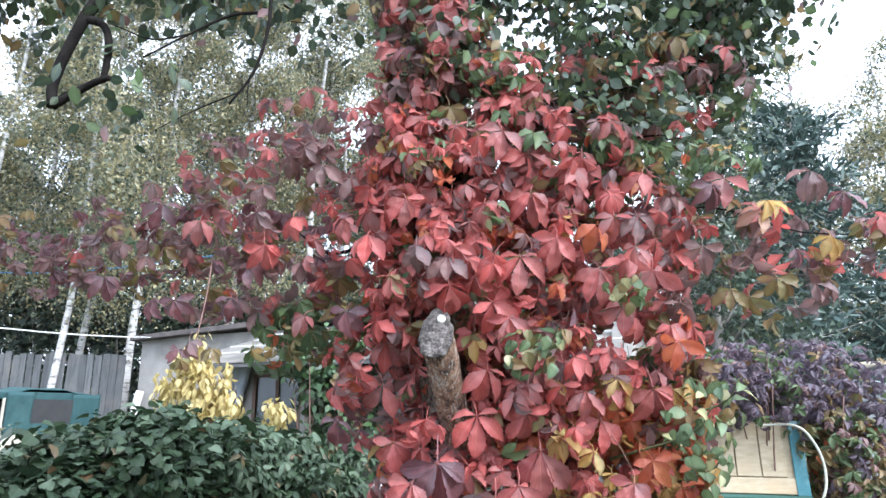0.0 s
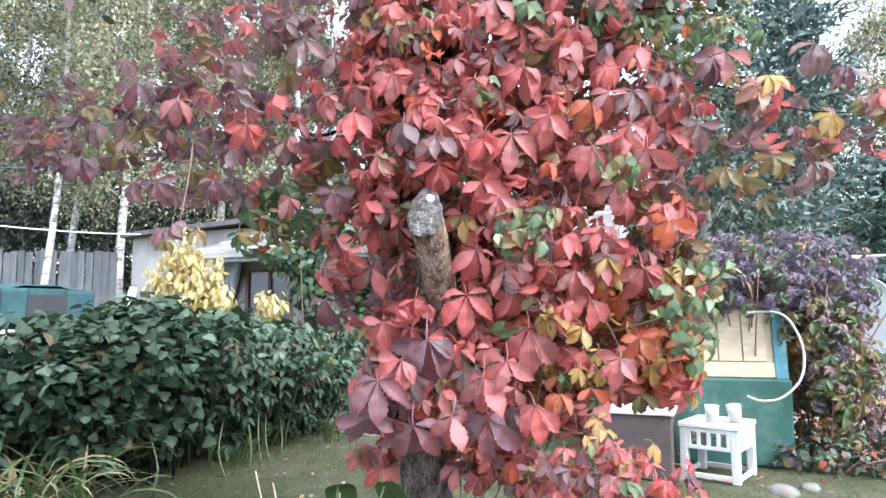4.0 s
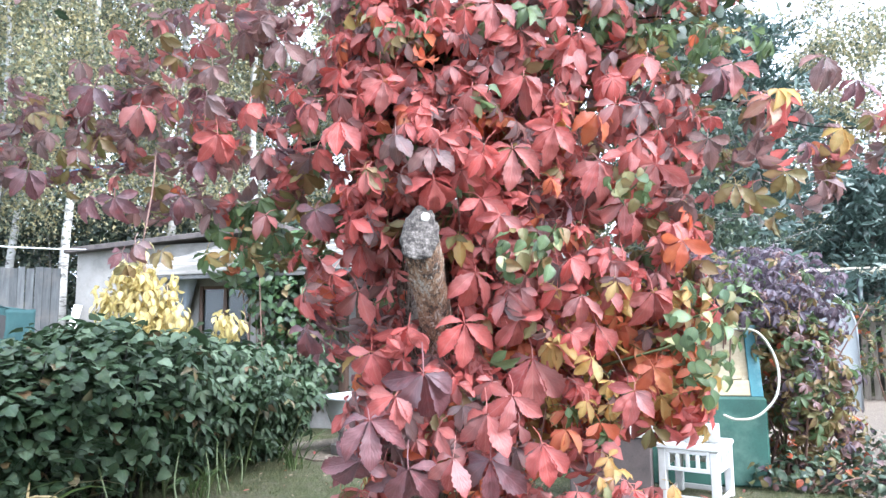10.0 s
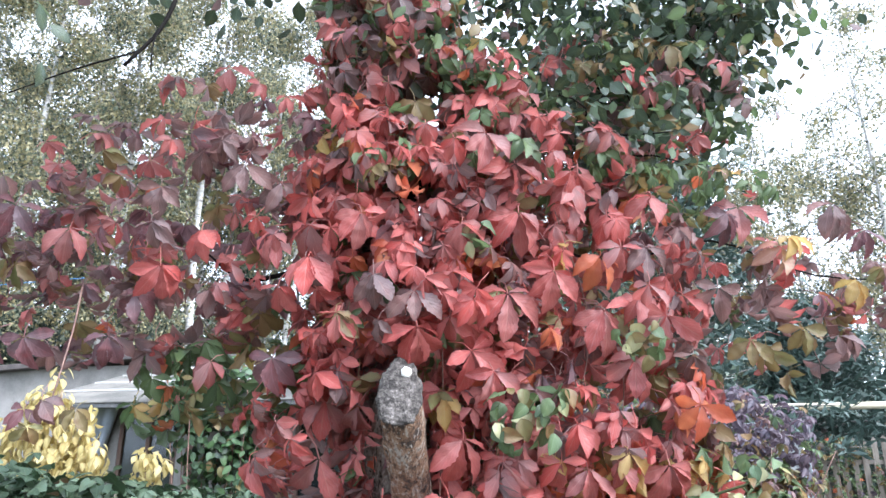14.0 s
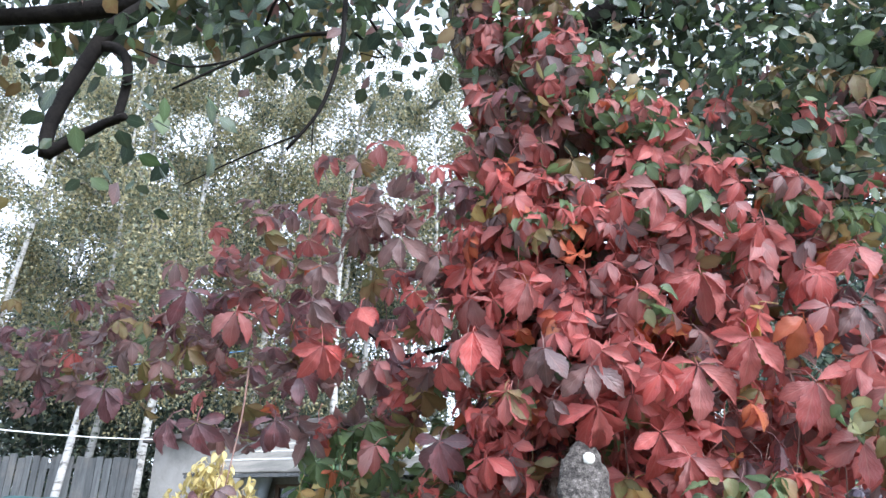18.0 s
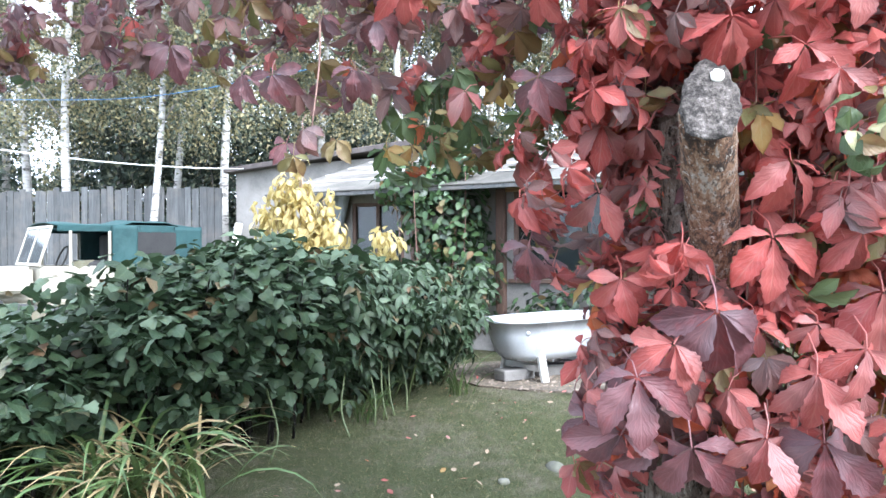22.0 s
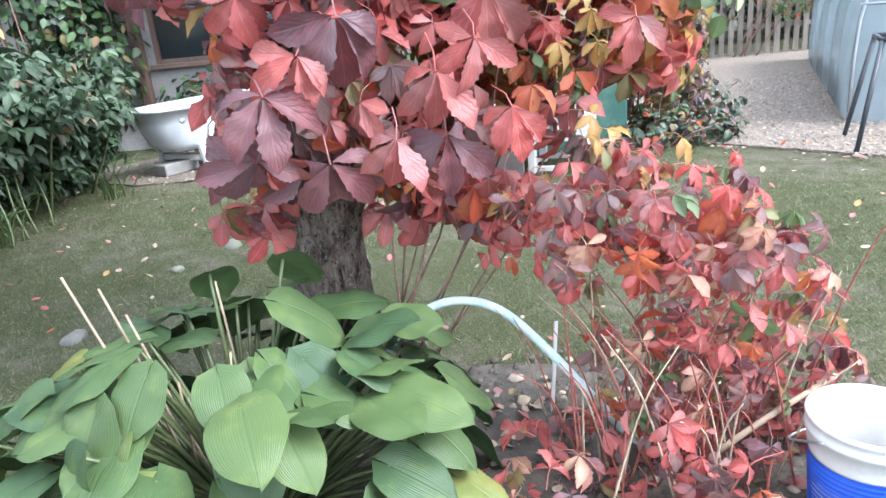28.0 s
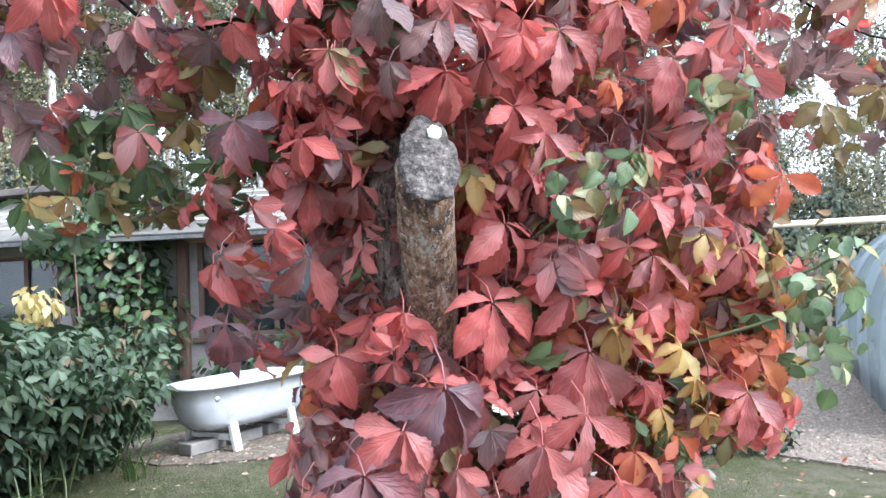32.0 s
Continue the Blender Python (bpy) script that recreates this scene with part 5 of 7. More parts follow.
BUSHES = [(-4.0, 5.0, 0.82, 0.85), (-2.75, 5.3, 1.2, 0.66), (-2.45, 5.85, 1.32, 0.75), (-2.25, 6.5, 1.28, 0.75), (-1.85, 7.25, 1.18, 0.75), (-1.6, 7.95, 1.08, 0.6), (-4.7, 4.2, 0.8, 0.8), (-3.3, 4.5, 0.85, 0.62), (-3.8, 6.0, 0.86, 0.8), (-3.1, 6.8, 1.2, 0.8)]
for i, (x, y, h, r) in enumerate(BUSHES):
    bl = [(0, 0, h * 0.62, r, r, h * 0.42, 2400), (0.05, 0.05, h * 0.4, r * 0.78, r * 0.72, h * 0.3, 900), (rng.normal() * 0.15, 0.1, h * 0.82, r * 0.6, r * 0.6, h * 0.26, 600), (rng.normal() * 0.4, rng.normal() * 0.3, h * 0.9, r * 0.3, r * 0.3, h * 0.22, 160)] + [(rng.normal() * r * 0.6, rng.normal() * r * 0.5, h * rng.uniform(0.84, 0.98), 0.16, 0.16, 0.14, 70) for _ in range(7)] + [(rng.uniform(-0.2, 1) * r * 0.85, -r * rng.uniform(0.55, 0.95), h * rng.uniform(0.55, 0.8), 0.24, 0.2, 0.12, 110) for _ in range(7)]
    if y > 6.2 and x > -3:  # pointed, drooping compound leaves
        bl = [(*b[:6], int(b[6] * 0.42)) for b in bl]
        shrub("perennial_clump", "tall dark green perennial with drooping pointed leaves", "plant", "perennials in the hedge row", (x, y, 0), bl, 16, "drooping three-part leaves", [CURRANT, CURRANT_OLD, HEDGE_PALE], (8, 0.6, 2), (0.09, 0.15), POINTED, 0.4, 1.3, GREEN_STEM, 0.45, 0.05)
    else:
        bl = [(*b[:6], int(b[6] * 0.62)) for b in bl]
        shrub("currant_bush", "dense dark green currant bush in a row", "bush", "row of currant bushes", (x, y, 0), bl, 16, "dark green lobed leaves", [CURRANT, CURRANT_OLD, HEDGE_PALE], (7, 0.3, 1.3), (0.05, 0.12), LOBED, 0.4, 1.3, BARK_DARKENED, 0.5, 0.05)
for k in range(6):
    s = rng.random()
    x, y = -2.03 + 0.68 * s + rng.normal() * 0.05, 4.95 + 2.0 * s + rng.normal() * 0.05
    sh = Shape().tube([(x, y, -0.02), (x - 0.03 + rng.normal() * 0.05, y + 0.07, 0.17), (x - 0.1, y + 0.2, 0.42)], [0.009, 0.008, 0.006], 7, smooth=3)
    solo("plant_stalk", sh.mesh("plant_stalk", GREEN_STEM), "thick upright stalk at the foot of the hedge", "stalk", "stalks at the hedge foot")

# ---- iris clump ----
def strap(rng, length, width, lean, az, base):
    n = 9
    vs, uv, fs = [], [], []
    d = np.array([math.cos(az), math.sin(az), 0])
    s = np.array([-d[1], d[0], 0])
    p, ang = np.array(base, float), math.pi / 2 - rng.uniform(0.1, 0.6)
    step = length / n
    tw = rng.normal() * 0.4
    for i in range(n + 1):
        v = i / n
        w = width * (1 - v ** 3) * (0.6 + 0.4 * min(1, v * 4)) + 0.001
        ss = s * math.cos(tw * v) + np.array([0, 0, 1]) * math.sin(tw * v)
        for u, k in ((-1, 0), (0, 0.25), (1, 0)):
            vs.append(p + ss * w * u + np.array([0, 0, -k * w]))
            uv.append((0.5 + u / 2, v))
        p = p + (d * math.cos(ang) + np.array([0, 0, 1]) * math.sin(ang)) * step
        ang -= lean / n * (0.5 + v)
    for i in range(n):
        for j in range(2):
            a = i * 3 + j
            fs.append((a, a + 1, a + 4, a + 3))
    return np.array(vs), fs, np.array(uv)


iris = thing("iris_clump", "clump of arching iris leaves, some dried yellow", "plant", at=(-2.4, 4.35, 0))
for k in range(170):
    az = rng.uniform(-3.0, 0.6) if k % 4 else rng.uniform(0, 6.28)
    ln = rng.uniform(0.5, 1.0)
    b = (rng.normal() * 0.2, rng.normal() * 0.12, -0.01)
    dry = rng.random() < 0.24
    part("leaf", leaf_mesh("iris_leaf", strap(rng, ln, rng.uniform(0.008, 0.016), rng.uniform(1.7, 3.0), az, b), [STRAP_DRY if dry else STRAP]), iris)
for x, y in ((-1.15, 7.35), (-1.7, 6.3)):
    tuft = thing("grass_tuft", "tuft of long drooping grass at the hedge foot", "grass tuft", "tufts at the hedge foot", at=(x, y, 0))
    for k in range(22):
        part("leaf", leaf_mesh("tuft_leaf", strap(rng, rng.uniform(0.3, 0.6), 0.006, rng.uniform(1.2, 2.4), rng.uniform(-2.6, 1.0), (rng.normal() * 0.06, rng.normal() * 0.05, -0.01)), [STRAP]), tuft)


# ---- hosta ----
def hosta_leaf(rng):
    """A heart-shaped ribbed leaf of unit length along +y."""
    st, cols = 12, 8
    vs, uv = [], []
    fold, droop = rng.uniform(0.08, 0.3), rng.uniform(0.2, 0.75)
    wd, ph = rng.uniform(0.42, 0.48), rng.uniform(0, 6)
    for i in range(st + 1):
        v = i / st
        w = wd * (v ** 0.42 * (1 - v) ** 0.72 / 0.506 if 0 < v < 1 else 0.0)
        for j in range(cols + 1):
            u = j / cols * 2 - 1
            x = u * w
            y = v - 0.13 * abs(u) ** 1.5 * (1 - v) ** 4 * 2
            rib = 0.005 * (1 if j % 2 else -1) * math.sin(math.pi * v)
            vs.append((x, y, fold * abs(x) - droop * v * v * 0.55 + rib - 0.12 * u * u * math.sin(math.pi * v) + 0.03 * abs(u) * math.sin(11 * v + 2 * u + ph)))
            uv.append((j / cols, v))
    fs = []
    for i in range(st):
        for j in range(cols):
            a = i * (cols + 1) + j
            fs.append((a, a + 1, a + cols + 2, a + cols + 1))
    return np.array(vs), fs, np.array(uv)


HX, HY = -0.25, 2.8
hosta = thing("hosta", "large hosta with ribbed green leaves yellowing at the edges", "plant", at=(HX, HY, 0))
hl = [leaf_mesh("hosta_leaf", hosta_leaf(rng), [HOSTA]) for _ in range(6)]
for k in range(145):
    ring = k / 145
    az = k * 2.39996 + rng.normal() * 0.2
    rad = 0.13 + 0.35 * math.sqrt(ring) + rng.normal() * 0.03
    h = 0.53 - 0.34 * ring ** 1.2 + rng.normal() * 0.045
    ln = rng.uniform(0.125, 0.185)
    out = Vector((math.cos(az), math.sin(az), 0))
    tilt = 0.1 + 0.62 * ring + rng.normal() * 0.3
    yv = (out * math.cos(tilt) - Vector((0, 0, 1)) * math.sin(tilt) + Vector((rng.normal() * 0.4, rng.normal() * 0.4, 0))).normalized()
    zv = (Vector((0, 0, 1)) * math.cos(tilt) + out * math.sin(tilt) + Vector((rng.normal() * 0.2, rng.normal() * 0.2, 0)))
    zv = (zv - yv * zv.dot(yv)).normalized()
    xv = yv.cross(zv)
    m4 = Matrix((xv, yv, zv)).transposed().to_4x4()
    p = Vector((out.x * rad * 1.15, out.y * rad * 0.9, max(h, 0.05)))
    for c in range(3):
        for r in range(3):
            m4[r][c] *= ln
    m4.translation = p
    lf = part("leaf", hl[k % 6], hosta, at=m4)
    lf.material_slots[0].link = "OBJECT"
    lf.material_slots[0].material = HOSTA_OLD if rng.random() < (0.16 if out.x < 0 else 0.05) else HOSTA
    part("leaf_stalk", Shape().tube([(out.x * 0.03, out.y * 0.03, -0.01), (p.x * 0.6, p.y * 0.6, p.z * 0.65), tuple(p)], [0.007, 0.006, 0.004], 5, smooth=3).mesh("leaf_stalk", GREEN_STEM), hosta)
for k in range(16):
    a = rng.uniform(0, 6.28)
    b = Vector((rng.normal() * 0.08, rng.normal() * 0.05 + 0.02, 0))
    part("dry_stalk", Shape().tube([b, b + Vector((math.cos(a) * 0.04, math.sin(a) * 0.04, 0.22)), b + Vector((math.cos(a) * 0.08, math.sin(a) * 0.08, rng.uniform(0.34, 0.5)))], [0.005, 0.004, 0.003], 6, smooth=3).mesh("dry_stalk", STRAW if k % 3 else GREEN_STEM), hosta)
for x, y, z, bx_, by_ in [(-0.32, 0.11, 0.7, -0.12, 0.04), (-0.25, 0.1, 0.66, -0.08, 0.04), (0.0, 0.12, 0.62, 0.03, 0.04), (-0.2, 0.06, 0.6, -0.06, 0.02)]:
    part("dry_stalk", Shape().tube([(bx_, by_, 0), ((bx_ + x) / 2, (by_ + y) / 2, z * 0.5), (x, y, z)], [0.005, 0.004, 0.003], 6, smooth=3).mesh("flower_stalk", STRAW), hosta)

# bare soil under the hosta and the red shoots
solo("flower_bed", outline_sheet("flower_bed", [(-0.75, 2.6), (-0.3, 2.35), (0.3, 2.2), (0.9, 2.15), (1.25, 2.4), (1.1, 2.9), (0.5, 3.3), (-0.1, 3.3), (-0.6, 2.95)], 0.013, SOIL), "bare earth bed under the hosta", "flower bed", kind="structure")

# clods and litter on the bed
k = 1500
P = np.stack([rng.uniform(-0.8, 1.3, k), rng.uniform(2.15, 3.3, k), np.full(k, 0.012)], 1)
az = rng.uniform(0, 6.28, k)
solo("soil_clods", bulk("soil_clods", [pebble(rng) for _ in range(4)], rng.integers(0, 4, k), frames_of(np.tile([[0, 0, 1.0]], (k, 1)), np.stack([np.cos(az), np.sin(az), 0 * az], 1), rng.gamma(2, 0.0035, k) + 0.003), P, rng.choice(3, k, p=(0.86, 0.08, 0.06)), [SOIL, PEBBLE, TWIG]), "crumbs of earth and small stones on the bed", "soil", kind="stuff")

k = 240
P = np.stack([rng.uniform(0.1, 1.3, k), rng.uniform(2.2, 3.1, k), np.full(k, 0.022)], 1)
solo("leaf_litter", bulk("leaf_litter", ROUND_LEAVES, rng.integers(0, 4, k), frames_of(nrm(np.array([0, 0, 1.0]) + rng.normal(size=(k, 3)) * 0.35), rng.normal(size=(k, 3)), rng.uniform(0.025, 0.06, k)), P, rng.choice(4, k, p=(0.34, 0.3, 0.22, 0.14)), [CRIMSON, MAROON, STRAW, OLIVE]), "fallen red and brown leaves on the bare bed", "leaves", kind="stuff")

# ---- hose, bucket ----
hose = Shape().tube([(0.12, 3.0, 0.2), (0.2, 2.98, 0.35), (0.3, 2.94, 0.425), (0.39, 2.9, 0.435), (0.47, 2.85, 0.4), (0.55, 2.78, 0.31), (0.65, 2.7, 0.17), (0.74, 2.64, 0.05), (0.82, 2.62, 0.035), (0.9, 2.61, 0.03)], 0.0125, 10, smooth=6)
solo("garden_hose", hose.mesh("garden_hose", HOSE_MAT), "pale blue-green braided garden hose lying in an arch", "hose")


def lathe(profile, seg=32):
    s = Shape()
    vs, fs = [], []
    for r, z in profile:
        for k in range(seg):
            a = 2 * math.pi * k / seg
            vs.append((r * math.cos(a), r * math.sin(a), z))
    for i in range(len(profile) - 1):
        for k in range(seg):
            a, b = i * seg + k, i * seg + (k + 1) % seg
            fs.append((a, b, b + seg, a + seg))
    return s.add(vs, fs)


bucket = thing("bucket", "white plastic bucket with a ribbed blue lower half", "bucket", at=(1.035, 2.2, 0.02))
ribs = [(0.0, 0.0), (0.1, 0.0)]
for i in range(14):
    z = 0.005 + i * 0.013
    ribs += [(0.103 + 0.016 * z / 0.2, z), (0.1065 + 0.016 * z / 0.2, z + 0.005), (0.1065 + 0.016 * z / 0.2, z + 0.009)]
part("lower_wall", lathe(ribs).mesh("lower_wall", BLUE_PLASTIC), bucket, "ribbed blue plastic")
part("upper_wall", lathe([(0.1195, 0.186), (0.1215, 0.2), (0.1235, 0.235), (0.13, 0.238), (0.13, 0.248), (0.126, 0.252), (0.126, 0.265), (0.131, 0.268), (0.131, 0.276), (0.124, 0.279), (0.12, 0.27), (0.112, 0.1), (0.104, 0.012), (0.0, 0.012)]).mesh("upper_wall", WHITE), bucket, "white plastic rim and inside")
part("handle", Shape().tube([(0.131, 0, 0.243), (0.15, 0.03, 0.17), (0.14, 0.1, 0.13), (0.06, 0.16, 0.14), (-0.06, 0.16, 0.14), (-0.131, 0, 0.243)], 0.003, 6, smooth=5).mesh("handle", STEEL), bucket, "thin wire handle")

# ---- plastic stool with two cups ----
R3, ang = axes(0.36, -0.27)
stool = thing("stool", "white plastic crate stool with slotted sides", "stool", at=(2.26, 5.95, 0), rz=ang)
W, D, H = 0.45, 0.48, 0.44
for sx in (-1, 1):
    for sy in (-1, 1):
        part("leg", Shape().box((sx * (W / 2 - 0.03), sy * (D / 2 - 0.03), H / 2 - 0.02), (0.06, 0.06, H - 0.04), chamfer=0.006).mesh("leg", WHITE, False), stool)
part("seat", Shape().box((0, 0, H - 0.02), (W + 0.02, D + 0.02, 0.04), chamfer=0.008).mesh("seat", WHITE, False), stool)
for s in (-1, 1):
    part("apron", Shape().box((0, s * (D / 2 - 0.01), H - 0.055), (W - 0.122, 0.018, 0.03), chamfer=0.003).mesh("apron", WHITE, False), stool)
    part("apron", Shape().box((0, s * (D / 2 - 0.01), H - 0.185), (W - 0.122, 0.018, 0.03), chamfer=0.003).mesh("apron", WHITE, False), stool)
    for i in range(5):
        part("slat", Shape().box(((i - 2) * 0.075, s * (D / 2 - 0.01), H - 0.12), (0.03, 0.016, 0.1), chamfer=0.003).mesh("slat", WHITE, False), stool)
    part("foot_rail", Shape().box((0, s * (D / 2 - 0.012), 0.04), (W - 0.122, 0.02, 0.04), chamfer=0.004).mesh("foot_rail", WHITE, False), stool)
    part("apron", Shape().box((s * (W / 2 - 0.01), 0, H - 0.055), (0.018, D - 0.122, 0.03), chamfer=0.003).mesh("apron", WHITE, False), stool)
    part("apron", Shape().box((s * (W / 2 - 0.01), 0, H - 0.185), (0.018, D - 0.122, 0.03), chamfer=0.003).mesh("apron", WHITE, False), stool)
    for i in range(5):
        part("slat", Shape().box((s * (W / 2 - 0.01), (i - 2) * 0.08, H - 0.12), (0.016, 0.032, 0.1), chamfer=0.003).mesh("slat", WHITE, False), stool)
    part("foot_rail", Shape().box((s * (W / 2 - 0.012), 0, 0.04), (0.02, D - 0.122, 0.04), chamfer=0.004).mesh("foot_rail", WHITE, False), stool)
CUP = surface("grey_cup", (0.34, 0.34, 0.32), (0.46, 0.45, 0.43), 20, 0.4, 0.1, 0.002, 80)
cup = lathe([(0.0, 0.0), (0.045, 0.0), (0.056, 0.13), (0.053, 0.13), (0.043, 0.006), (0.0, 0.006)], 20).mesh("cup", CUP)
solo("cup", cup, "grey plastic pot standing on the stool", "pot", "pots on the stool", at=pose(2.19, 5.86, 0.442))
solo("cup", cup, "grey plastic pot tilted on the stool", "pot", "pots on the stool", at=pose(2.36, 5.82, 0.452, 0, -9, 20))

# ---- dark bin with white scraps ----
R3, ang = axes(0.94, -0.34)
bin_ = thing("storage_box", "dark brown box with white scraps on its lid", "box", at=(1.62, 6.05, 0), rz=ang)
part("body", Shape().box((0, 0, 0.25), (0.62, 0.45, 0.5), chamfer=0.012).mesh("body", DARK_BROWN, False), bin_)
part("lid", Shape().box((0, 0, 0.515), (0.66, 0.49, 0.03), chamfer=0.008).mesh("lid", WHITE, False), bin_, "dirty white lid")
for k in range(7):
    s = Shape().box((0, 0, 0), (rng.uniform(0.06, 0.14), rng.uniform(0.05, 0.1), 0.012), chamfer=0.003)
    solo("paper_scrap", s.mesh("paper_scrap", WHITE, False), "white scrap lying on the dark box", "scrap", "scraps on the box", at=pose(1.62 + rng.uniform(-0.24, 0.24), 6.05 + rng.uniform(-0.15, 0.1), 0.538, rng.normal() * 2, rng.normal() * 2, rng.uniform(0, 180)))

# ---- old green box with a sloping plank lid ----
R3, ang = axes(0.97, -0.24)
shedbox = thing("garden_chest", "green painted chest with a sloping cream plank lid", "chest", at=(2.58, 6.72, 0), rz=ang)
part("body", Shape().box((0, 0, 0.37), (1.05, 0.8, 0.74), chamfer=0.02).mesh("body", GREEN_PAINT, False), shedbox, "chipped green paint")
part("back", Shape().box((0, 0.33, 1.05), (1.0, 0.12, 0.62), chamfer=0.01).mesh("back", GREEN_PAINT, False), shedbox)
lid = part("plank_lid", Shape().box((0, 0, 0), (0.98, 0.02, 0.6), chamfer=0.004).mesh("plank_lid", CREAM_WOOD, False), shedbox, at=pose(0, -0.24, 1.03, -14, 0, 0))
for i in range(4):
    part("plank", Shape().box((-0.34 + i * 0.2, -0.021, 0.07), (0.19, 0.02, 0.46), chamfer=0.004).mesh("plank", CREAM_WOOD, False), lid)
part("plank", Shape().box((0, -0.023, -0.235), (0.99, 0.024, 0.13), chamfer=0.004).mesh("plank", CREAM_WOOD, False), lid)
part("trim_board", Shape().box((0.46, -0.027, 0.0), (0.1, 0.034, 0.62), chamfer=0.004).mesh("trim_board", TEAL_PAINT, False), lid, "teal painted board")
part("side_board", Shape().box((0.51, 0.0, 1.02), (0.03, 0.5, 0.56), chamfer=0.004).mesh("side_board", CREAM_WOOD, False), shedbox)
loop = Shape().tube([(2.6, 6.25, 1.3), (2.9, 6.2, 1.3), (3.02, 6.15, 1.15), (3.05, 6.1, 0.95), (3.0, 6.08, 0.75), (2.85, 6.1, 0.6), (2.7, 6.15, 0.57), (2.62, 6.22, 0.6)], 0.011, 10, smooth=6)
solo("hose_loop", loop.mesh("hose_loop", surface("old_hose", (0.3, 0.3, 0.24), (0.45, 0.44, 0.37), 12, 0.5, 0.2, 0.002, 80)), "pale hose looped beside the plank lid", "hose")

# purple creeper thicket over the chest
SMALL = [palmate(rng, 4, 2) for _ in range(5)]
PURPLE_MATS = [PURPLE, MAROON, OLIVE, GREEN, ORANGE, YELLOW]


def thicket(name, label, at, blobs, weights, size, shapes=SMALL, mats=PURPLE_MATS, leaves="", category="climbing plant", stems=14, inner=0.7, up=0.5):
    return shrub(name, label, category, "", at, blobs, stems, leaves, mats, weights, size, shapes, inner, up, STEM, 0.35)


thicket("purple_creeper", "mound of dark purple creeper covering the garden chest", (2.9, 7.0, 0), [(0.3, 0.1, 1.65, 0.75, 0.8, 0.5, 480), (-0.35, -0.3, 1.7, 0.55, 0.6, 0.35, 320), (-0.1, -0.65, 1.5, 0.5, 0.25, 0.24, 150), (0.65, -0.3, 1.5, 0.45, 0.5, 0.5, 240), (0.1, 0.6, 1.2, 0.9, 0.6, 0.8, 160)], (74, 6, 8, 12, 0, 0), (0.065, 0.105), leaves="blue-purple drooping leaves")
thicket("autumn_creeper", "trailing creeper turning green, orange and brown", (3.4, 6.6, 0), [(0.1, -0.1, 0.9, 0.4, 0.45, 0.55, 300), (0.15, 0.0, 0.4, 0.45, 0.45, 0.4, 220), (-0.15, -0.25, 1.2, 0.3, 0.3, 0.3, 110), (-0.1, -0.35, 0.75, 0.22, 0.2, 0.4, 90)], (16, 16, 42, 28, 3, 1), (0.075, 0.12), leaves="olive, orange and purple leaves")
thicket("ground_ivy", "low dark green plants at the foot of the creeper", (3.2, 6.15, 0), [(0, 0, 0.12, 0.45, 0.2, 0.18, 260), (0.4, -0.2, 0.1, 0.35, 0.2, 0.16, 180), (0.75, 0.3, 0.2, 0.3, 0.35, 0.3, 220)], (6, 6, 10, 70, 2, 1), (0.05, 0.09), shapes=ROUND_LEAVES, mats=[PURPLE, MAROON, OLIVE, APPLE, ORANGE, YELLOW], leaves="small dark green leaves", category="plant", inner=0.3)
thicket("green_creeper", "green creeper shoots between tree and chest", (1.75, 6.6, 0), [(0.1, 0, 1.3, 0.5, 0.5, 0.4, 220), (0.3, 0.2, 1.75, 0.5, 0.5, 0.3, 200), (-0.2, 0.3, 1.0, 0.4, 0.4, 0.5, 160)], (6, 8, 22, 58, 4, 2), (0.05, 0.085), leaves="green and olive leaves")

# ---- black steel stand ----
stand = thing("steel_stand", "black steel frame stand with splayed legs", "stand", at=(4.4, 4.93, 0.03))
top = [(-0.13, 0.29), (0.19, -0.17), (0.42, 0.0), (0.1, 0.46)]
top = [(x - 0.13, y - 0.14) for x, y in top]
feet = [(-0.43, -0.05), (-0.07, -0.46), (0.49, 0.1), (0.0, 0.45)]
corner = [(-0.27, -0.02), (-0.02, -0.33), (0.33, 0.02), (0.06, 0.33)]
for (fx, fy), (tx, ty) in zip(feet, corner):
    part("leg", Shape().tube([(fx, fy, 0), (tx, ty, 0.73)], 0.017, 10).mesh("leg", BLACK_METAL), stand)
for i in range(4):
    (ax, ay), (bx2, by2) = corner[i], corner[(i + 1) % 4]
    part("top_rail", Shape().tube([(ax, ay, 0.735), (bx2, by2, 0.735)], 0.018, 8).mesh("top_rail", BLACK_METAL), stand)

# ---- greenhouse ----
GA = math.degrees(math.atan2(-0.67, 0.742))
gh = thing("greenhouse", "arched polycarbonate greenhouse with an open doorway", "greenhouse", at=(4.86, 5.8, 0.02), rz=GA)


def arch(w=3.0, h=2.12, n=20, inset=0.0):
    """Arch outline, x across, z up: upright foot, then a round top."""
    pts = [(inset, 0.0), (inset, 0.55)]
    for k in range(1, n):
        a = math.pi * (1 - k / n)
        pts.append((w / 2 + (w / 2 - inset) * math.cos(a), 0.55 + (h - 0.55 - inset) * math.sin(a) ** 0.9))
    return pts + [(w - inset, 0.55), (w - inset, 0.0)]


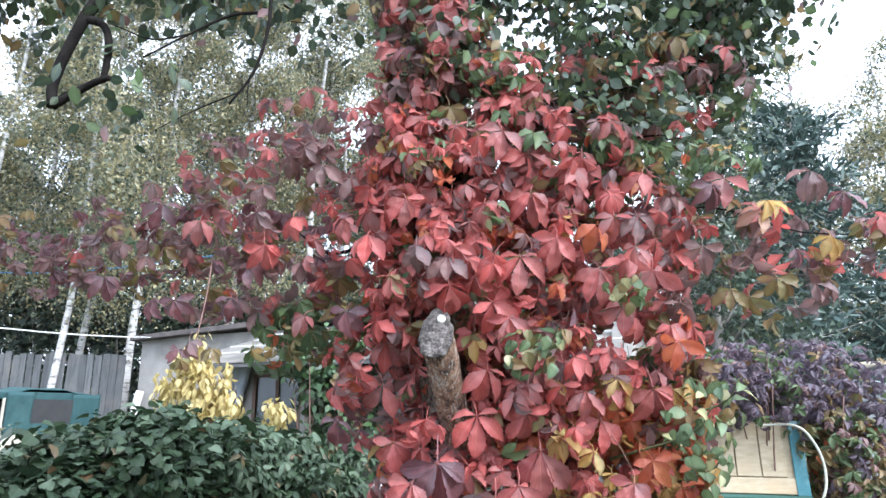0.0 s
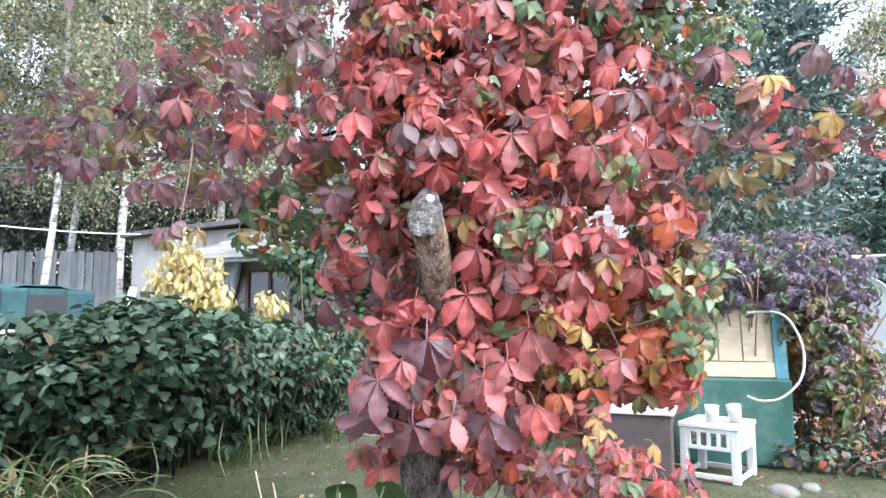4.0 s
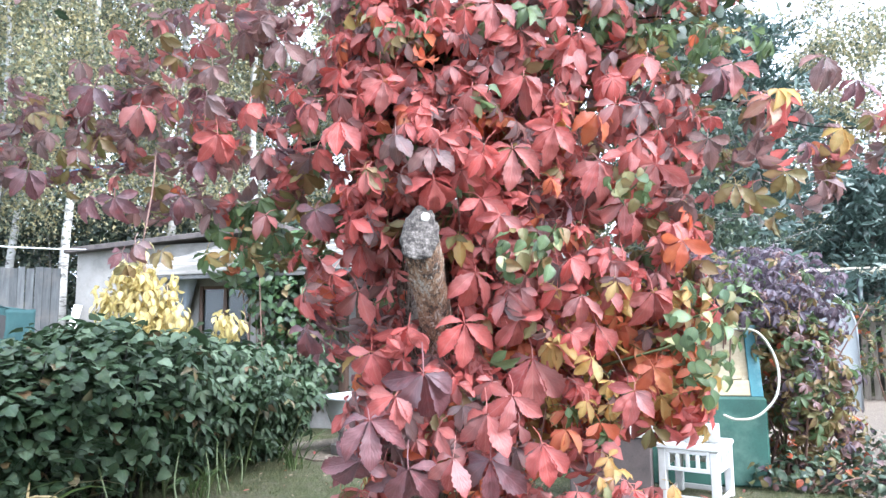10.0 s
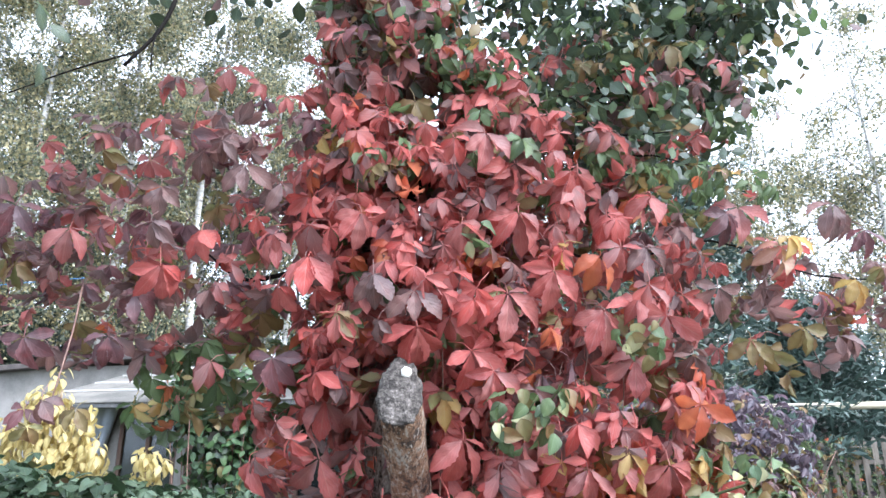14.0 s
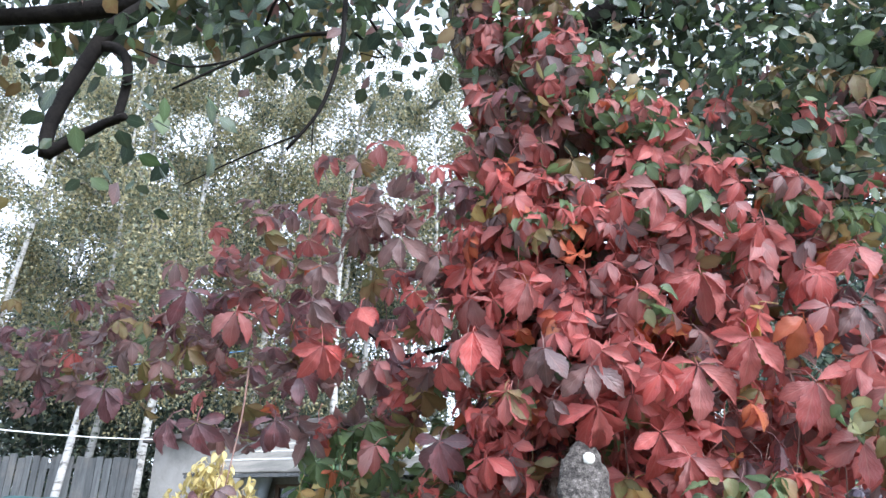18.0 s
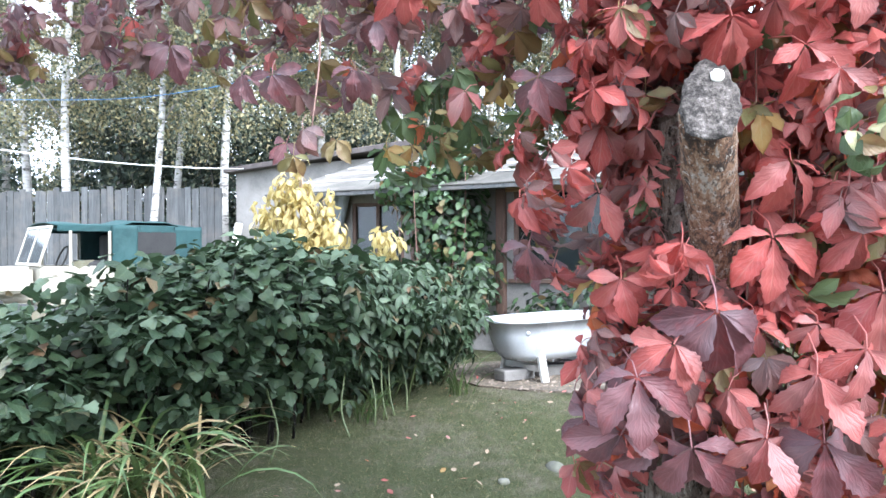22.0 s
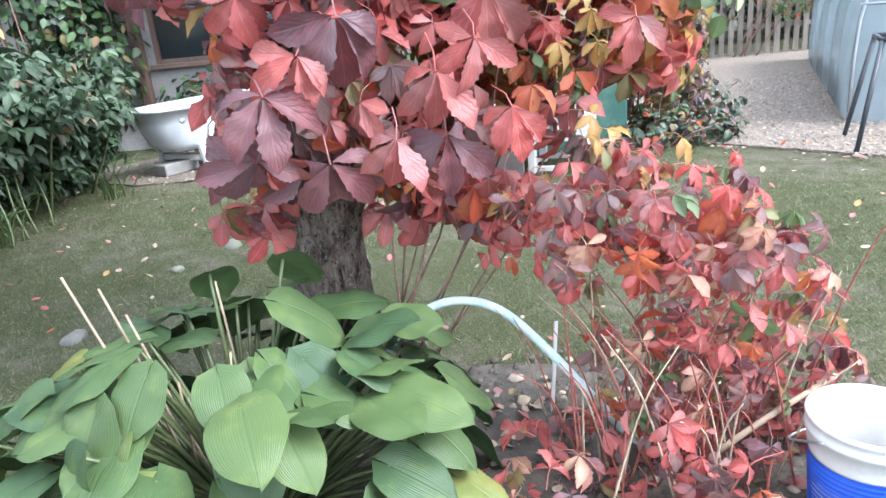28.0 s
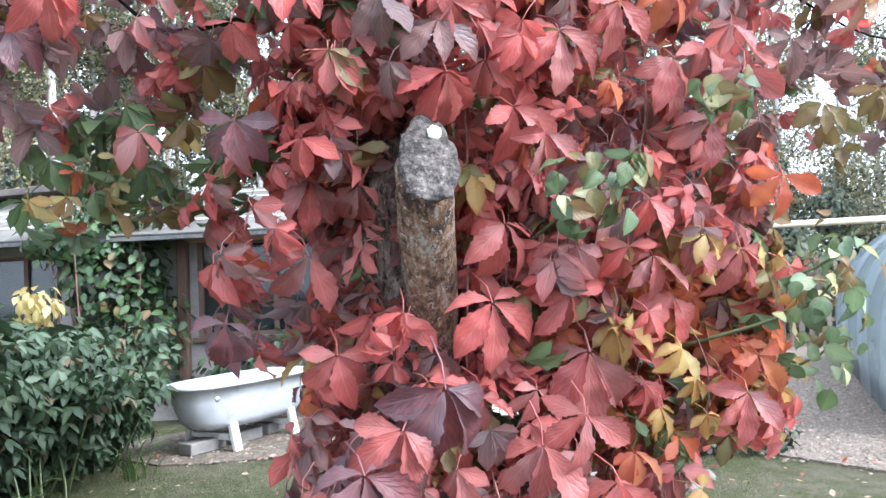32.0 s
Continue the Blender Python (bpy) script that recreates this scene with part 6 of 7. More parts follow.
outline = arch()
LEN = 6.0
for s in range(3):
    sk = Shape()
    o = np.array(outline)
    y0, y1 = s * 2.0 + 0.01, s * 2.0 + 1.99
    n = len(o)
    vs = [(x, y0, z) for x, z in o] + [(x, y1, z) for x, z in o]
    i2 = np.array(arch(inset=0.006))
    vs += [(x, y0, z) for x, z in i2] + [(x, y1, z) for x, z in i2]
    fs = [(i, i + 1, n + i + 1, n + i) for i in range(n - 1)] + [(2 * n + i + 1, 2 * n + i, 3 * n + i, 3 * n + i + 1) for i in range(n - 1)]
    fs += [(i + 1, i, 2 * n + i, 2 * n + i + 1) for i in range(n - 1)] + [(n + i, n + i + 1, 3 * n + i + 1, 3 * n + i) for i in range(n - 1)]
    part("cover_sheet", sk.add(vs, fs).mesh("cover_sheet", POLY), gh, "milky curved polycarbonate sheet")
for k in (0, 2, 4, 6):
    part("hoop", Shape().tube([(x, k * 1.0, z) for x, z in arch(inset=0.02)], 0.013, 6).mesh("hoop", STEEL), gh)
for z in (0.04,):
    for x in (0.02, 2.98):
        part("long_rail", Shape().tube([(x, 0, z), (x, LEN, z)], 0.013, 6).mesh("long_rail", STEEL), gh)
part("long_rail", Shape().tube([(1.5, 0, 2.09), (1.5, LEN, 2.09)], 0.013, 6).mesh("long_rail", STEEL), gh)


def gable(y, x0, x1, name, label=""):
    """Flat end sheet between two uprights."""
    o = np.array(arch(inset=0.01))
    xs = np.linspace(x0, x1, 16)
    zs = []
    for x in xs:
        zs.append(max(0.05, np.interp(x, o[:, 0], o[:, 1])))
    vs = [(x, y, 0.0) for x in xs] + [(x, y, z) for x, z in zip(xs, zs)] + [(x, y + 0.006, 0.0) for x in xs] + [(x, y + 0.006, z) for x, z in zip(xs, zs)]
    n = 16
    fs = [(i, i + 1, n + i + 1, n + i) for i in range(n - 1)] + [(2 * n + i + 1, 2 * n + i, 3 * n + i, 3 * n + i + 1) for i in range(n - 1)] + [(n + i, n + i + 1, 3 * n + i + 1, 3 * n + i) for i in range(n - 1)]
    return part(name, Shape().add(vs, fs).mesh(name, POLY, False), gh, label)


gable(0.02, 0.02, 1.0, "front_sheet", "milky flat sheet beside the doorway")
gable(0.02, 2.0, 2.98, "front_sheet", "milky flat sheet beside the doorway")
gable(LEN - 0.03, 0.02, 2.98, "back_sheet")
for x in (1.0, 2.0):
    part("door_post", Shape().box((x, -0.005, 0.98), (0.03, 0.03, 1.96), chamfer=0.003).mesh("door_post", STEEL, False), gh)
    part("back_post", Shape().box((x, LEN - 0.06, 0.98), (0.03, 0.03, 1.96), chamfer=0.003).mesh("back_post", STEEL, False), gh)
for z, x0, x1 in ((0.95, 0.03, 0.985), (1.9, 1.015, 1.985), (0.95, 2.015, 2.97)):
    part("cross_bar", Shape().tube([(x0, -0.004, z), (x1, -0.004, z)], 0.011, 6).mesh("cross_bar", STEEL), gh)
part("cross_bar", Shape().tube([(0.03, LEN - 0.06, 0.95), (2.97, LEN - 0.06, 0.95)], 0.011, 6).mesh("cross_bar", STEEL), gh)
part("sill", Shape().box((1.5, -0.01, 0.03), (0.97, 0.05, 0.05), chamfer=0.005).mesh("sill", WHITE, False), gh, "pale door sill")
M_G = pose(4.86, 5.8, 0.02, 0, 0, GA)
for x0 in (0.12, 2.0):
    bed = thing("raised_bed", "grey board raised bed with cabbages in the greenhouse", "raised bed", "raised beds", at=tuple((M_G @ Vector((x0 + 0.4, 3.0, 0.0)))), rz=GA)
    for sx in (-1, 1):
        part("side_board", Shape().box((sx * 0.42, 0, 0.15), (0.03, 4.8, 0.3), chamfer=0.004).mesh("side_board", FENCE_WOOD, False), bed)
        part("end_board", Shape().box((0, sx * 2.4, 0.15), (0.8, 0.03, 0.3), chamfer=0.004).mesh("end_board", FENCE_WOOD, False), bed)
    part("soil", Shape().box((0, 0, 0.13), (0.8, 4.74, 0.22)).mesh("soil", SOIL, False), bed, "brown garden soil")
CAB = [hosta_leaf(rng) for _ in range(3)]
for k in range(16):
    p = M_G @ Vector((0.5 if k % 2 else 2.4, 0.9 + (k // 2) * 0.55 + rng.normal() * 0.08, 0.24))
    cab = thing("cabbage", "leafy green vegetable in a raised bed", "vegetable", "vegetables in the greenhouse", at=tuple(p))
    nl = 16
    az = np.arange(nl) * 2.4
    tl = np.linspace(1.2, 0.2, nl)
    d = np.stack([np.cos(az) * np.cos(tl), np.sin(az) * np.cos(tl), np.sin(tl)], 1)
    nz = np.stack([-np.cos(az) * np.sin(tl), -np.sin(az) * np.sin(tl), np.cos(tl)], 1)
    part("leaves", bulk("cabbage_leaves", CAB, np.arange(nl) % 3, frames_of(nz, d, rng.uniform(0.2, 0.32, nl)), np.zeros((nl, 3)), np.zeros(nl, int), [HOSTA]), cab)

# ---- low hoop house behind the purple creeper ----
hoop = thing("hoop_house", "low arched hoop house of milky sheet on the gravel", "greenhouse", at=(6.24, 11.26, 0.02), rz=-30.0)


def hoop_ring(y, w=1.5, h=1.95, foot=1.15, n=16):
    """Upright sides, then a round top."""
    up = [(w / 2 * math.cos(math.pi * k / n), y, foot + (h - foot) * math.sin(math.pi * k / n) ** 0.85) for k in range(n + 1)]
    return [(w / 2, y, 0.0)] + up + [(-w / 2, y, 0.0)]


ring_n = len(hoop_ring(0))
vs = hoop_ring(0) + hoop_ring(2.2) + hoop_ring(0, 1.48, 1.94) + hoop_ring(2.2, 1.48, 1.94)
fs = [(i, i + 1, ring_n + i + 1, ring_n + i) for i in range(ring_n - 1)] + [(2 * ring_n + i + 1, 2 * ring_n + i, 3 * ring_n + i, 3 * ring_n + i + 1) for i in range(ring_n - 1)]
part("cover_sheet", Shape().add(vs, fs).mesh("cover_sheet", MILKY), hoop)
for y in (0.01, 2.19):
    part("end_sheet", Shape().add(hoop_ring(y, 1.47, 1.93) + hoop_ring(y + 0.006, 1.47, 1.93), [tuple(range(ring_n)), tuple(range(2 * ring_n - 1, ring_n - 1, -1))]).mesh("end_sheet", MILKY, False), hoop)
for y in (-0.01, 2.21):
    part("hoop", Shape().tube(hoop_ring(y, 1.47, 1.93), 0.012, 6).mesh("hoop", STEEL), hoop)

# ---- picket fence behind the greenhouse ----
def fence_run(name, label, a, b, height, board, gap, mat, rail_z, tilt=0.0, pointed=False):
    t = thing(name, label, "fence", at=(a[0], a[1], 0), rz=math.degrees(math.atan2(b[1] - a[1], b[0] - a[0])))
    L = math.hypot(b[0] - a[0], b[1] - a[1])
    for z in rail_z:
        part("rail", Shape().box((L / 2, 0.035, z), (L, 0.04, 0.08), chamfer=0.004).mesh("rail", mat, False), t)
    meshes = []
    for k in range(6):
        w, h = board * rng.uniform(0.88, 1.05), height * rng.uniform(0.97, 1.02)
        s = Shape()
        if pointed:
            vs = [(x, y, z) for y in (-0.01, 0.01) for x, z in ((-w / 2, 0), (w / 2, 0), (w / 2, h - 0.05), (0, h), (-w / 2, h - 0.05))]
            s.add(vs, [(0, 1, 2, 3, 4), (9, 8, 7, 6, 5)] + [(i, i + 5, (i + 1) % 5 + 5, (i + 1) % 5) for i in range(5)])
        else:
            s.box((0, 0, h / 2), (w, 0.022, h), chamfer=0.004)
        meshes.append(s.mesh("board", mat, False))
    n = int(L / (board + gap))
    for k in range(n):
        part("board", meshes[rng.integers(0, 6)], t, at=pose((k + 0.5) * L / n, rng.normal() * 0.004 - 0.002, 0.02 + rng.normal() * 0.008, rng.normal() * 0.3, tilt + rng.normal() * 0.5, 0))
    k = 0.0
    while k <= L:
        part("post", Shape().box((min(k, L), 0.1, height / 2 - 0.05), (0.1, 0.1, height - 0.1), chamfer=0.008).mesh("post", mat, False), t)
        k += 2.6
    return t


fence_run("picket_fence", "weathered wooden picket fence overgrown with vines", (3.2, 14.9), (13.5, 9.9), 1.75, 0.1, 0.06, PICKET_WOOD, (0.5, 1.35), pointed=True)
fence_run("board_fence", "tall grey weathered board fence", (-17.5, 14.4), (-6.95, 14.2), 2.62, 0.15, 0.012, FENCE_WOOD, (0.4, 2.45))
solo("gas_pipe", Shape().tube([(2.5, 16.0, 2.35), (14, 10.6, 2.35)], 0.07, 10).mesh("gas_pipe", surface("pipe_paint", (0.48, 0.42, 0.3), (0.6, 0.54, 0.4), 5, 0.6, 0.2, 0.004, 60)), "long beige pipe running above the picket fence", "pipe")
for x, y in ((4.0, 15.3), (8.5, 13.2), (13.0, 11.1)):
    solo("pipe_post", Shape().tube([(x, y, 0), (x, y, 2.3)], 0.05, 8).mesh("pipe_post", BLACK_METAL), "steel post under the long pipe", "post", "posts under the pipe")
thicket("fence_vine", "vines climbing over the picket fence", (8.2, 12.15, 0), [(0, 0, 1.1, 1.0, 0.2, 0.7, 330), (1.4, -0.7, 1.2, 0.8, 0.2, 0.6, 220), (-2.2, 1.0, 1.0, 1.2, 0.25, 0.8, 380)], (4, 4, 30, 56, 4, 2), (0.06, 0.1), leaves="dull green leaves")

# ---- bathtub ----
BA = 44.0
bath = thing("bathtub", "old white enamel bathtub propped on supports", "bathtub", at=(-0.3, 8.45, 0.02), rz=BA)


def tub_ring(l, w, z, dx=0.0, n=40, e=3.2):
    out = []
    for k in range(n):
        a = 2 * math.pi * k / n
        c, s = math.cos(a), math.sin(a)
        out.append((dx + l / 2 * abs(c) ** (2 / e) * (1 if c > 0 else -1), w / 2 * abs(s) ** (2 / e) * (1 if s > 0 else -1), z))
    return out


rings = [tub_ring(0.9, 0.36, 0.19, 0.03), tub_ring(1.2, 0.5, 0.2, 0.02), tub_ring(1.34, 0.56, 0.27, 0.01), tub_ring(1.46, 0.62, 0.45), tub_ring(1.5, 0.64, 0.575), tub_ring(1.62, 0.74, 0.58), tub_ring(1.64, 0.755, 0.595), tub_ring(1.62, 0.74, 0.61), tub_ring(1.5, 0.62, 0.605),
         tub_ring(1.46, 0.59, 0.575), tub_ring(1.4, 0.56, 0.42), tub_ring(1.2, 0.46, 0.25, 0.02), tub_ring(0.8, 0.3, 0.23, 0.03)]
n = 40
fs = [tuple(range(n))]
for i in range(len(rings) - 1):
    fs += [(i * n + k, i * n + (k + 1) % n, (i + 1) * n + (k + 1) % n, (i + 1) * n + k) for k in range(n)][::1]
fs.append(tuple((len(rings) - 1) * n + k for k in range(n)))
part("basin", Shape().add([p for r in rings for p in r], fs).mesh("basin", ENAMEL), bath, "white enamel basin with a rolled rim")
for x in (-0.38, 0.38):
    part("support", Shape().box((x, 0, 0.12), (0.07, 0.5, 0.06), chamfer=0.006).mesh("support", GREY_WOOD, False), bath)
    for s in (-1, 1):
        sh = Shape().box((x, s * 0.29, 0.12), (0.09, 0.045, 0.26), rot=Matrix.Rotation(radians(14 * s), 3, "X"), chamfer=0.006)
        part("foot", sh.mesh("foot", GREY_WOOD, False), bath, "splayed pale foot")
part("overflow", lathe([(0.0, 0.012), (0.02, 0.012), (0.026, 0.004), (0.026, 0.0)], 14).mesh("overflow", STEEL), bath, "round overflow fitting", at=pose(-0.6, -0.318, 0.49, 97, 0, -14))
for x, y, r in ((-0.05, -0.02, 0), (0.42, 0.03, 8), (-0.5, 0.0, -4)):
    p = pose(-0.3, 8.45, 0, 0, 0, BA) @ Vector((x, y, 0))
    solo("concrete_block", Shape().box((0, 0, 0.05), (0.38, 0.19, 0.11), chamfer=0.01).mesh("concrete_block", CONCRETE, False), "grey concrete block under the bathtub", "block", "blocks under the bathtub", at=pose(p.x, p.y, 0.02, 0, 0, BA + r))

# ---- shed ----
US, SA = axes(0.945, -0.327)
shed = thing("shed", "low plastered shed with a patched lean-to roof", "shed", at=(-3.75, 11.0, 0), rz=SA)
# local: x along the front, y to the back
part("back_block", Shape().box((-1.5, 4.2, 1.48), (4.4, 4.4, 2.96), chamfer=0.01).mesh("back_block", PLASTER, False), shed, "stained pale plaster walls")
part("flat_roof", Shape().box((-1.5, 4.2, 3.04), (4.7, 4.8, 0.1), rot=Matrix.Rotation(radians(-3), 3, "Y"), chamfer=0.01).mesh("flat_roof", ROOF_TAR, False), shed, "dark felt roof slab")


def wall_with_holes(x0, x1, z1, y, holes, thick=0.14):
    """The pieces of an upright wall along x, standing round rectangular openings (x0, x1, z0, z1)."""
    out = []
    xs = sorted({x0, x1, *[h[0] for h in holes], *[h[1] for h in holes]})
    for a, b in zip(xs[:-1], xs[1:]):
        z = 0.0
        for h in sorted([h for h in holes if h[0] <= a + 1e-6 and h[1] >= b - 1e-6], key=lambda q: q[2]):
            if h[2] > z:
                out.append(Shape().box(((a + b) / 2, y, (z + h[2]) / 2), (b - a, thick, h[2] - z)))
            z = h[3]
        if z < z1:
            out.append(Shape().box(((a + b) / 2, y, (z + z1) / 2), (b - a, thick, z1 - z)))
    return out


FRONT = [(0.62, 1.5, 1.0, 2.0), (3.15, 5.0, 0.95, 2.08)]
for piece in wall_with_holes(0.0, 6.2, 2.2, 0.07, FRONT):
    part("wall_panel", piece.mesh("wall_panel", FRONT_WALL, False), shed, "weathered plaster front")
part("side_wall", Shape().box((6.13, 1.7, 1.3), (0.14, 3.1, 2.6)).mesh("side_wall", PLASTER, False), shed)
for x0, x1, z0, z1 in FRONT:
    w = part("window", Shape().box(((x0 + x1) / 2, -0.01, z0 - 0.03), (x1 - x0 + 0.1, 0.12, 0.05), chamfer=0.006).mesh("window_sill", BROWN, False), shed, "dusty window with brown frame")
    for x in (x0 + 0.03, (x0 + x1) / 2, x1 - 0.03):
        part("frame", Shape().box((x, 0.03, (z0 + z1) / 2), (0.06, 0.05, z1 - z0), chamfer=0.005).mesh("frame", BROWN, False), w)
    for z in (z0 + 0.025, z1 - 0.025):
        part("frame", Shape().box(((x0 + x1) / 2, 0.03, z), (x1 - x0 - 0.12, 0.045, 0.05), chamfer=0.005).mesh("frame", BROWN, False), w)
    g = part("pane", Shape().box(((x0 + x1) / 2, 0.045, (z0 + z1) / 2), (x1 - x0 - 0.1, 0.006, z1 - z0 - 0.08)).mesh("pane", PANE, False), w)
    g.visible_shadow = False
for x in (0.35, 1.75, 3.0):
    part("post", Shape().box((x, -0.055, 1.05), (0.12, 0.1, 2.1), chamfer=0.01).mesh("post", BROWN, False), shed, "brown wooden post")
part("lintel_board", Shape().box((4.2, -0.03, 2.17), (2.3, 0.04, 0.22), chamfer=0.006).mesh("lintel_board", PLY, False), shed, "orange-brown board")
part("eave_board", Shape().box((3.0, -0.79, 2.07), (6.6, 0.03, 0.05), chamfer=0.006).mesh("eave_board", FENCE_WOOD, False), shed)
for i in range(8):
    sh = Shape().box((0.1 + i * 0.82, 0.92, 2.6 + 0.004 * (i % 2)), (0.84, 3.6, 0.02), rot=Matrix.Rotation(radians(16), 3, "X"), chamfer=0.004)
    part("roof_sheet", sh.mesh("roof_sheet", ROOF_SHEET, False), shed, "patched pale roof sheet")
for i in range(5):
    part("roof_batten", Shape().box((3.0, -0.1 + i * 0.6, 2.33 + i * 0.17), (6.5, 0.04, 0.025), chamfer=0.004).mesh("roof_batten", GREY_WOOD, False), shed)
# wall and floor carry the shed's inner shade in their colour
part("inner_back", Shape().box((3.1, 2.9, 1.2), (6.0, 0.1, 2.4)).mesh("inner_back", INSIDE_SHADE, False), shed, "inner wall coloured near black for the unlit interior")
solo("shed_floor", Shape().box((0, 0, 0), (6.0, 2.8, 0.05)).mesh("shed_floor", INSIDE_SHADE, False), "shed floor coloured near black for the unlit interior", "floor", kind="structure", at=pose(-3.75, 11.0, 0.01, 0, 0, SA) @ pose(3.1, 1.5, 0))
sheet = Shape().box((0, 0, 0), (0.38, 0.02, 0.9), chamfer=0.004)
solo("leaning_board", sheet.mesh("leaning_board", GREY_WOOD, False), "pale board leaning on the grey fence", "board", at=pose(-6.75, 13.6, 0.95, 12, 12, 0) @ pose(0, 0, 0))
solo("leaning_board", Shape().box((0, 0, 0), (0.16, 0.03, 1.9), chamfer=0.004).mesh("leaning_board", GREY_WOOD, False), "pale narrow board leaning on the grey fence", "board", at=pose(-6.55, 13.75, 0.93, -8, 8, 0))
cloth = Shape()
vs, fs = [], []
for i in range(9):
    for j in range(13):
        vs.append((i / 8 * 0.5 - 0.25 * (j / 12) * (i / 8), 0.05 * math.sin(i * 1.7) * (0.3 + j / 12), -j / 12 * 0.9 + 0.1 * i / 8))
fs = [(i * 13 + j, i * 13 + j + 1, (i + 1) * 13 + j + 1, (i + 1) * 13 + j) for i in range(8) for j in range(12)]
towel = solo("towel", cloth.add(vs, fs).mesh("towel", surface("towel", (0.3, 0.34, 0.4), (0.42, 0.46, 0.52), 6, 0.9, 0.4, 0.004, 200)), "pale blue towel hung under the eaves", "towel", at=pose(-3.62, 10.82, 2.1, 0, 0, SA))
sol = towel.modifiers.new("thick", "SOLIDIFY")
sol.thickness = 0.006

# ivy on the shed front
IVY_SHAPES = [blade(1.0, 0.3, 5, rng.uniform(0, 0.3), rng.uniform(0.1, 0.6), 0.0, 0.4, 2) for _ in range(3)]
thicket("wall_vine", "green climbing vine hanging down the shed front", (-1.65, 9.75, 0), [(0, 0, 1.75, 0.62, 0.4, 0.7, 700), (-0.35, -0.1, 2.15, 0.55, 0.4, 0.35, 360), (0.25, 0.1, 1.1, 0.6, 0.4, 0.7, 420), (0.1, -0.1, 2.45, 0.45, 0.4, 0.25, 220)], (70, 14, 8, 8, 0, 0), (0.09, 0.15), shapes=IVY_SHAPES, mats=[IVY, CURRANT, OLIVE, APPLE, ORANGE, YELLOW], leaves="glossy green drooping leaves", inner=0.45)
thicket("wall_bush", "dark green bush below the shed window", (0.35, 9.6, 0), [(0, 0, 0.6, 0.9, 0.35, 0.5, 520), (0.9, -0.1, 0.8, 0.7, 0.4, 0.7, 460), (-0.7, 0.0, 0.5, 0.5, 0.3, 0.4, 240), (1.9, -0.4, 1.0, 0.9, 0.5, 1.0, 600)], (40, 40, 8, 12, 0, 0), (0.07, 0.12), shapes=IVY_SHAPES, mats=[IVY, CURRANT, OLIVE, APPLE, ORANGE, YELLOW], leaves="dark green leaves", category="bush", inner=0.4)

# ---- yellow shrub ----
YS = [blade(1.0, 0.27, 6, rng.uniform(0.1, 0.4), rng.uniform(0.2, 0.7), 0.0, 0.42, 2) for _ in range(3)]
yel = shrub("yellow_shrub", "slender shrub with drooping bright yellow leaves", "shrub", "", (-2.72, 7.55, 0), [(0, 0, 1.55, 0.26, 0.24, 0.4, 380), (-0.08, 0, 1.92, 0.2, 0.18, 0.16, 140), (0.25, 0, 1.4, 0.26, 0.22, 0.3, 240), (-0.3, 0, 1.5, 0.16, 0.15, 0.3, 120), (-0.38, 0, 1.75, 0.1, 0.1, 0.1, 28), (0.3, 0, 1.75, 0.1, 0.1, 0.12, 32), (0.05, -0.1, 1.2, 0.2, 0.15, 0.2, 120), (-0.02, 0, 2.15, 0.07, 0.07, 0.08, 16), (0.85, 0.1, 1.4, 0.16, 0.15, 0.16, 80)], 10, "long bright yellow leaves", [SHRUB_YELLOW], (1,), (0.075, 0.125), YS, 0.4, 0.2, TWIG, 0.5, 0.03, 1.5, 0.35)
part("main_stem", Shape().tube([(0, 0.05, 0), (0.03, 0.05, 1.2), (0.0, 0.04, 1.8), (0.03, 0.0, 2.05)], [0.03, 0.026, 0.02, 0.01], 8, smooth=4).mesh("main_stem", TWIG), yel)

blue = Shape().tube([(-7.6, 9.2, 3.35), (-5.2, 8.8, 3.2), (-2.9, 8.3, 3.3)], 0.004, 6, smooth=5)
solo("blue_rope", blue.mesh("blue_rope", surface("blue_rope", (0.05, 0.16, 0.34), (0.09, 0.24, 0.45), 30, 0.6, 0.2, 0.002, 90)), "thin blue rope strung across the yard", "rope")
# ---- white washing line ----
p0, p1 = np.array([-9.5, 5.4, 3.15]), np.array([-6.0, 13.2, 2.85])
pts = [p0 + (p1 - p0) * s + np.array([0, 0, -0.28 * 4 * s * (1 - s)]) for s in np.linspace(0, 1, 13)]
solo("washing_line", Shape().tube(pts, 0.011, 6).mesh("washing_line", CABLE_MAT), "white line strung from the shed across the yard", "line")


# ---- parked off-road car ----
# local: x to the rear, y to the far side
CA = math.degrees(math.atan2(0.8, 0.6))
car = thing("off_road_car", "old beige off-road car with a green canvas top", "car", at=(-7.75, 10.15, 0), rz=CA)


def prism(profile, y0, y1, mat, name, chamfer=0.0):
    """A side profile (x, z) drawn out across the car."""
    n = len(profile)
    vs = [(x, y0, z) for x, z in profile] + [(x, y1, z) for x, z in profile]
    fs = [tuple(range(n)), tuple(range(2 * n - 1, n - 1, -1))] + [(i, i + n, (i + 1) % n + n, (i + 1) % n) for i in range(n)]
    bm = bmesh.new()
    bv = [bm.verts.new(v) for v in vs]
    for f in fs:
        bm.faces.new([bv[i] for i in f])
    bmesh.ops.recalc_face_normals(bm, faces=bm.faces[:])
    if chamfer:
        bmesh.ops.bevel(bm, geom=bm.edges[:], offset=chamfer, segments=2, affect="EDGES")
    me = bpy.data.meshes.new(name)
    bm.to_mesh(me)
    bm.free()
    me.materials.append(mat)
    return me


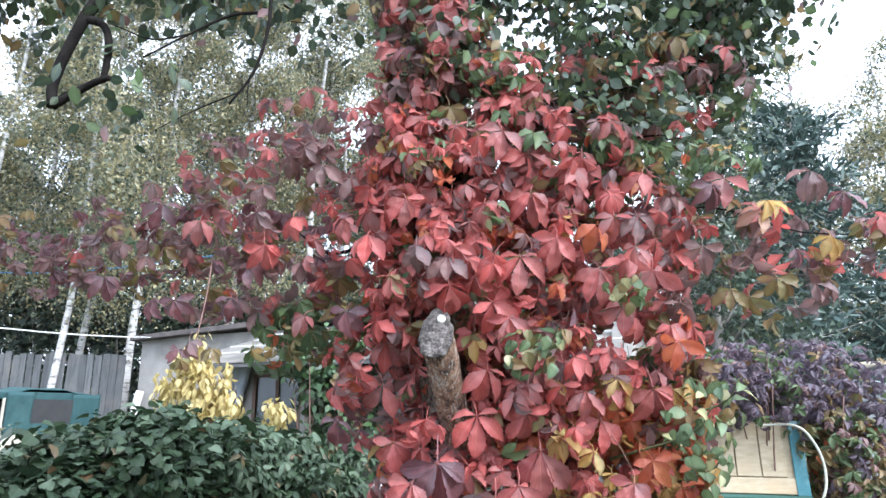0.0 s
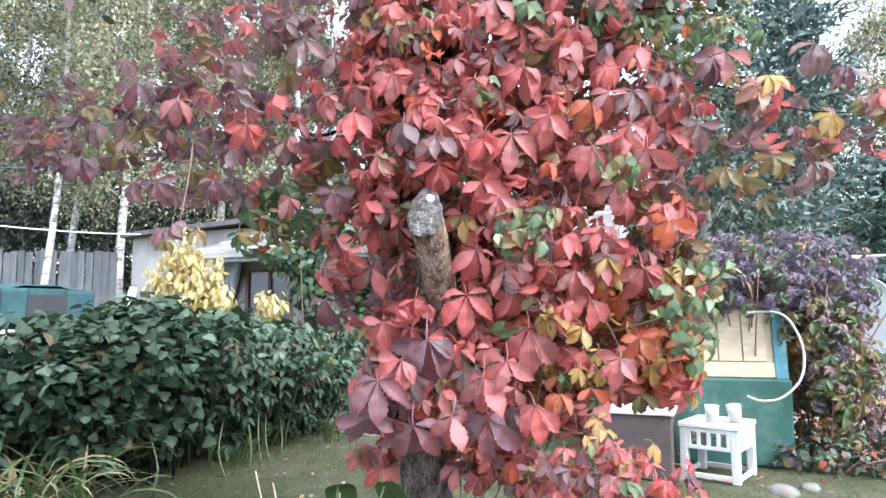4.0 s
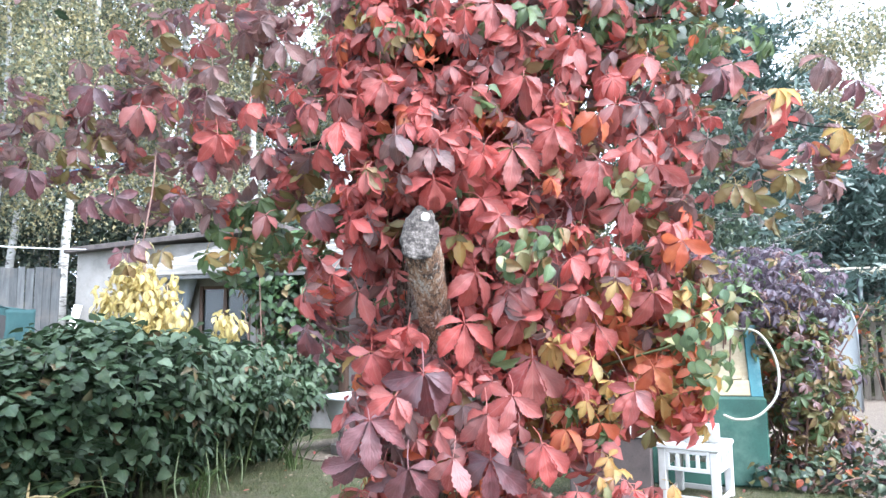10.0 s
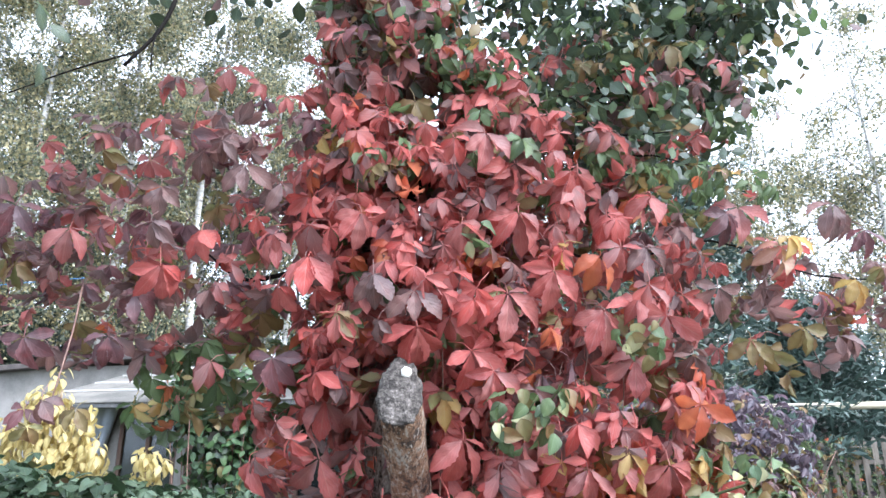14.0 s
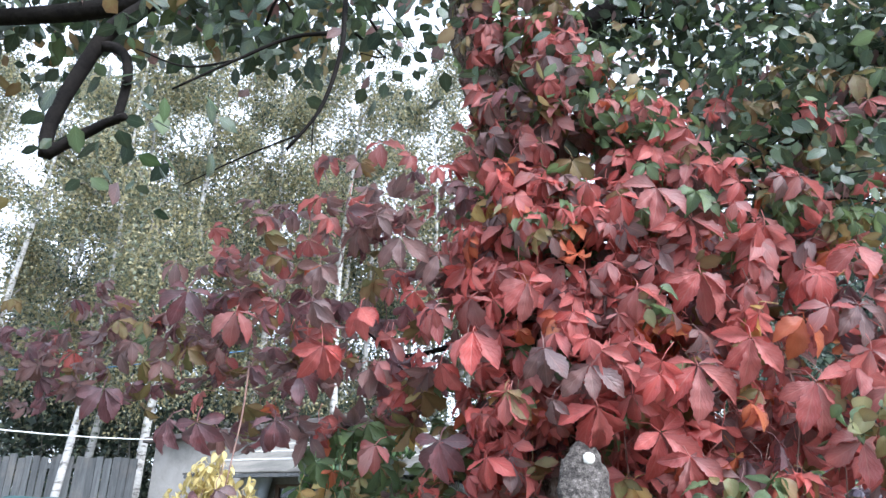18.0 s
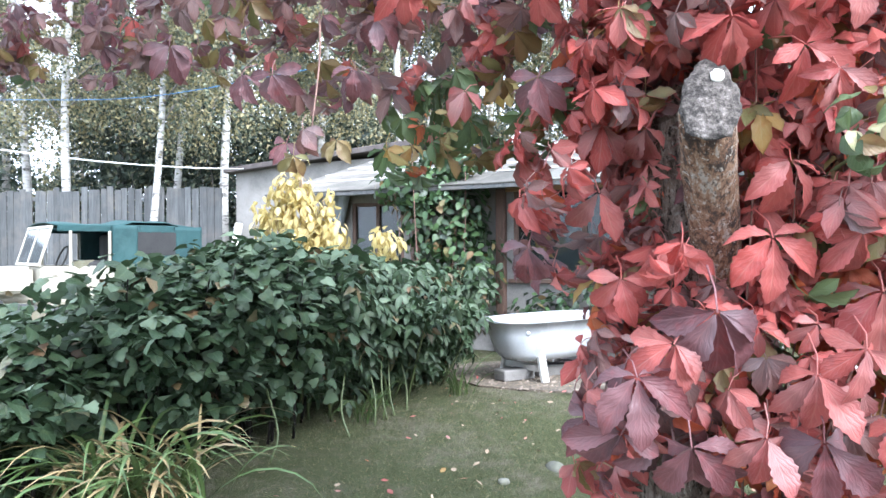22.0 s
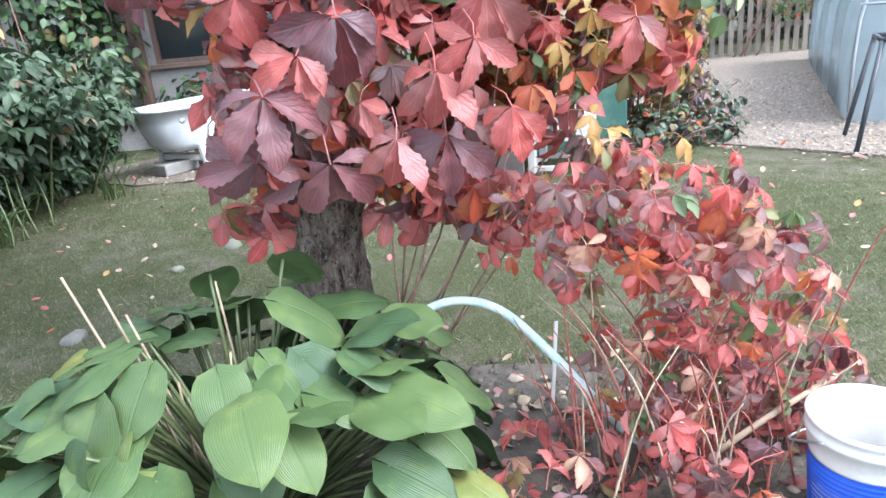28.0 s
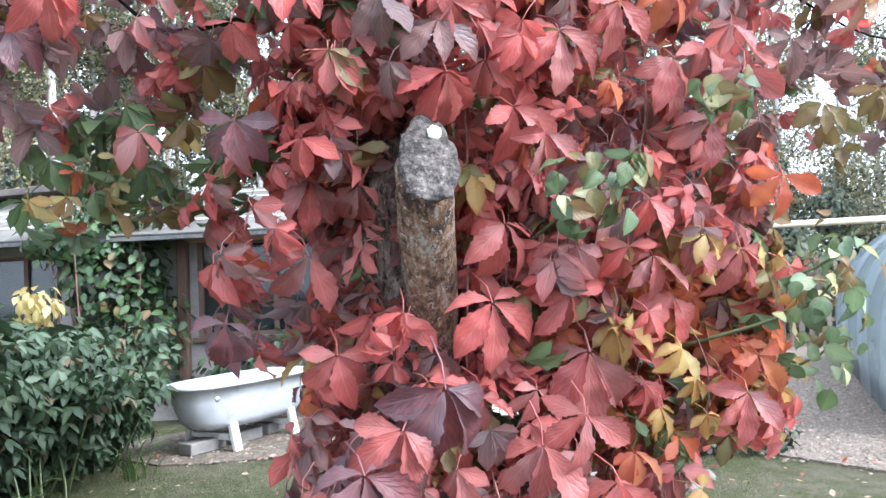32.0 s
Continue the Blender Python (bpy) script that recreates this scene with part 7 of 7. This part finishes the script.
part("body", prism([(0.0, 0.5), (2.45, 0.5), (2.45, 1.08), (0.02, 1.1)], 0.0, 1.6, CAR_PAINT, "body", 0.03), car, "beige painted body")
part("bonnet", prism([(-1.25, 0.55), (-0.03, 0.55), (-0.03, 1.1), (-0.5, 1.07), (-1.25, 0.95)], 0.2, 1.4, CAR_PAINT, "bonnet", 0.05), car)
for y0, y1 in ((-0.02, 0.22), (1.38, 1.62)):
    part("wing", prism([(-1.3, 0.72), (-0.15, 0.72), (-0.05, 0.85), (-0.1, 0.93), (-1.15, 0.9), (-1.3, 0.82)], y0, y1, CAR_PAINT, "wing", 0.04), car)
part("bumper", prism([(-1.42, 0.5), (-1.34, 0.5), (-1.34, 0.62), (-1.42, 0.62)], 0.0, 1.6, STEEL, "bumper", 0.01), car)
part("door", prism([(0.12, 0.56), (0.95, 0.56), (0.95, 1.07), (0.12, 1.07)], -0.022, -0.004, CAR_PAINT, "door", 0.008), car, "beige front door with a hinge line")
part("door", prism([(1.0, 0.56), (1.7, 0.56), (1.7, 1.07), (1.0, 1.07)], -0.022, -0.004, CAR_PAINT, "door", 0.008), car)
for x, z in ((0.2, 0.98), (0.85, 0.98)):
    part("hinge", Shape().box((x, -0.028, z), (0.06, 0.02, 0.03), chamfer=0.004).mesh("hinge", CAR_PAINT, False), car)
for x in (-0.75, 1.75):
    for y in (0.1, 1.5):
        w = part("wheel", Shape().tube([(x, y - 0.1, 0.37), (x, y + 0.1, 0.37)], 0.37, 24).mesh("wheel", RUBBER), car, "black tyre")
        part("rim", Shape().tube([(x, y - 0.11, 0.37), (x, y + 0.11, 0.37)], 0.2, 18).mesh("rim", CAR_PAINT), w)
ws = part("windscreen", Shape().box((0, 0, 0), (0.008, 1.36, 0.54)).mesh("windscreen", PANE, False), car, "folding framed windscreen", at=pose(0.11, 0.8, 1.41, 0, 17, 0))
ws.visible_shadow = False
for y in (-0.68, 0, 0.68):
    part("screen_frame", Shape().box((0, y, 0), (0.03, 0.045, 0.62), chamfer=0.006).mesh("screen_frame", CAR_PAINT, False), ws)
for z in (-0.3, 0.3):
    part("screen_frame", Shape().box((0, 0, z), (0.034, 1.41, 0.05), chamfer=0.006).mesh("screen_frame", CAR_PAINT, False), ws)


def canvas_sheet(rows, name, thick=0.012):
    """A cloth sheet through rows of points, with a slight sag, given thickness."""
    nr, nc = len(rows), len(rows[0])
    vs = [tuple(p) for r in rows for p in r]
    fs = [(i * nc + j, i * nc + j + 1, (i + 1) * nc + j + 1, (i + 1) * nc + j) for i in range(nr - 1) for j in range(nc - 1)]
    return Shape().add(vs, fs).mesh(name, CANVAS)


def thicken(ob, t=0.012):
    md = ob.modifiers.new("thick", "SOLIDIFY")
    md.thickness = t
    return ob


rows = []
for i in range(13):
    x = 0.2 + 2.28 * i / 12
    sag = 0.025 * math.sin(i * 1.4) * (0.5 + 0.5 * math.sin(i * 0.9))
    rows.append([(x, 0.02 + 1.56 * j / 10, 1.72 + 0.05 * math.sin(math.pi * j / 10) + (0.06 if 5 < i < 10 else 0.0) + sag * math.sin(math.pi * j / 10) - (0.03 if i == 12 else 0)) for j in range(11)])
thicken(part("canvas_top", canvas_sheet(rows, "canvas_top"), car, "sagging green canvas roof"))
for side, y in (("near", 0.0), ("far", 1.6)):
    def wall(x0, x1, z0, z1, folds=0.02, ny=9, nx=9, y=y):
        return [[(x0 + (x1 - x0) * i / nx, y + folds * math.sin(i * 1.9 + j * 0.7) * (j / ny), z1 + (z0 - z1) * j / ny) for j in range(ny + 1)] for i in range(nx + 1)]
    cw = thicken(part("canvas_side", canvas_sheet(wall(1.02, 1.42, 1.07, 1.74), "canvas_side"), car, "green canvas side wall"))
    thicken(part("flap", canvas_sheet(wall(2.02, 2.48, 1.07, 1.72), "flap"), cw))
    thicken(part("flap", canvas_sheet(wall(1.42, 2.02, 1.07, 1.26), "flap"), cw))
    thicken(part("flap", canvas_sheet(wall(1.42, 2.02, 1.62, 1.74, 0.01), "flap"), cw))
    thicken(part("flap", canvas_sheet(wall(0.24, 1.02, 1.63, 1.73, 0.01), "flap"), cw))
    part("side_pane", Shape().box((1.72, y, 1.44), (0.62, 0.008, 0.38)).mesh("side_pane", INSIDE_SHADE, False), cw, "dark plastic window")
    for x in (0.42, 0.98):
        part("door_frame", Shape().box((x, y, 1.36), (0.04, 0.03, 0.56), chamfer=0.005).mesh("door_frame", CAR_PAINT, False), car)
rr = [[(2.48, 1.6 * j / 8, 1.07 + 0.66 * i / 8) for j in range(9)] for i in range(9)]
thicken(part("canvas_back", canvas_sheet(rr, "canvas_back"), car))
part("seat", Shape().box((0.85, 0.45, 1.1), (0.5, 0.5, 0.16), chamfer=0.04).mesh("seat", INSIDE_SHADE), car)
part("seat_back", Shape().box((1.1, 0.45, 1.35), (0.14, 0.5, 0.5), chamfer=0.05).mesh("seat_back", INSIDE_SHADE), car)
# near-black sheet across the cabin, its shade in the colour
part("inner_wall", Shape().box((1.6, 0.8, 1.3), (0.03, 1.5, 0.75)).mesh("inner_wall", INSIDE_SHADE, False), car)
ang = np.linspace(0, 2 * np.pi, 25)
part("steering_wheel", Shape().tube([(0.42 + 0.07 * math.sin(a), 0.45 + 0.2 * math.cos(a), 1.22 + 0.18 * math.sin(a)) for a in ang], 0.014, 8).mesh("steering_wheel", RUBBER), car)
crate = thing("plastic_crate", "black latticed plastic crate on the car bonnet", "crate", at=(-8.65, 9.85, 1.03), rz=CA)
for s in (-1, 1):
    for z in (0.01, 0.07, 0.13, 0.19):
        part("slat", Shape().box((0, s * 0.25, z), (0.36, 0.015, 0.025), chamfer=0.003).mesh("slat", RUBBER, False), crate)
        part("slat", Shape().box((s * 0.18, 0, z), (0.015, 0.485, 0.025), chamfer=0.003).mesh("slat", RUBBER, False), crate)
    for k in (-1, 1):
        part("corner_post", Shape().box((s * 0.18, k * 0.25, 0.1), (0.022, 0.022, 0.21), chamfer=0.003).mesh("corner_post", RUBBER, False), crate)
part("base", Shape().box((0, 0, 0.005), (0.36, 0.5, 0.01)).mesh("base", RUBBER, False), crate)


# ---- birches ----
rng = np.random.default_rng(77)
LEAFLET = (np.array([(0.42, 0.12, 0.05), (0, 1.08, -0.1), (-0.42, 0.12, 0.05)]), [(0, 1, 2)], np.array([(1, 0.2), (0.5, 1), (0, 0.2)]))


def tree(name, label, x, y, h, r, bark, mats, weights, leaves, spread, low, lean=0.0, size=(0.07, 0.13), group="", limbs=12, droop=0.6):
    t = thing(name, label, "tree", group, at=(x, y, 0))
    ph = rng.uniform(0, 6.28)
    ctr = lambda z: np.array([lean * z + 0.12 * math.sin(z * 0.5 + ph), 0.12 * math.cos(z * 0.43 + ph), z])
    zs = np.linspace(0.0, h, 12)
    part("trunk", Shape().tube([ctr(z) for z in zs], [max(0.012, r * (1 - 0.92 * (z / h) ** 1.1)) for z in zs], 10, smooth=2, rough=0.06).mesh("trunk", bark), t)
    P, N = [], []
    per = leaves // limbs
    for k in range(limbs):
        z = h * (low + (0.98 - low) * (k + rng.uniform(0, 0.9)) / limbs)
        az = rng.uniform(0, 6.28)
        ln = spread * (1 - 0.55 * (z / h)) * rng.uniform(0.7, 1.25)
        d = np.array([math.cos(az), math.sin(az), 0])
        b = ctr(z)
        m, e = b + d * ln * 0.5 + np.array([0, 0, ln * 0.45]), b + d * ln + np.array([0, 0, ln * (0.7 - droop)])
        sh = Shape().tube([b, m, e], [r * 0.22 * (1.1 - z / h) + 0.012, 0.014, 0.006], 5, smooth=3)
        s = rng.random((per, 1)) ** 0.7
        q = b * (1 - s) ** 2 + 2 * m * s * (1 - s) + e * s * s + rng.normal(size=(per, 3)) * np.array([0.33, 0.33, 0.3]) * (0.35 + 0.25 * ln)
        q[:, 2] -= droop * 0.8 * rng.random(per) ** 2 * ln
        # short hanging twigs
        for _ in range(3):
            w = rng.integers(0, per)
            sh.tube([e * 0.5 + m * 0.5, q[w] + np.array([0, 0, 0.15]), q[w]], [0.008, 0.005, 0.003], 4, smooth=2)
        part("limb", sh.mesh("limb", bark if bark is not BIRCH_BARK else GREY_BARK), t)
        P.append(q)
    P = np.concatenate(P)
    P[:, 2] = np.maximum(P[:, 2], 0.4)
    n = nrm(rng.normal(size=P.shape))
    tip = np.array([0, 0, -0.8]) + rng.normal(size=P.shape) * 0.6
    w = np.array(weights) / sum(weights)
    part("crown", bulk(name + "_crown", [LEAFLET], np.zeros(len(P), int), frames_of(n, tip, rng.uniform(*size, len(P))), P, rng.choice(len(mats), len(P), p=w), mats), t, kind="stuff")
    return t


BM = [BIRCH_Y, BIRCH_G, WOODS]
for x, y, h, r, lean in [(-8.35, 13.9, 13, 0.085, 0.03), (-7.55, 15.6, 15, 0.11, 0.03), (-11.4, 15.5, 14, 0.12, 0.01), (-13.5, 16.5, 15, 0.12, -0.01), (-9.9, 17.5, 16, 0.11, 0.02), (-5.6, 16.5, 15, 0.11, 0.0), (-4.0, 17.5, 16, 0.12, 0.01), (-15.5, 18, 15, 0.13, 0.0)]:
    tree("birch", "tall birch with a white trunk and yellowing leaves", x, y, h, r, BIRCH_BARK, BM, (5, 4, 1), 21000, 2.4, 0.28, lean, (0.055, 0.095), "birches behind the fence", 18)
for k in range(26):
    x = -24 + k * 1.6 + rng.uniform(-0.6, 0.6)
    y = rng.uniform(19, 27)
    right = x > 3
    tree("birch", "distant birch with a pale trunk and thin yellow-green crown", x, y + (3 if right else 0), rng.uniform(13, 18) if x < 1 else rng.uniform(9, 11), rng.uniform(0.08, 0.14), BIRCH_BARK, BM, (4, 5, 3) if not right else (5, 3, 1), 13500 if not right else 4200, 2.5, 0.12, rng.normal() * 0.02, (0.065, 0.115), "far birches", 14)
for x, y, h in [(10.5, 17.5, 9), (13.2, 16, 9.5), (15.6, 13.4, 14), (16.4, 10.6, 13), (18, 7.2, 14), (9.5, 24, 10), (12, 20, 10), (14.5, 17, 15), (17, 13, 14), (19, 9, 15), (16.5, 21, 16), (21, 15, 16), (7, 21, 10), (6.5, 18.5, 12), (8.2, 20.5, 13), (10.2, 21.5, 13), (11.8, 18.5, 12), (8.8, 16.8, 11), (15.5, 19, 11), (17.5, 17.8, 11), (19.5, 18.6, 12), (18.6, 15.6, 11), (21.5, 17.5, 12), (14, 20.5, 11)]:
    tree("birch", "distant birch with a pale trunk and thin yellow-green crown", x, y, h, 0.1, BIRCH_BARK, BM, (5, 3, 1), 8000, 2.5, 0.06, rng.normal() * 0.03, (0.06, 0.12), "birches behind the greenhouse", 14)
for x, y, h in [(-4.6, 21.0, 17), (-3.2, 23.5, 18), (-2.0, 20.5, 17), (-0.8, 23.0, 18), (0.4, 21.0, 15), (-6.4, 22.0, 18), (-8.6, 21.0, 18), (-11.0, 22.5, 19)]:
    tree("birch", "slender birch with a dense yellow-green crown", x, y, h, 0.1, BIRCH_BARK, BM, (5, 4, 1), 9000, 2.3, 0.4, rng.normal() * 0.02, (0.07, 0.12), "birches behind the shed", 16)
# the wood behind them
for k in range(30):
    x = -34 + k * 1.75 + rng.uniform(-0.7, 0.7)
    tree("birch", "hazy far tree in the wood", x, rng.uniform(29, 37), rng.uniform(16, 21) if x < 0 else rng.uniform(10, 12), 0.13, GREY_BARK, BM, (3, 6, 3), 4200, 3.0, 0.1, 0.0, (0.18, 0.3), "the far wood", 9)
# dark undergrowth behind the board fence
for x, y, s in [(-16, 18, 2.4), (-12.8, 18.5, 2.2), (-10.5, 19, 2.4), (-8.2, 18.5, 2.3), (-6.0, 19.5, 2.4), (-3.6, 20, 1.5), (-1.2, 19, 1.3), (1.4, 18.5, 1.3), (4.0, 18.5, 2.2), (6.6, 17.8, 2.0), (9.5, 16.5, 1.1), (12.5, 14.5, 1.1), (15, 12, 1.1), (17, 9, 1.1), (18.5, 5.5, 1.1), (14.5, 17.8, 1.4), (17, 16.8, 1.5), (19.5, 16.5, 1.5), (20.5, 13, 1.4)]:
    bl = [(0, 0, s * 0.9, s * 0.75, s * 0.5, s * 0.9, 2200), (rng.normal() * 0.5, 0, s * 1.8, s * 0.7, s * 0.5, s * 0.7, 1300), (rng.normal() * 0.7, 0, s * 2.6, s * 0.6, s * 0.5, s * 0.6, 500)]
    shrub("thicket_bush", "dark tall undergrowth at the wood's edge", "bush", "undergrowth", (x, y, 0), bl, 8, "dark small leaves", [WOODS, BIRCH_G], (5, 1) if x < 7 else (1, 4), (0.1, 0.2), [LEAFLET], 0.2, 0.3, GREY_BARK)


def pine(x, y, h, r):
    t = thing("pine", "blue-green pine behind the yard", "tree", "pines", at=(x, y, 0))
    part("trunk", Shape().tube([(0, 0, -0.05), (0.05, 0.02, h * 0.5), (0, 0, h)], [r, r * 0.7, 0.02], 10, smooth=4, rough=0.08).mesh("trunk", GREY_BARK), t)
    P, D = [], []
    for k in range(44):
        z = h * (0.18 + 0.8 * k / 44)
        az = k * 2.4 + rng.normal() * 0.3
        ln = (h - z) * 0.32 + 0.4
        d = np.array([math.cos(az), math.sin(az), 0.1])
        e = np.array([0, 0, z]) + d * ln
        sh = Shape().tube([(0, 0, z), (np.array([0, 0, z]) + e) / 2 + np.array([0, 0, 0.1]), e], [0.03, 0.02, 0.006], 5, smooth=3)
        part("limb", sh.mesh("limb", GREY_BARK), t)
        n = 150
        s = rng.random((n, 1)) ** 0.6
        P.append(np.array([0, 0, z]) * (1 - s) + e * s + rng.normal(size=(n, 3)) * np.array([0.2, 0.2, 0.1]))
        D.append(np.tile(d, (n, 1)) + rng.normal(size=(n, 3)) * 0.6)
    P, D = np.concatenate(P), np.concatenate(D)
    needle = (np.array([(0, 0, 0), (0.12, 0.5, 0), (0, 1, 0), (-0.12, 0.5, 0)]), [(0, 1, 2, 3)], np.array([(0.5, 0), (1, 0.5), (0.5, 1), (0, 0.5)]))
    part("crown", bulk("pine_crown", [needle], np.zeros(len(P), int), frames_of(rng.normal(size=P.shape), D, rng.uniform(0.18, 0.32, len(P))), P, np.zeros(len(P), int), [PINE]), t, kind="stuff")


pine(6.6, 13.2, 7.6, 0.14)
pine(8.4, 18.0, 7.5, 0.13)
pine(9.5, 14.2, 4.7, 0.08)
pine(10.9, 15.4, 4.2, 0.08)
tree("green_tree", "leafy dark green tree behind the yard", 4.3, 11.6, 6.0, 0.12, GREY_BARK, [APPLE, WOODS, BIRCH_G], (5, 3, 1), 6500, 1.9, 0.25, 0.0, (0.07, 0.13), "", 22, 0.3)

# ---- fallen leaves, stones, pegs ----
FALL = [YELLOW, ORANGE, STRAW, CRIMSON, FADED]
FL = [blade(1.0, 0.35, 4, 0.2, -0.4, 0, 0.5, 2), blade(1.0, 0.3, 4, -0.2, 0.5, 0, 0.45, 2)]
fx, fy = rng.uniform(-2.0, 4.4, 560), rng.uniform(1.5, 8.4, 560)
k = len(fx)
P = np.stack([fx, fy, np.full(k, 0.03)], 1)
n = nrm(np.array([0, 0, 1.0]) + rng.normal(size=(k, 3)) * 0.3)
solo("fallen_leaves", bulk("fallen_leaves", FL, rng.integers(0, 2, k), frames_of(n, rng.normal(size=(k, 3)), rng.uniform(0.018, 0.058, k)), P, rng.choice(5, k, p=(0.1, 0.1, 0.45, 0.22, 0.13)), FALL), "dry leaves scattered over the lawn", "leaves", kind="stuff")


def stone(x, y, s, flat=0.4):
    bm = bmesh.new()
    bmesh.ops.create_icosphere(bm, subdivisions=2, radius=1)
    o = rng.uniform(0, 50)
    for v in bm.verts:
        v.co *= 1 + 0.35 * noise.noise(v.co * 1.3 + Vector((o, 0, 0)))
        v.co = Vector((v.co.x * s, v.co.y * s * 0.7, v.co.z * s * flat))
    me = bpy.data.meshes.new("stone")
    bm.to_mesh(me)
    bm.free()
    me.materials.append(STONE)
    me.polygons.foreach_set("use_smooth", [True] * len(me.polygons))
    solo("stone", me, "flat grey stone sunk in the lawn", "stone", "stones in the lawn", at=pose(x, y, -s * flat * 0.25, 0, 0, rng.uniform(0, 180)))


for x, y, s in [(-0.25, 5.4, 0.09), (-0.1, 5.75, 0.07), (-0.55, 5.1, 0.05), (0.1, 6.1, 0.07), (2.55, 5.5, 0.16), (2.8, 5.6, 0.1), (-1.0, 3.25, 0.07), (-1.15, 3.4, 0.05), (-0.95, 4.35, 0.08)]:
    stone(x, y, s)
for x, y, h, a in [(0.63, 2.92, 0.3, 6), (0.78, 2.58, 0.22, 14), (0.57, 2.36, 0.12, -10), (-0.22, 2.42, 0.2, 3)]:
    solo("plant_label", Shape().box((0, 0, h / 2), (0.016, 0.004, h), chamfer=0.001).mesh("plant_label", WHITE, False), "narrow white plastic plant label stuck in the soil", "plant label", "plant labels", at=pose(x, y, 0.0, 0, a, 20))
for pts in ([(0.79, 2.62, 0.0), (0.75, 2.6, 0.12), (0.8, 2.62, 0.3), (0.81, 2.64, 0.51)], [(0.6, 2.5, 0.03), (0.72, 2.6, 0.22), (0.8, 2.68, 0.34)], [(0.85, 2.45, 0.1), (1.0, 2.43, 0.18), (1.15, 2.4, 0.26)]):
    solo("dead_branch", Shape().tube(pts, [0.009, 0.008, 0.007, 0.006][:len(pts)], 7, smooth=4, rough=0.15).mesh("dead_branch", TWIG), "dry broken branch among the red shoots", "branch", "dry branches")
